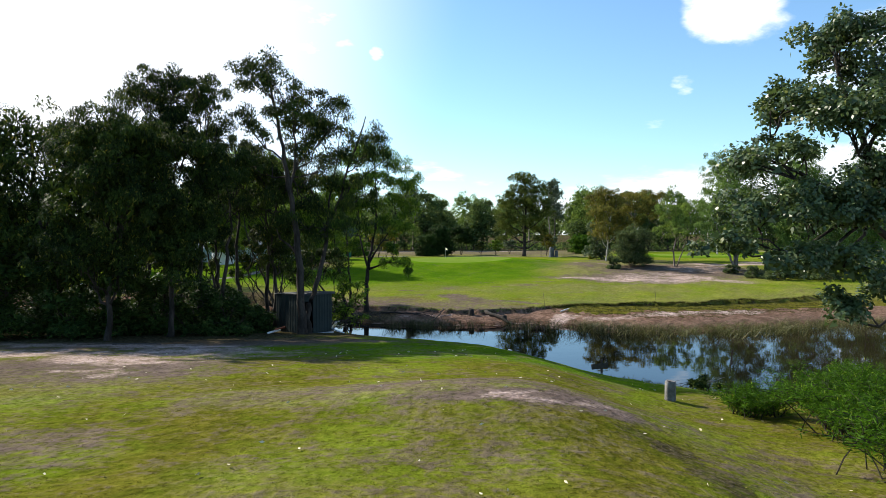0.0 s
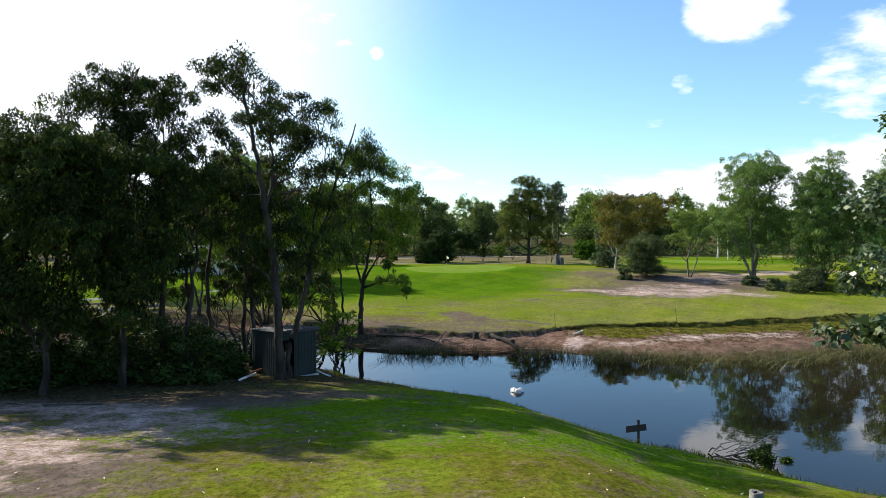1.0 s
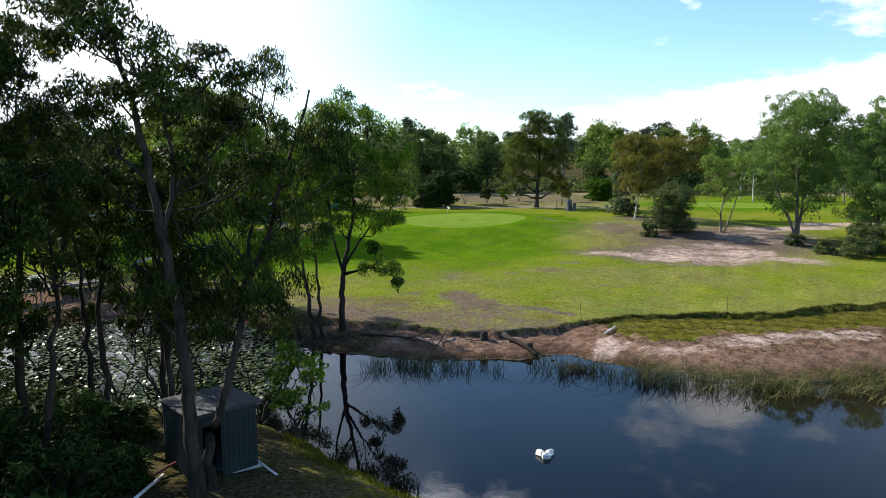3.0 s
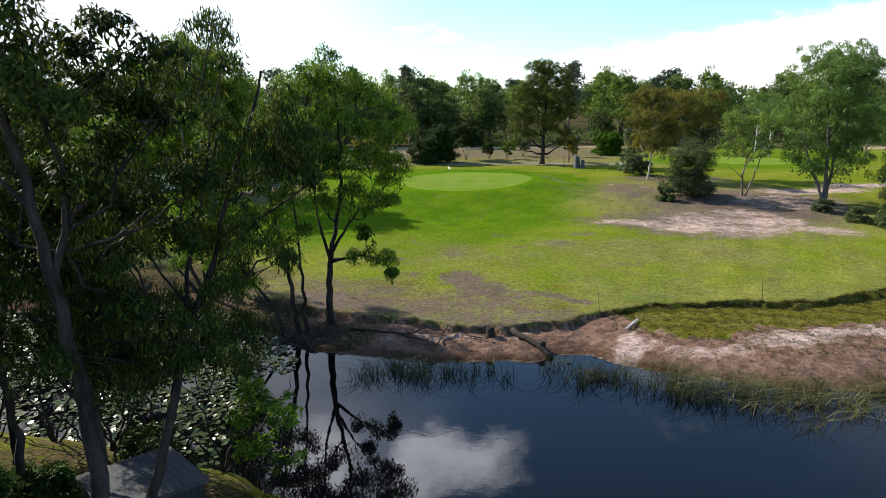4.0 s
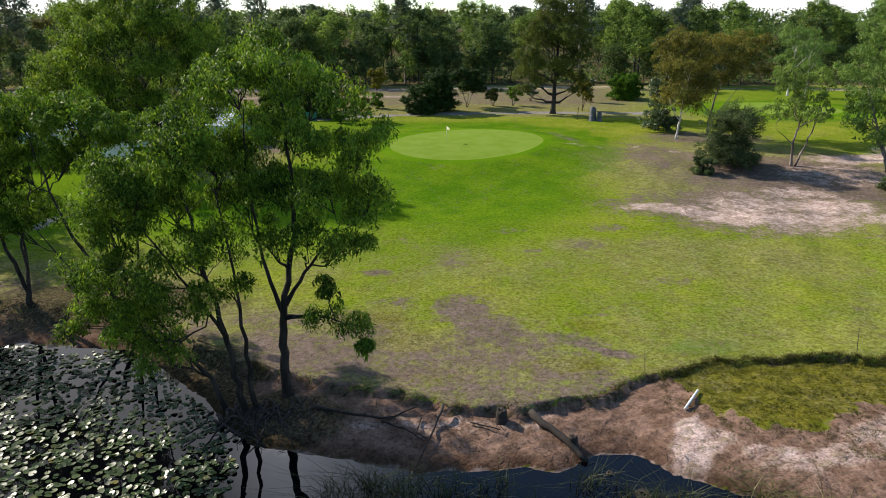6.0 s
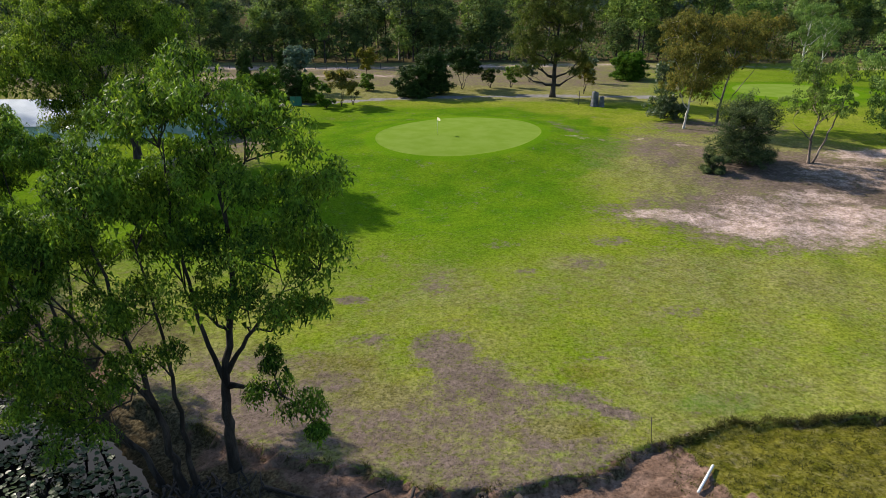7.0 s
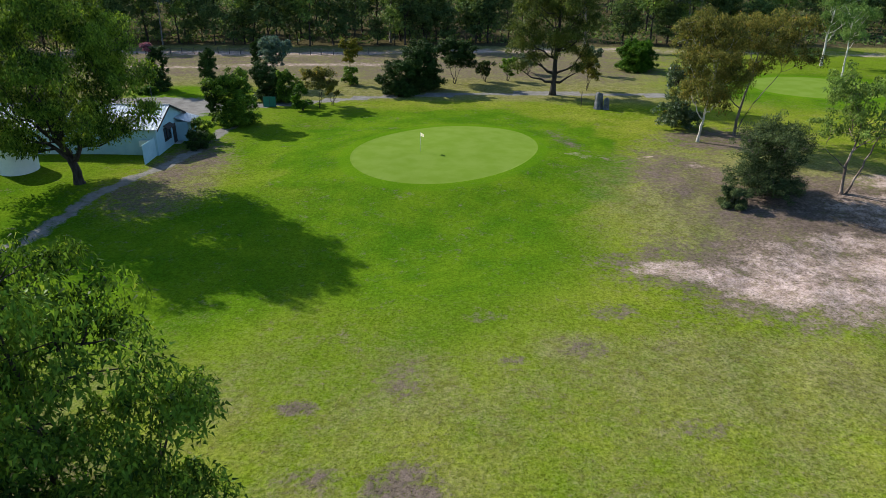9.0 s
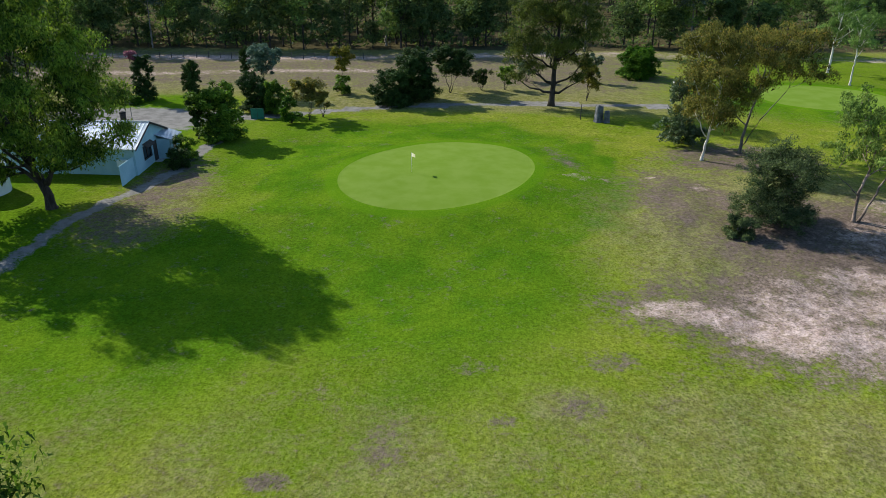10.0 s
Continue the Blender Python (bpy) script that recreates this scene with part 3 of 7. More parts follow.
def pond_distance(x, y):
    """Metres to the water's edge, negative in the water."""
    best = np.full(x.shape, 1e9)
    inside = np.zeros(x.shape, bool)
    a = SHORE
    b = np.roll(SHORE, -1, 0)
    for (ax, ay), (bx, by) in zip(a, b):
        dx, dy = bx - ax, by - ay
        s = np.clip(((x - ax) * dx + (y - ay) * dy) / (dx * dx + dy * dy), 0, 1)
        best = np.minimum(best, np.hypot(x - ax - s * dx, y - ay - s * dy))
        cross = (ay > y) != (by > y)
        inside ^= cross & (x < ax + dx * (y - ay) / (dy if dy else 1e-9))
    return np.where(inside, -best, best)


def smooth01(v, lo, hi):
    s = np.clip((v - lo) / (hi - lo), 0, 1)
    return s * s * (3 - 2 * s)


def waves(x, y, seed, size):
    """Cheap smooth noise from a few sines, about -1 to 1."""
    r = np.random.default_rng(seed)
    out = 0
    for k in range(5):
        a, p = r.uniform(0, 6.28, 2)
        f = (1.0 + 0.55 * k) * 2 * math.pi / size
        out = out + np.sin((x * math.cos(a) + y * math.sin(a)) * f + p) / (1 + 0.6 * k)
    return out / 2.2


def blob(x, y, cx, cy, rx, ry, turn=0.0):
    """1 in the middle of an ellipse, 0.5 at its rim, 0 outside."""
    c, s = math.cos(radians(turn)), math.sin(radians(turn))
    u, v = (x - cx) * c + (y - cy) * s, -(x - cx) * s + (y - cy) * c
    return 1 - smooth01(np.hypot(u / rx, v / ry), 0.45, 1.55)


def land(x, y):
    """Height of the ground and the measures that its cover needs."""
    x, y = np.asarray(x, float), np.asarray(y, float)
    wob = 0.35 * waves(x, y, 5, 6.0) + 0.15 * waves(x, y, 6, 1.7)
    sd = pond_distance(x, y) + 0.6 * wob
    far = np.interp(y, (40, 62, 66, 78, 97, 110, 118, 150, 400), (0.9, 0.92, 1.10, 1.42, 2.1, 3.1, 3.35, 3.4, 3.4))
    far = far + 0.65 * (1 - smooth01(np.hypot((x - 3) / 1.15, y - 119.5), 7, 17)) + 0.10 * waves(x, y, 9, 28)
    far = far + 0.15 * waves(x, y, 10, 9) * smooth01(x, 14, 24) * (1 - smooth01(y, 112, 130))
    edge = y - np.interp(x, EDGE_X, EDGE_Y) + 0.32 * waves(x, y, 7, 4.5) + 0.22 * waves(x, y, 8, 1.5) + 0.10 * waves(x, y, 14, 0.9)
    shelf = np.interp(sd, (0, 0.5, 2.0, 3.5, 6, 9), (0.03, 0.16, 0.55, 0.74, 0.86, 0.92)) + 0.07 * waves(x, y, 11, 2.2) + 0.045 * waves(x, y, 13, 0.9)
    slump = 0.5 * np.maximum(0, waves(x, y, 17, 5.5) - 0.15)
    top = smooth01(edge, -0.14 - 1.3 * slump, 0.06)
    bank = shelf * (1 - top) + np.maximum(far, shelf) * top
    near = (np.interp(y, (0, 15, 22, 32, 42, 52), (4.9, 4.15, 3.8, 2.9, 2.2, 1.9)) - 1.15 * smooth01(x, 1.5, 8.5)) * (1 - np.exp(-np.maximum(sd, 0) / 1.6)) + 0.22
    near = near + 0.45 * np.exp(-(((x - 1.0) / 4.2) ** 2 + ((y - 16.0) / 3.2) ** 2)) + 0.05 * waves(x, y, 12, 7)
    side = smooth01(y - 0.12 * np.abs(x), 50, 54)
    h = near * (1 - side) + bank * side
    h = np.where(sd < 0, np.maximum(-1.6, 0.45 * sd), h * smooth01(sd, -0.05, 0.25) + 0.0)
    return h, sd, edge, side


def height(x, y):
    return float(land(np.array([x]), np.array([y]))[0][0])


def spread(lo, hi, fine_lo, fine_hi, step, grow_by):
    """Line positions: even between fine_lo and fine_hi, wider and wider outside."""
    mid = list(np.arange(fine_lo, fine_hi + 1e-6, step))
    a, s = fine_lo, step
    left = []
    while a > lo:
        s *= grow_by
        a -= s
        left.append(a)
    a, s = mid[-1], step
    right = []
    while a < hi:
        s *= grow_by
        a += s
        right.append(a)
    return np.array(left[::-1] + mid + right)


gx = spread(-1800, 1800, -22, 34, 0.34, 1.09)
gy = np.concatenate((spread(-600, 8, 7.5, 8, 0.4, 1.12)[:-6], np.arange(8, 60, 0.40), np.arange(60, 63, 0.18), np.arange(63, 71.5, 0.105), np.arange(72, 132, 0.55), spread(131, 2500, 131.5, 132, 0.5, 1.06)[10:]))
gy = np.unique(np.round(gy, 3))
gy = gy[np.concatenate(([True], np.diff(gy) > 0.1))]
X, Y = np.meshgrid(gx, gy)
Z, SD, EDGE, SIDE = land(X, Y)
g = Buf()
nx, ny = len(gx), len(gy)
idx = np.arange(nx * ny).reshape(ny, nx)
g.add(np.stack((X, Y, Z), -1).reshape(-1, 3), np.stack((idx[:-1, :-1], idx[:-1, 1:], idx[1:, 1:], idx[1:, :-1]), -1).reshape(-1, 4))
ground = tagged(new("ground", g.mesh("ground", GROUND)), "mown grass, bare soil and sandy banks round a pond", "ground", kind="structure")

on_far = (SIDE > 0.5) & (SD > 0)
low_bank = on_far & (EDGE < 0.05)
sandy = np.zeros_like(X)
soil = np.zeros_like(X)
lush = np.zeros_like(X)
dry = np.zeros_like(X)
track = np.zeros_like(X)
litter = np.zeros_like(X)
# eroded bank: bare below the lip, grassy shelf towards the right
shelf_line = np.interp(X, (10.6, 11.6, 12.6, 14.4, 16.6, 18.0, 19.6, 22.4, 24.2, 30, 45), (69, 67.2, 65.4, 63.8, 63.4, 64.6, 65.4, 65.2, 65.8, 67, 70)) + 0.5 * waves(X, Y, 52, 2.4)
grassy_shelf = smooth01(X, 11.0, 12.2) * smooth01(Y - shelf_line, -0.35, 0.35)
WX, WY = X + 0.7 * waves(X, Y, 18, 3.0), Y + 0.5 * waves(X, Y, 19, 2.2)
pale = np.zeros_like(X)
for cx, cy, rx, ry, turn, k in ((10.7, 62.2, 0.9, 1.0, -20, 0.74), (11.4, 63.4, 1.0, 1.3, -35, 0.80), (16.2, 61.8, 2.6, 0.8, 8, 0.60), (20.8, 63.4, 2.8, 1.2, 12, 0.80), (23.6, 64.6, 1.6, 0.7, 10, 0.95), (27.5, 64.8, 4.0, 1.2, 8, 0.75), (13.6, 62.4, 1.0, 0.8, 0, 0.50), (4.6, 64.6, 0.9, 0.5, 0, 0.60), (0.2, 64.2, 2.6, 0.6, 0, 0.42), (-3.4, 64.6, 1.6, 0.5, 0, 0.42)):
    pale = np.maximum(pale, k * blob(WX, WY, cx, cy, rx, ry, turn))
clay, olive = np.zeros_like(X), np.zeros_like(X)
clay = np.where(low_bank, 1.0 - grassy_shelf, clay)
olive = np.where(low_bank, 0.9 * grassy_shelf, olive)
sandy = np.where(low_bank, pale, sandy)
dry = np.where(low_bank, 0.30 * grassy_shelf, dry)
# shadow of the lip's steep face, painted as a broken dark band
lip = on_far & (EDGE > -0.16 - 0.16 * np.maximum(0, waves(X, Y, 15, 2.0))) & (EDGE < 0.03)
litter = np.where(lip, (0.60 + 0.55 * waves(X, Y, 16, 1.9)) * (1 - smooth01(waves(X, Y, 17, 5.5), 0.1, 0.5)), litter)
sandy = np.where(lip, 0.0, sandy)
# worn turf behind the lip
for cx, cy, rx, ry, turn, k in ((1.2, 75.4, 1.9, 2.0, 0, 0.80), (3.0, 71.0, 2.8, 2.4, 0, 0.74), (5.0, 69.4, 3.6, 1.2, 0, 0.62), (-1.6, 70.5, 2.6, 1.6, 0, 0.64), (-6.0, 69.6, 3.2, 2.0, 0, 0.82), (-3.0, 76.5, 1.6, 0.7, 0, 0.6), (9.0, 75.0, 1.2, 0.6, 0, 0.45), (15.5, 80.0, 1.6, 0.7, 0, 0.42), (5.5, 90.0, 1.4, 0.7, 0, 0.42), (13.5, 90.5, 2.0, 0.8, 20, 0.46), (2.8, 72.4, 2.2, 2.6, 30, 0.80), (2.4, 69.4, 3.4, 1.6, 0, 0.62), (7.2, 71.5, 1.8, 0.8, -15, 0.80), (9.0, 70.2, 1.4, 0.5, -25, 0.85), (-4.4, 72.4, 2.0, 1.1, 10, 0.72),
                                (-8.5, 70.4, 4.2, 2.6, 0, 0.80), (-2.0, 68.2, 4.0, 1.0, 0, 0.66), (-9, 74, 4, 1.2, 0, 0.55), (-4.5, 81.2, 1.2, 0.5, 0, 0.85), (0.8, 83.5, 1.4, 2.0, 0, 0.42), (11.1, 86.6, 1.3, 1.0, 0, 0.60), (6.7, 85.4, 0.9, 0.7, 0, 0.55), (15.5, 124.5, 1.2, 4.0, 15, 0.45)):
    soil = np.maximum(soil, k * blob(X, Y, cx, cy, rx, ry, turn))
for cx, cy, rx, ry, k in ((-1.9, 71.2, 2.2, 1.3, 0.95), (-4.6, 73.6, 3.0, 1.6, 0.75), (6.4, 68.6, 2.6, 1.2, 0.85), (-0.5, 67.8, 2.5, 0.8, 0.7), (8.6, 73.2, 2.2, 1.0, 0.5)):
    olive = np.maximum(olive, np.where(EDGE > 0, k * blob(X, Y, cx, cy, rx, ry), 0))
left_turf = np.where(on_far & (EDGE > 0), 1 - smooth01(X + 0.4 * EDGE, 7.5, 12), 0)
dry = np.maximum(dry, np.where(on_far & (EDGE > 0), 0.52 * (1 - smooth01(EDGE, 3, 11)), 0))
dry = np.maximum(dry, 0.72 * left_turf * (1 - smooth01(EDGE, 5, 11)))
soil = np.maximum(soil, (0.62 + 0.22 * waves(X, Y, 43, 4)) * left_turf * (1 - smooth01(EDGE, 1.6, 6.0)))
dry = np.maximum(dry, np.where(on_far & (EDGE > 0), (0.40 + 0.16 * waves(X, Y, 41, 7)) * (1 - smooth01(Y, 82, 98)), 0))
dry = np.maximum(dry, 0.62 * blob(X, Y, 10.5, 86.5, 3.5, 2.0))
dry = np.maximum(dry, 0.58 * blob(X, Y, 1.5, 83, 3, 4))
dry = np.maximum(dry, 0.60 * blob(X, Y, 20, 84, 12, 5))
# open sandy ground right of the fairway
for cx, cy, rx, ry, turn, k in ((30, 95.0, 9.5, 6.0, 0, 0.52), (35, 96.4, 3.6, 1.8, 4, 0.95), (31, 93.0, 4.5, 1.3, 6, 0.72), (26, 93.2, 5.0, 1.8, -4, 0.70), (38.5, 92.5, 4.0, 2.2, 0, 0.62), (18.4, 96.5, 3.2, 1.4, 0, 0.58), (22, 95.2, 4, 1.3, -8, 0.60), (33.5, 100.5, 4.5, 1.6, 0, 0.62), (41, 106, 8, 4, 0, 0.50), (48, 113, 9, 2.4, 12, 0.8), (60, 118, 10, 2.0, 5, 0.9), (22.8, 119.6, 1.2, 0.35, 0, 0.85), (27.0, 117.0, 1.6, 1.0, 0, 0.42), (16.6, 118.6, 2.4, 0.8, 0, 0.42)):
    sandy = np.maximum(sandy, k * blob(WX, WY, cx, cy, rx, ry, turn))
dry = np.maximum(dry, 0.86 * blob(X, Y, 33, 106, 17, 18))
dry = np.maximum(dry, 0.74 * blob(X, Y, 26, 112, 5.5, 13))
dry = np.maximum(dry, 0.56 * blob(X, Y, 20.5, 98, 4.5, 4))
soil = np.maximum(soil, 0.92 * blob(X, Y, 36, 105, 12, 9))
soil = np.maximum(soil, 0.84 * blob(X, Y, 28, 96, 11, 6.5))
soil = np.maximum(soil, 0.66 * blob(X, Y, 18.5, 97, 4.5, 3.0))
soil = np.maximum(soil, 0.62 * blob(X, Y, 25, 114, 5, 8))
soil = np.maximum(soil, 0.80 * blob(X, Y, 34, 126, 8, 5))
# watered turf round the greens
lush = np.maximum(lush, (0.60 + 0.20 * waves(X, Y, 81, 16)) * smooth01(Y, 66, 96) * (1 - smooth01(Y, 138, 145)) * (1 - smooth01(X, 9, 19)))
lush = np.maximum(lush, 1.1 * (1 - smooth01(np.hypot((X - 3.5 + 2.2 * waves(X, Y, 82, 9)) / 19.0, (Y - 121 + 1.6 * waves(X, Y, 83, 7)) / 22.0), 0.72, 1.08)))
lush = np.maximum(lush, 1.0 * blob(X, Y, 3, 119, 14, 13))
lush = np.maximum(lush, 0.90 * blob(X, Y, 1, 101, 14, 12))
lush = np.maximum(lush, 0.50 * blob(X, Y, -4, 87, 11, 7))
lush = np.maximum(lush, 0.9 * blob(X, Y, -16, 98, 12, 14))
lush = np.maximum(lush, 0.9 * blob(X, Y, -34, 100, 14, 14))
lush = np.maximum(lush, 1.0 * blob(X, Y, 14.2, 70.9, 2.2, 0.9, 10))
for cx, cy, rx, ry in ((-1.9, 71.2, 1.9, 1.0), (-2.6, 73.2, 1.2, 0.8), (6.6, 69.0, 1.6, 0.8), (3.6, 77.2, 0.9, 0.4)):
    soil = soil * (1 - 0.8 * blob(X, Y, cx, cy, rx, ry))
lush = np.maximum(lush, 1.3 * blob(X, Y, 57, 154, 18, 13))
lush = np.maximum(lush, 0.55 * blob(X, Y, 74, 172, 26, 20))
lush = np.maximum(lush, 0.8 * blob(X, Y, -34, 150, 9, 6))
lush = np.maximum(lush, 0.6 * blob(X, Y, -14, 138, 6, 7))
green = np.maximum(np.maximum(smooth01(1.0 - np.hypot((X - 3.0 - 0.20 * (Y - 119.5)) / 9.1, (Y - 119.6) / 9.7), -0.015, 0.02), 0.40 * smooth01(1.0 - np.hypot((X - 3.0 - 0.20 * (Y - 119.5)) / 9.1, (Y - 119.6) / 9.7), -0.20, -0.15)),
                   smooth01(1.0 - np.hypot((X - 58) / 9.5, (Y - 156) / 8.5), -0.02, 0.04))
# beyond the green: paler rough, pale track, gravel drive and path
watered = np.maximum(blob(X, Y, 74, 168, 34, 28), np.maximum(blob(X, Y, 58, 156, 22, 16), blob(X, Y, -31, 149.5, 11, 5)))
dry = np.maximum(dry, 0.85 * smooth01(Y + 0.10 * np.abs(X - 4), 142, 150) * (1 - watered))
sandy = np.maximum(sandy, 1.0 * np.exp(-((Y - (190 + 0.02 * (X - 10) + 3 * np.sin(X / 19))) / 3.0) ** 2) * (0.7 + 0.3 * waves(X, Y, 21, 30)))
sandy = np.maximum(sandy, 0.62 * np.exp(-((Y - (174 + 0.1 * (X + 20))) / 2.2) ** 2) * (X < -8))
litter = np.maximum(litter, 1.0 * smooth01(Y, 195, 201))
wheel = Y - np.interp(X, (-40, -26, -13, -3, 9, 20, 40, 70), (139, 139.5, 144.8, 148.3, 150.3, 150.6, 148.5, 148))
track = np.maximum(track, 0.85 * (np.abs(wheel) < 1.1) * (X > -24) * (X < 34))
track = np.maximum(track, blob(X, Y, -36, 141, 13, 5.0) * 1.3)
track = np.maximum(track, 0.80 * (1 - smooth01(np.abs(X - np.interp(Y, (92, 100, 108, 113.5, 118, 131), (-33, -28.6, -27.2, -25.0, -23.2, -21.8)) + 0.4 * waves(X, Y, 71, 5)), 0.3, 1.25)) * (Y > 90) * (Y < 133))
soil = np.maximum(soil, 0.62 * blob(X, Y, -22.0, 117.5, 3.4, 7.5))
dry = np.maximum(dry, 0.70 * blob(X, Y, -21.5, 113, 4.5, 9.0))
soil = np.maximum(soil, 0.52 * blob(X, Y, -22.5, 108.5, 4.6, 4.5))
lush = lush * (1 - 0.7 * blob(X, Y, -22.0, 112, 5, 8))
soil = np.maximum(soil, 0.58 * smooth01(Y, 152, 166) * (1 - smooth01(Y, 188, 196)) * (1 - watered))
# near side: sandy track under the trees, worn crest of the tee
near_side = (SIDE < 0.5) & (SD > 0)
olive = np.where(near_side, 0.62 + 0.24 * waves(X, Y, 34, 8) - 0.5 * blob(X, Y, 3, 31, 14, 6), olive)
dry_near = 0.16 + 0.26 * waves(X, Y, 31, 9)
dry = np.where(near_side, np.maximum(dry_near, np.maximum(0.66 * blob(X, Y, -0.5, 16.4, 6.5, 1.8), 0.62 * blob(X, Y, -13, 20, 7, 6))), dry)
lush = np.where(near_side, 0.22 + 0.5 * np.maximum(1.0 * blob(X, Y, 3, 30, 14, 7), 0.30 * blob(X, Y, -2, 12, 7, 3)), lush)
for cx, cy, rx, ry, turn, k in ((2.1, 14.9, 1.3, 0.45, 8, 0.60), (3.3, 15.5, 0.8, 0.35, 10, 0.56), (-16, 31.6, 8, 1.6, -10, 0.76), (-11.8, 24.2, 3.0, 1.5, -20, 0.72), (-10.8, 20.9, 1.6, 0.7, -20, 0.60), (-10, 27.6, 4.5, 2.6, -14, 0.52), (-14.5, 26.6, 5, 2.4, -20, 0.56), (-19, 27, 5, 2, -10, 0.7)):
    sandy = np.maximum(sandy, np.where(near_side, k * blob(WX, WY, cx, cy, rx, ry, turn), 0))
for cx, cy, rx, ry, turn, k in ((2.5, 15.3, 1.9, 0.75, 12, 1.30), (0.4, 16.9, 4.0, 1.0, -3, 0.74), (-11.5, 32.6, 7.0, 2.8, 12, 1.15), (-6.8, 34.6, 3.0, 0.9, 8, 1.1), (1.6, 15.2, 3.2, 0.8, 4, 0.80), (-2.0, 16.4, 2.4, 0.6, -10, 0.62), (3.6, 15.0, 1.2, 0.6, 10, 0.90), (-11.5, 22.5, 5.5, 3.6, -10, 0.78), (-14.0, 29.0, 8.0, 3.4, -18, 0.70), (-7.2, 11.8, 1.6, 2.4, 0, 0.62), (-5, 34.6, 3.0, 0.9, -10, 0.8), (5.4, 16.6, 1.2, 1.4, 0, 0.50), (6.4, 12.0, 1.6, 3.0, 0, 0.45)):
    soil = np.maximum(soil, np.where(near_side, k * blob(X, Y, cx, cy, rx, ry, turn), 0))
soil = np.where(near_side, np.maximum(soil, 0.20 + 0.12 * waves(X, Y, 32, 6)), soil)
litter = np.maximum(litter, np.where(near_side, 0.20 + 0.12 * waves(X, Y, 33, 5), 0))
for cx, cy, rx, ry, turn, k in ((3.9, 13.9, 0.5, 0.5, 0, 0.62), (4.5, 13.2, 0.6, 0.7, 20, 0.70), (4.9, 11.6, 0.55, 1.3, 10, 0.72), (5.4, 9.6, 0.5, 1.0, 10, 0.62)):
    litter = np.maximum(litter, np.where(near_side, k * blob(X, Y, cx, cy, rx, ry, turn), 0))
litter = np.maximum(litter, np.where(near_side, 0.95 * blob(X, Y, -20, 40.5, 18, 9.0), 0))
litter = np.maximum(litter, 1.1 * blob(WX, WY, -8.8, 65.0, 4.2, 2.1))
litter = np.maximum(litter, 1.0 * blob(WX, WY, -12.6, 69.0, 4.5, 2.2, -40))
litter = np.maximum(litter, np.where(near_side, 0.75 * blob(X, Y, -8.5, 41.0, 4.5, 4.0), 0))
litter = np.maximum(litter, 0.8 * blob(X, Y, -21, 77, 9, 3))
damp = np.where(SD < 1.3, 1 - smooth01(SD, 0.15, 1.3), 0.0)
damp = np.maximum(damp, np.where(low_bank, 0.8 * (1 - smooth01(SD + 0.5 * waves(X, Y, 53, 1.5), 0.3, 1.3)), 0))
sandy = np.where(SD < 0.1, 0.8, sandy)
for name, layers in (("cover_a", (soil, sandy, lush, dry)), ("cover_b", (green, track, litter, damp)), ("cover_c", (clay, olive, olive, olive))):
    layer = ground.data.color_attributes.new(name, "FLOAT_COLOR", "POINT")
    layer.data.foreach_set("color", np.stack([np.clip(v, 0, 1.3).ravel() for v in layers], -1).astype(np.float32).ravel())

w = Buf()
w.add([(-60, 8, 0), (90, 8, 0), (90, 82, 0), (-60, 82, 0)], [(0, 1, 2, 3)])
pond = tagged(new("water", w.mesh("water", WATER)), "still brown pond water that mirrors the sky", "water", kind="structure")

# ---- the grove on the near bank ----
def stem(h, lean=(0.0, 0.0), kink=0.25, seed=0, n=5, base=(0.0, 0.0)):
    r = np.random.default_rng(seed)
    f = np.linspace(0, 1, n)
    p = np.stack((base[0] + lean[0] * f ** 1.2, base[1] + lean[1] * f ** 1.2, f * h - 0.25), 1)
    p[1:, :2] += r.normal(0, kink, (n - 1, 2)) * f[1:, None]
    return p


def gum(at, label, h, r, low, seed, leaf=None, bark=None, stems=None, lobes=None, n=7, name="gum_tree", group="", **more):
    rng = np.random.default_rng(seed)
    z = height(*at)
    more.setdefault("core", 0.0 if group == GROVE else 0.4)
    lobes = lobes or lobes_for(rng, h, r, low, n)
    stems = stems or [stem(h * 0.86, (rng.uniform(-0.6, 0.6), rng.uniform(-0.6, 0.6)), 0.3, seed)]
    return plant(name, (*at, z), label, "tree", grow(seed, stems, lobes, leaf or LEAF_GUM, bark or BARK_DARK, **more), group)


GROVE = "gum trees beside the shed"
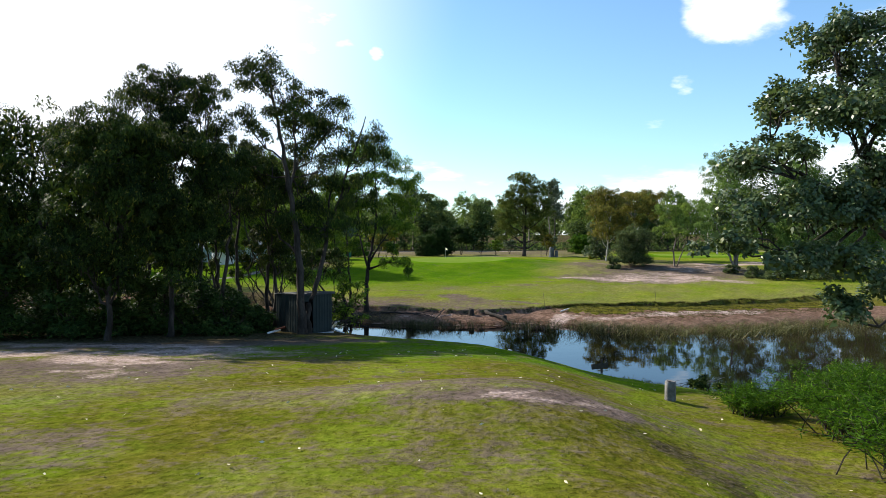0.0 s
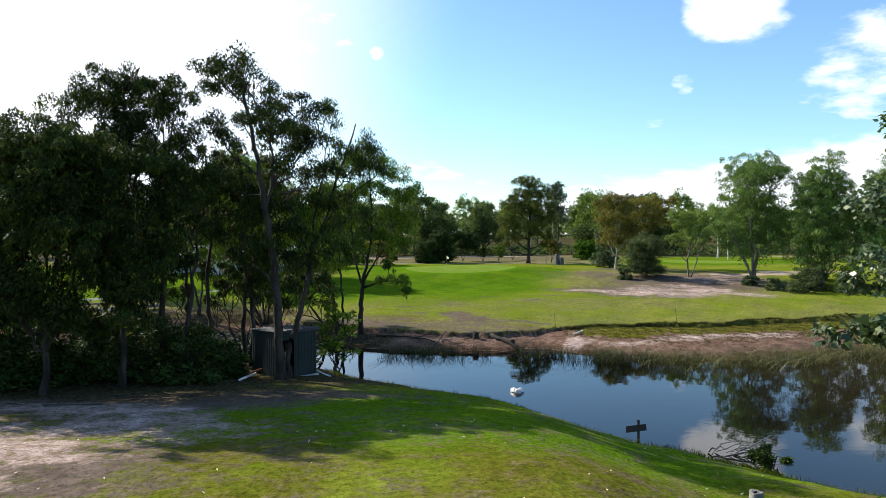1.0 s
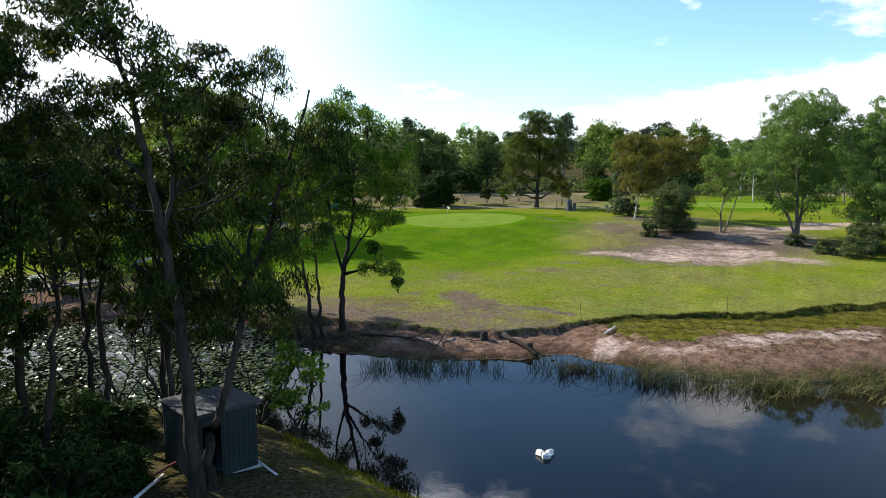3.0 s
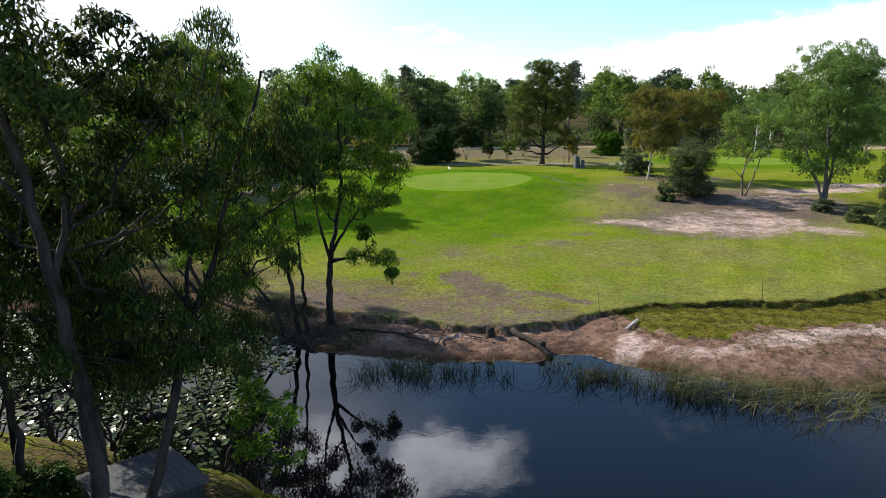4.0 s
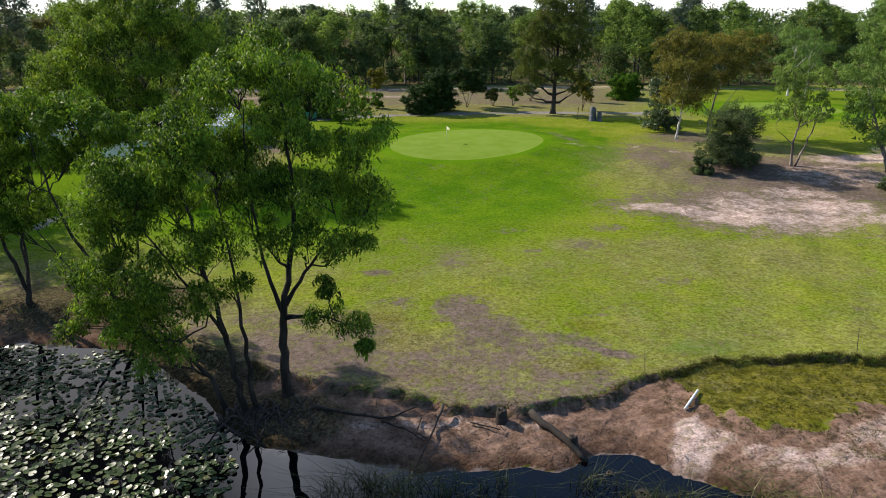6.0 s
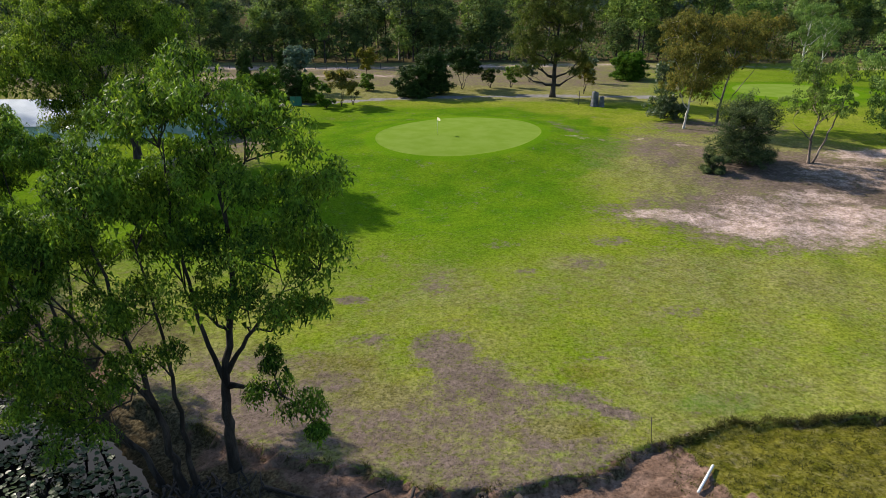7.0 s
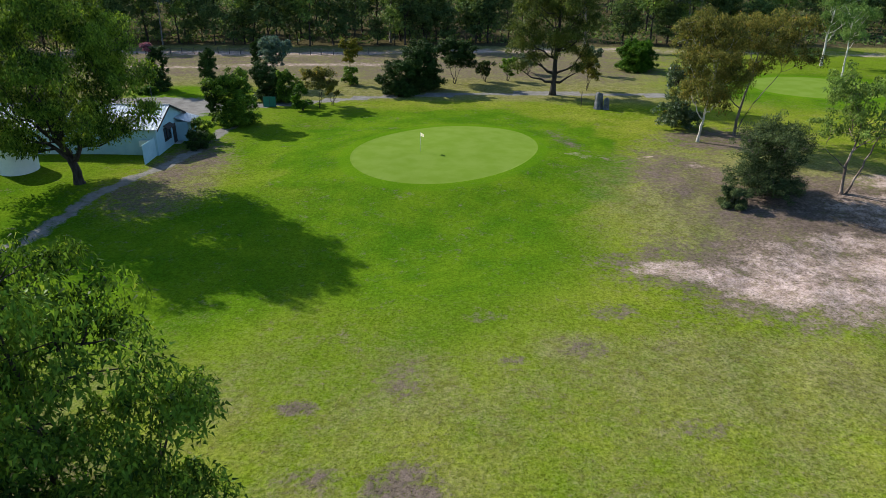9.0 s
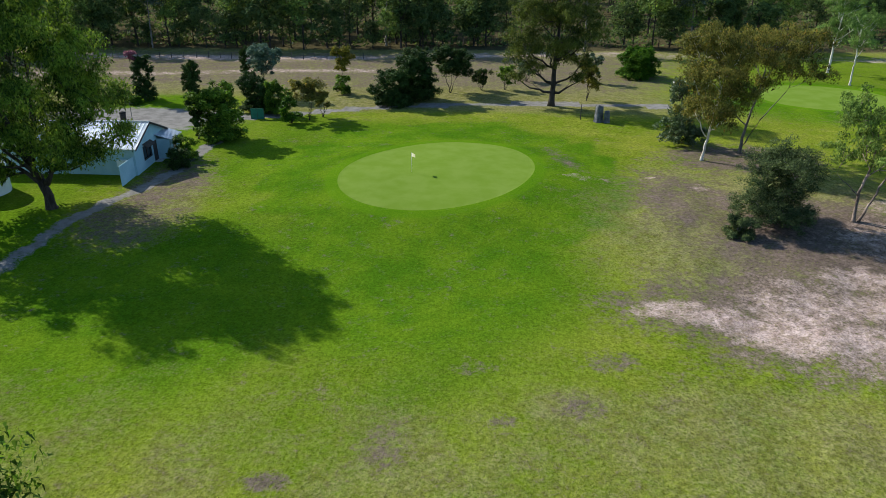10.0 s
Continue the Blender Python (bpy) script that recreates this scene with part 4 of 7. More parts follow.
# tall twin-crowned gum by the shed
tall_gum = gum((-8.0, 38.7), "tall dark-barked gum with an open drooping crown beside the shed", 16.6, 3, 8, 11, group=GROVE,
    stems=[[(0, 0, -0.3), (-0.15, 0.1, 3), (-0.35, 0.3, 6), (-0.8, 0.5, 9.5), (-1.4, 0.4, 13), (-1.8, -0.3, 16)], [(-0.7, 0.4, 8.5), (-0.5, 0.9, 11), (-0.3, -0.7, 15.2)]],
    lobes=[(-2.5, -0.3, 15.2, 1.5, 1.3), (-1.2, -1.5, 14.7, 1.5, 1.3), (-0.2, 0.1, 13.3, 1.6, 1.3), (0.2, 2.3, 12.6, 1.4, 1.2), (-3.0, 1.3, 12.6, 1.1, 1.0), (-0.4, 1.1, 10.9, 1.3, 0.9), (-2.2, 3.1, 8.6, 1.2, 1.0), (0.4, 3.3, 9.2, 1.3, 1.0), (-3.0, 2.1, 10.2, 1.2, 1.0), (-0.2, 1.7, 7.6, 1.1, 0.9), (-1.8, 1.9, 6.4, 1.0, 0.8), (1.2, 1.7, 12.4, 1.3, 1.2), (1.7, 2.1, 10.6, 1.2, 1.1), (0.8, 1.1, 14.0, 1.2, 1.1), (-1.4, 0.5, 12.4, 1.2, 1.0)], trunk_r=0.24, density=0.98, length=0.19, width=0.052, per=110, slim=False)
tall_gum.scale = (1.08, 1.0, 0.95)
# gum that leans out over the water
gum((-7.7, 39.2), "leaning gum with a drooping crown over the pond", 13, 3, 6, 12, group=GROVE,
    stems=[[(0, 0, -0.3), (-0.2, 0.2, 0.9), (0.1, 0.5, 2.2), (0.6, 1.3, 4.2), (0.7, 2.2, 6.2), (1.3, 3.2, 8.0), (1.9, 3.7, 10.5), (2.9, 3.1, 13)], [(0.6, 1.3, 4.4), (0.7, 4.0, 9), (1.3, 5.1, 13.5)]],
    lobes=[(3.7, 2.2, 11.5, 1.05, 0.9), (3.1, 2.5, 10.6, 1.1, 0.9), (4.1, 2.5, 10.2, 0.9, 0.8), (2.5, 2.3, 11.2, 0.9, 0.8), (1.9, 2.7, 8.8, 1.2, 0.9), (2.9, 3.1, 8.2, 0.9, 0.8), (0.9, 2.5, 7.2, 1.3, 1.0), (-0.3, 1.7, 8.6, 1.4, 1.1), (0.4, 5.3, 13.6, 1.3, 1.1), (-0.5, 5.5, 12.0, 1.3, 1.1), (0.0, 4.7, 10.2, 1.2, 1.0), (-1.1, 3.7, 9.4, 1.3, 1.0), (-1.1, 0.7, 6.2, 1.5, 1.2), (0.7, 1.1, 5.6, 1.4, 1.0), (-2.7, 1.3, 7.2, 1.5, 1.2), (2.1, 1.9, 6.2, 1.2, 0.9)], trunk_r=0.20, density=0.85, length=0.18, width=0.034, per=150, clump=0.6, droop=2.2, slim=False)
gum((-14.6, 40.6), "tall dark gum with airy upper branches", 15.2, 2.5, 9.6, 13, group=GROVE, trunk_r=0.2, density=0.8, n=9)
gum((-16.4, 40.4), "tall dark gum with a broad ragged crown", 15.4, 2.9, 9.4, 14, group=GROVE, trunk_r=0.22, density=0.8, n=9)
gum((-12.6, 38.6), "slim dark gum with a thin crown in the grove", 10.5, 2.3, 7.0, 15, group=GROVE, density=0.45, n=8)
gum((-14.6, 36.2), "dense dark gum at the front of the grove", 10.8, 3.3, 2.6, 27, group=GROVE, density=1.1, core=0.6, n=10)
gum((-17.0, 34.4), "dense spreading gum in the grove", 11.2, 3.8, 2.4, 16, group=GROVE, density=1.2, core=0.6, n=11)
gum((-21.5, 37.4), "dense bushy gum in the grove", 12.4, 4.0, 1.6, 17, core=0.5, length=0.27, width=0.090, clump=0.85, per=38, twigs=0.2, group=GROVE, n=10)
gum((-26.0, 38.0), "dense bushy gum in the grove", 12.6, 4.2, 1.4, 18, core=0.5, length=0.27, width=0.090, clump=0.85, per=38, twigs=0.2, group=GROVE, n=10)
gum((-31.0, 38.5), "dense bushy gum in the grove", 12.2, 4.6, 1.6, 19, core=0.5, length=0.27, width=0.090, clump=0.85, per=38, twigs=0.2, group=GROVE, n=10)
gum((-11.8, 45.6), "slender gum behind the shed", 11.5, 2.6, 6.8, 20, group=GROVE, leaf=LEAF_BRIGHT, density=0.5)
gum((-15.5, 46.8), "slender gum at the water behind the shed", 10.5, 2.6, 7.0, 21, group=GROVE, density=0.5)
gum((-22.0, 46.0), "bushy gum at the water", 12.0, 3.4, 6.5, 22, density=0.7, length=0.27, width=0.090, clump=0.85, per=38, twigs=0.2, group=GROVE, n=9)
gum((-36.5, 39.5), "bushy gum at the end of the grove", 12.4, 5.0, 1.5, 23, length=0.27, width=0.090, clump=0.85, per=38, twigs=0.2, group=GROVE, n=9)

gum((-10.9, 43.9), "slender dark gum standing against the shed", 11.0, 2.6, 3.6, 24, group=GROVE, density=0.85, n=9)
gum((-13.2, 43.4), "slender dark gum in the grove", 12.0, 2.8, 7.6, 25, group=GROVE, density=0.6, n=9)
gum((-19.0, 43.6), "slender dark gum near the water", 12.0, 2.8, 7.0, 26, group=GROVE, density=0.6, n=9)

for k, (x, y, h, lean) in enumerate(((-8.4, 47.6, 6.0, 1.6), (-10.8, 48.6, 6.8, -1.8), (-13.0, 48.8, 7.2, 1.4), (-15.6, 49.4, 6.6, -1.6), (-18.2, 49.8, 7.4, 1.8), (-12.0, 46.6, 5.6, -2.2))):
    gum((x, y), "crooked many-stemmed young gum at the water's edge", h, 2.0, 3.2, 300 + k, group=GROVE, n=4, trunk_r=0.075, density=0.7, twigs=0.8,
        stems=[stem(h * 0.8, (lean, 0.4), 0.35, 310 + k), stem(h * 0.75, (-0.8 * lean, -0.5), 0.35, 320 + k), stem(h * 0.6, (1.7 * lean, 0.8), 0.4, 330 + k), stem(h * 0.5, (-1.6 * lean, 0.2), 0.4, 340 + k)])

# ---- trees on the far bank ----
FARBANK = "gum trees on the far bank"
gum((-7.5, 66.8), "many-limbed gum at the eroded far bank", 15.5, 4, 6, 31, group=FARBANK,
    stems=[[(0, 0, -0.3), (-0.1, -0.1, 1.6), (0.1, -0.3, 3.6), (0.3, -0.4, 5), (0.9, -0.4, 8), (1.1, -0.7, 11), (0.9, -0.9, 15)], [(0.2, -0.3, 4.4), (-0.6, -0.2, 7), (-0.9, -0.6, 11), (-0.6, -1.0, 14)], [(0.3, -0.4, 4.9), (1.8, -0.8, 7.2), (3.2, -1.2, 9)], [(0.2, -0.3, 4.2), (2.2, -1.6, 4.9), (3.6, -2.6, 4.9)]],
    lobes=[(0.6, -0.8, 15.2, 2.1, 1.3), (-1.2, -0.4, 14.6, 1.9, 1.3), (2.6, -0.8, 14.2, 1.7, 1.2), (4.0, -0.8, 12.2, 1.5, 1.1), (1.6, -1.4, 12.8, 1.8, 1.3), (-0.4, 0.4, 12.4, 1.8, 1.2), (-2.0, -0.2, 12.2, 1.5, 1.1), (4.4, -0.9, 9.8, 1.4, 1.1), (2.8, -1.6, 10.6, 1.6, 1.1), (0.6, -0.6, 10.2, 1.7, 1.2), (-1.4, 0, 9.6, 1.4, 1.0),
           (3.4, -1.8, 8.0, 1.3, 1.0), (1.8, -1.4, 8.2, 1.2, 0.9), (-0.2, -0.8, 7.8, 1.2, 0.9), (2.8, -2.2, 6.2, 0.9, 0.8), (3.7, -2.7, 4.9, 0.8, 0.5), (4.3, -3.0, 3.9, 0.5, 0.7), (2.4, -1.8, 5.0, 0.8, 0.45)], trunk_r=0.26, density=1.30, core=0.10, length=0.21, width=0.066, clump=0.80, per=130, droop=1.4, twigs=0.6, leaf=LEAF_BRIGHT)
gum((-9.4, 65.9), "twin-stemmed gum rooted in the far bank", 14.5, 4, 6, 32, group=FARBANK,
    stems=[[(0, 0, -0.4), (-0.2, 0, 1.8), (-0.5, -0.2, 4.5), (-1.2, -0.3, 8), (-1.8, -0.6, 12.5)], [(0.5, 0.1, -0.4), (0.4, 0, 2.2), (0.2, 0.1, 6), (-0.2, 0, 11)], [(-0.4, -0.2, 4.0), (-2.2, -0.6, 7.5), (-4.0, -1.0, 11.0)], [(-1.1, 0.5, -0.4), (-1.5, 0.4, 1.6), (-3.0, -0.1, 3.8), (-5.2, -0.5, 6.4)]],
    lobes=[(-1.4, -1.0, 12.8, 1.7, 1.2), (-3.4, -0.8, 11.4, 1.8, 1.2), (-4.8, -0.6, 9.8, 1.5, 1.1), (-0.6, 0.6, 11.8, 1.9, 1.4), (-2.6, 0.4, 10.0, 1.9, 1.4), (-3.0, -1.4, 11.0, 1.8, 1.4), (-0.4, -0.8, 8.8, 1.3, 0.9), (-3.4, -1.6, 7.6, 1.6, 1.1), (0.2, -0.6, 6.4, 0.9, 0.8), (-1.4, -1.2, 6.0, 1.2, 0.9), (-4.8, 0.2, 8.8, 1.6, 1.2), (-3.6, -0.6, 5.8, 1.5, 1.1), (-1.6, 0.4, 7.6, 1.5, 1.0), (-0.9, -0.4, 12.8, 1.3, 0.9), (-5.6, -0.6, 7.0, 1.5, 1.0), (-4.6, -0.6, 4.8, 1.5, 1.0), (-2.9, -1.2, 3.6, 1.2, 0.8), (-6.2, -0.4, 5.2, 1.4, 0.9), (-4.2, 0.6, 3.2, 1.3, 0.8)], trunk_r=0.20, density=1.35, core=0.15, length=0.21, width=0.066, clump=0.80, per=130, droop=1.4, twigs=0.6, leaf=LEAF_BRIGHT)
gum((-18.4, 74.6), "many-stemmed gum leaning outward on the far bank", 12.5, 4, 6, 33, group=FARBANK, leaf=LEAF_BRIGHT,
    stems=[[(0, 0, -0.4), (-1.2, -0.2, 3), (-2.6, -0.6, 6.5), (-3.6, -0.8, 11.4)], [(0.2, 0, -0.4), (0, -0.4, 4), (-0.6, -0.8, 11.0)], [(0.4, 0, -0.4), (1.0, -0.4, 4), (1.8, -0.8, 10.6)], [(-0.4, 0, -0.3), (-2.4, 0, 2.6), (-4.6, 0, 6)]],
    lobes=[(-3.8, -0.8, 12.7, 2.2, 1.2), (-0.8, -0.8, 12.4, 2.2, 1.2), (1.8, -0.8, 11.6, 2.0, 1.2), (-5.6, -0.2, 10.6, 1.8, 1.1), (-2.0, 0.6, 10.4, 1.8, 1.0), (2.6, 0.2, 9.4, 1.5, 1.0), (-5.8, -0.4, 6.4, 1.4, 0.9), (0.4, -1.4, 7.0, 1.3, 0.9)], trunk_r=0.17, density=1.7, length=0.22, width=0.07, clump=0.60, per=90)
gum((-25.5, 76.5), "many-stemmed gum on the far bank", 12.0, 4.2, 5.0, 34, group=FARBANK, leaf=LEAF_BRIGHT, stems=[stem(9, (-2, 0), 0.3, 1), stem(9.5, (1.5, -0.5), 0.3, 2), stem(9, (0.2, 1.0), 0.3, 3)], trunk_r=0.16)
gum((-34.0, 78.0), "bushy gum on the far bank", 11.5, 4.2, 3.0, 35, group=FARBANK)
# big shade tree beside the path
shade = gum((-29.6, 111.0), "big spreading shade tree beside the path and the cottage", 17.0, 8, 4, 36, LEAF_SPREAD, BARK_DARK, name="shade_tree",
    stems=[[(0, 0, -0.3), (-0.2, 0, 1.6), (-1.4, 0.2, 4.2), (-2.6, 0.4, 8), (-3.0, 0.4, 12)], [(-0.2, 0, 1.8), (-3.2, -0.6, 4.6), (-6.4, -1.0, 7.8)], [(0, 0, 1.9), (1.6, 0.4, 4.5), (3.0, 0.4, 7.5)], [(-0.8, 0, 3.2), (-0.4, 1.4, 8.5), (0.4, 1.0, 13)], [(-0.3, 0, 2.4), (-1.4, -2.6, 5.5), (-1.8, -4.6, 8.5)]],
    lobes=[(-2.6, 0.2, 15.0, 3.4, 1.9), (0.8, 0.6, 14.2, 3.2, 1.9), (-6.0, -0.4, 13.0, 3.2, 1.8), (-8.4, -0.6, 9.4, 2.8, 1.7), (3.4, 0.2, 11.4, 3.0, 1.7), (5.2, 0.0, 7.8, 2.4, 1.4), (-2.6, -4.2, 11.6, 3.2, 1.8), (1.4, -4.6, 9.0, 2.6, 1.5), (-6.0, -4.6, 8.4, 2.8, 1.6), (-1.0, 3.6, 11.6, 3.2, 1.7), (-6.4, 3.0, 7.4, 2.6, 1.4), (3.0, -2.6, 5.4, 1.8, 1.0), (5.8, 1.4, 5.2, 1.7, 0.9), (2.6, 3.0, 8.2, 2.4, 1.4), (-3.4, -3.6, 7.4, 2.6, 1.5), (-8.6, -3.6, 7.0, 2.6, 1.5), (-7.6, 1.2, 11.2, 2.8, 1.6), (0.2, -2.4, 12.6, 2.8, 1.6), (-11.0, 0.4, 8.4, 2.6, 1.5), (-4.8, -2.2, 5.2, 2.0, 1.2), (3.8, -0.6, 9.4, 2.4, 1.4), (1.4, -1.6, 3.8, 1.3, 0.7), (3.2, -0.4, 4.2, 1.7, 1.0), (1.9, -0.6, 5.0, 1.8, 1.0), (4.6, -0.2, 4.4, 1.3, 0.8), (-3.6, 3.6, 5.0, 2.4, 1.3), (2.8, -0.6, 6.6, 2.0, 1.2), (0.6, -3.0, 6.4, 2.0, 1.2), (-1.6, -3.0, 4.2, 1.5, 0.8), (-4.0, 3.0, 4.2, 2.2, 1.3), (-2.5, 4.5, 6.0, 2.2, 1.3), (-3.2, -1.0, 3.0, 1.7, 0.9), (-5.6, -0.4, 3.2, 2.0, 1.1), (-1.4, 1.0, 3.8, 1.4, 0.9), (2.0, 0.4, 4.8, 1.6, 1.0)], trunk_r=0.42, length=0.27, width=0.10, clump=0.95, per=66, twigs=0.4, density=2.0)
shade.scale = (1.06, 1.06, 1.14)

# ---- trees right of the fairway and behind the green ----
MID = dict(length=0.24, width=0.095, clump=0.80, per=58, twigs=0.25, core=0.15)
gum((30.0, 125.2), "white-trunked gum with a brownish crown", 13.0, 4.0, 3.0, 41, LEAF_BROWN, BARK_PALE, n=12, density=1.3, stems=[[(0, 0, -0.3), (0.30, 0, 3), (0.65, 0, 6), (1.2, 0.2, 11)]], trunk_r=0.15, **MID)
gum((35.0, 128.2), "leaning gum with a brown-green crown", 13.0, 4.4, 6, 42, LEAF_BROWN, BARK_GREY, stems=[[(0, 0, -0.3), (0.2, 0, 3), (0.9, 0, 7), (1.2, 0, 11)], [(0.1, 0, 0.6), (1.6, 0, 3.6), (3.6, 0, 6.5), (5.0, 0, 9)]],
    lobes=[(-0.8, 0, 11.6, 2.4, 1.3), (2.2, 0, 11.8, 2.5, 1.3), (4.6, 0.4, 10.2, 2.2, 1.2), (0.4, 1.6, 9.8, 2.2, 1.2), (1.2, -1.8, 9.6, 2.0, 1.1), (6.0, 0, 8.2, 1.9, 1.1), (-1.8, -0.4, 8.2, 1.9, 1.2), (3.4, -0.8, 8.8, 1.9, 1.2), (1.8, 0.6, 7.2, 1.6, 1.1), (-2.6, 0.2, 6.2, 1.5, 1.1), (5.0, -0.6, 12.0, 2.0, 1.1)], trunk_r=0.18, density=1.3, **MID)
gum((30.6, 109.2), "round grey-green bush with bare lower branches", 6.0, 3.7, 0.2, 43, LEAF_SAGE, BARK_GREY, name="bush", stems=[stem(3.6, (-1.6, 0), 0.2, 4), stem(4.0, (1.4, 0.4), 0.2, 5), stem(4.2, (0.2, -1), 0.2, 6), stem(3.6, (0.4, 1.2), 0.2, 7)], n=17, trunk_r=0.08, density=1.1, length=0.22, width=0.060, clump=0.55, per=40, droop=-0.3, under=-0.6)
gum((26.9, 106.9), "small low grey-green bush", 1.7, 1.3, 0.1, 44, LEAF_SAGE, BARK_GREY, name="bush", n=4, trunk_r=0.05, length=0.3, width=0.07, clump=0.5, droop=0.1)
gum((37.3, 109.6), "crooked gum with pale bare branches and thin foliage", 10.4, 3.8, 4.2, 45, LEAF_MEADOW, BARK_ROSY, n=10, stems=[[(0, 0, -0.3), (-0.2, 0, 2.6), (0.3, 0, 5), (0.2, 0.2, 8)], [(0.3, 0, -0.3), (1.2, 0, 2.4), (2.2, 0, 5.5), (2.6, 0, 8)], [(-0.1, 0, 2.2), (-2.2, 0.2, 4.0)]], trunk_r=0.15, density=0.50, length=0.24, width=0.085, clump=0.6, per=56, twigs=0.7, core=0.2)
gum((45.4, 105.5), "tall bright-green gum with layered foliage", 18.4, 6.2, 2.4, 46, LEAF_LIME, BARK_GREY, stems=[stem(16, (-0.4, 0), 0.4, 8), stem(14, (2.2, 0), 0.4, 9), stem(9, (-4, 0), 0.3, 10)], n=17, density=0.85, trunk_r=0.26, **MID)
gum((53.0, 101.0), "tall bright-green gum with layered foliage", 17.0, 6.2, 1.0, 47, LEAF_LIME, BARK_GREY, n=17, density=0.85, trunk_r=0.26, **MID)
gum((60.0, 96.0), "tall gum with drooping foliage", 17.0, 6.0, 1.0, 48, LEAF_LIME, BARK_GREY, n=14, **MID)
gum((68.0, 104.0), "tall gum with drooping foliage", 18.0, 5.4, 3.0, 49, LEAF_BRIGHT, BARK_GREY, n=12, **MID)
gum((17.8, 149.6), "tall dark gum with layered crown behind the green", 18.6, 5.2, 4.0, 50, LEAF_OLIVE, BARK_DARK, stems=[[(0, 0, -0.3), (0.1, 0, 5), (0.4, 0, 10), (0.2, 0, 17)]], n=14,
    lobes=[(-1.4, 0, 17.2, 2.4, 1.3), (1.2, 0, 16.6, 2.4, 1.5), (2.8, 0, 14.0, 2.8, 1.9), (-1.0, 1, 14.4, 2.2, 1.4), (3.4, 0, 11.2, 2.6, 1.8), (-3.0, 0, 11.6, 2.8, 1.9), (-4.2, 0, 8.6, 2.6, 1.9), (0, 1.6, 10.4, 2.8, 1.9), (0.4, -1.6, 12.0, 2.6, 1.9), (2.4, -1.2, 8.0, 2.3, 1.6), (-1.2, -1.8, 7.6, 2.3, 1.6), (-2.8, 0, 5.2, 1.9, 1.3), (4.2, 0.6, 5.6, 1.9, 1.3), (3.6, -0.6, 3.8, 1.5, 1.0), (0.2, -0.4, 15.0, 2.4, 1.5), (-4.6, 0.4, 6.4, 2.0, 1.3), (4.6, -0.4, 9.0, 2.2, 1.5), (-3.6, -0.6, 13.2, 2.0, 1.3), (1.0, 0.8, 6.2, 2.2, 1.4), (-4.8, 0, 3.6, 1.3, 1.0)], trunk_r=0.40, density=1.6, **MID)

# scrub at the edge of the sand
for k, (x, y, h, r) in enumerate(((44.0, 96.5, 1.6, 1.8), (46.5, 94.0, 2.2, 2.2), (49.5, 97.0, 3.0, 2.4), (52.0, 93.0, 2.4, 2.4), (43.0, 101.5, 1.2, 1.2), (55.0, 107.0, 3.0, 2.6))):
    gum((x, y), "low grey-green scrub beside the sand", h, r, 0.1, 140 + k, LEAF_SAGE, BARK_GREY, name="scrub_bush", group="scrub beside the sand", n=5, trunk_r=0.05, length=0.28, width=0.075, clump=0.5, per=34, droop=0.0)

# shrubs and small trees behind the green
SMALL = dict(length=0.32, width=0.115, clump=0.50, per=44, droop=0.15, under=-0.9, density=1.3)


def shrub(at, label, h, r, seed, leaf, name="shrub", group="", low=0.1, n=7, stems=None, **more):
    opts = dict(SMALL)
    opts.update(more)
    rng = np.random.default_rng(seed)
    stems = stems or [stem(h * 0.6, (rng.uniform(-0.4, 0.4) * r, rng.uniform(-0.4, 0.4) * r), 0.15, seed + k) for k in range(3)]
    return gum(at, label, h, r, low, seed, leaf, BARK_DARK, stems=stems, n=n, name=name, group=group, trunk_r=0.07, **opts)


BEHIND = "shrubs behind the green"
shrub((-3.4, 149.2), "dense dark-green rounded shrub behind the green", 4.6, 3.0, 61, LEAF_PINE, group=BEHIND, n=9)
shrub((-0.6, 152.0), "tall dark-green rounded shrub", 6.6, 3.2, 62, LEAF_PINE, group=BEHIND, n=10, low=0.4)
shrub((4.2, 157.0), "umbrella-shaped dark tree with fanned stems", 6.4, 3.3, 63, LEAF_PINE, name="small_tree", low=2.6, n=8, stems=[stem(4.5, (-1.6, 0), 0.2, 1), stem(4.5, (1.6, 0), 0.2, 2), stem(4.8, (0.2, 0.6), 0.2, 3)])
shrub((8.8, 158.8), "small thin grey-green shrub", 3.0, 1.7, 64, LEAF_GUM, group=BEHIND, low=0.8, density=0.7)
shrub((12.4, 159.6), "small thin green shrub behind the green", 3.4, 1.6, 65, LEAF_BRIGHT, group=BEHIND, low=1.0, density=0.7)
shrub((16.2, 166.0), "small thin grey shrub with bare stems", 3.2, 1.8, 66, LEAF_GREY, group=BEHIND, low=1.2, density=0.5)
shrub((26.4, 165.4), "small tree with thin foliage", 4.2, 1.8, 67, LEAF_GREY, group=BEHIND, low=1.4, density=0.7)
shrub((23.2, 152.8), "small tree with yellow-green foliage", 5.0, 2.0, 68, LEAF_GOLD, name="small_tree", low=2.0, density=0.8)
shrub((34.8, 170.4), "round vivid-green shrub on mown grass", 4.6, 3.6, 69, LEAF_VIVID, group=BEHIND, n=10, density=1.2)
shrub((29.6, 131.5), "grey feathery shrub behind the white-trunked gum", 7.0, 3.0, 70, LEAF_GREY, low=0.3, n=8, droop=-0.8, density=0.5, twigs=0.8)
shrub((29.3, 134.0), "small golden sapling on dry grass", 1.5, 0.8, 71, LEAF_GOLD, n=3, name="sapling", length=0.2, width=0.08, clump=0.4)
shrub((-11.5, 156.2), "golden-crowned small tree with bare trunk", 6.6, 2.0, 72, LEAF_GOLD, name="small_tree", low=3.2, n=6, stems=[stem(5.2, (0.2, 0), 0.2, 5)])
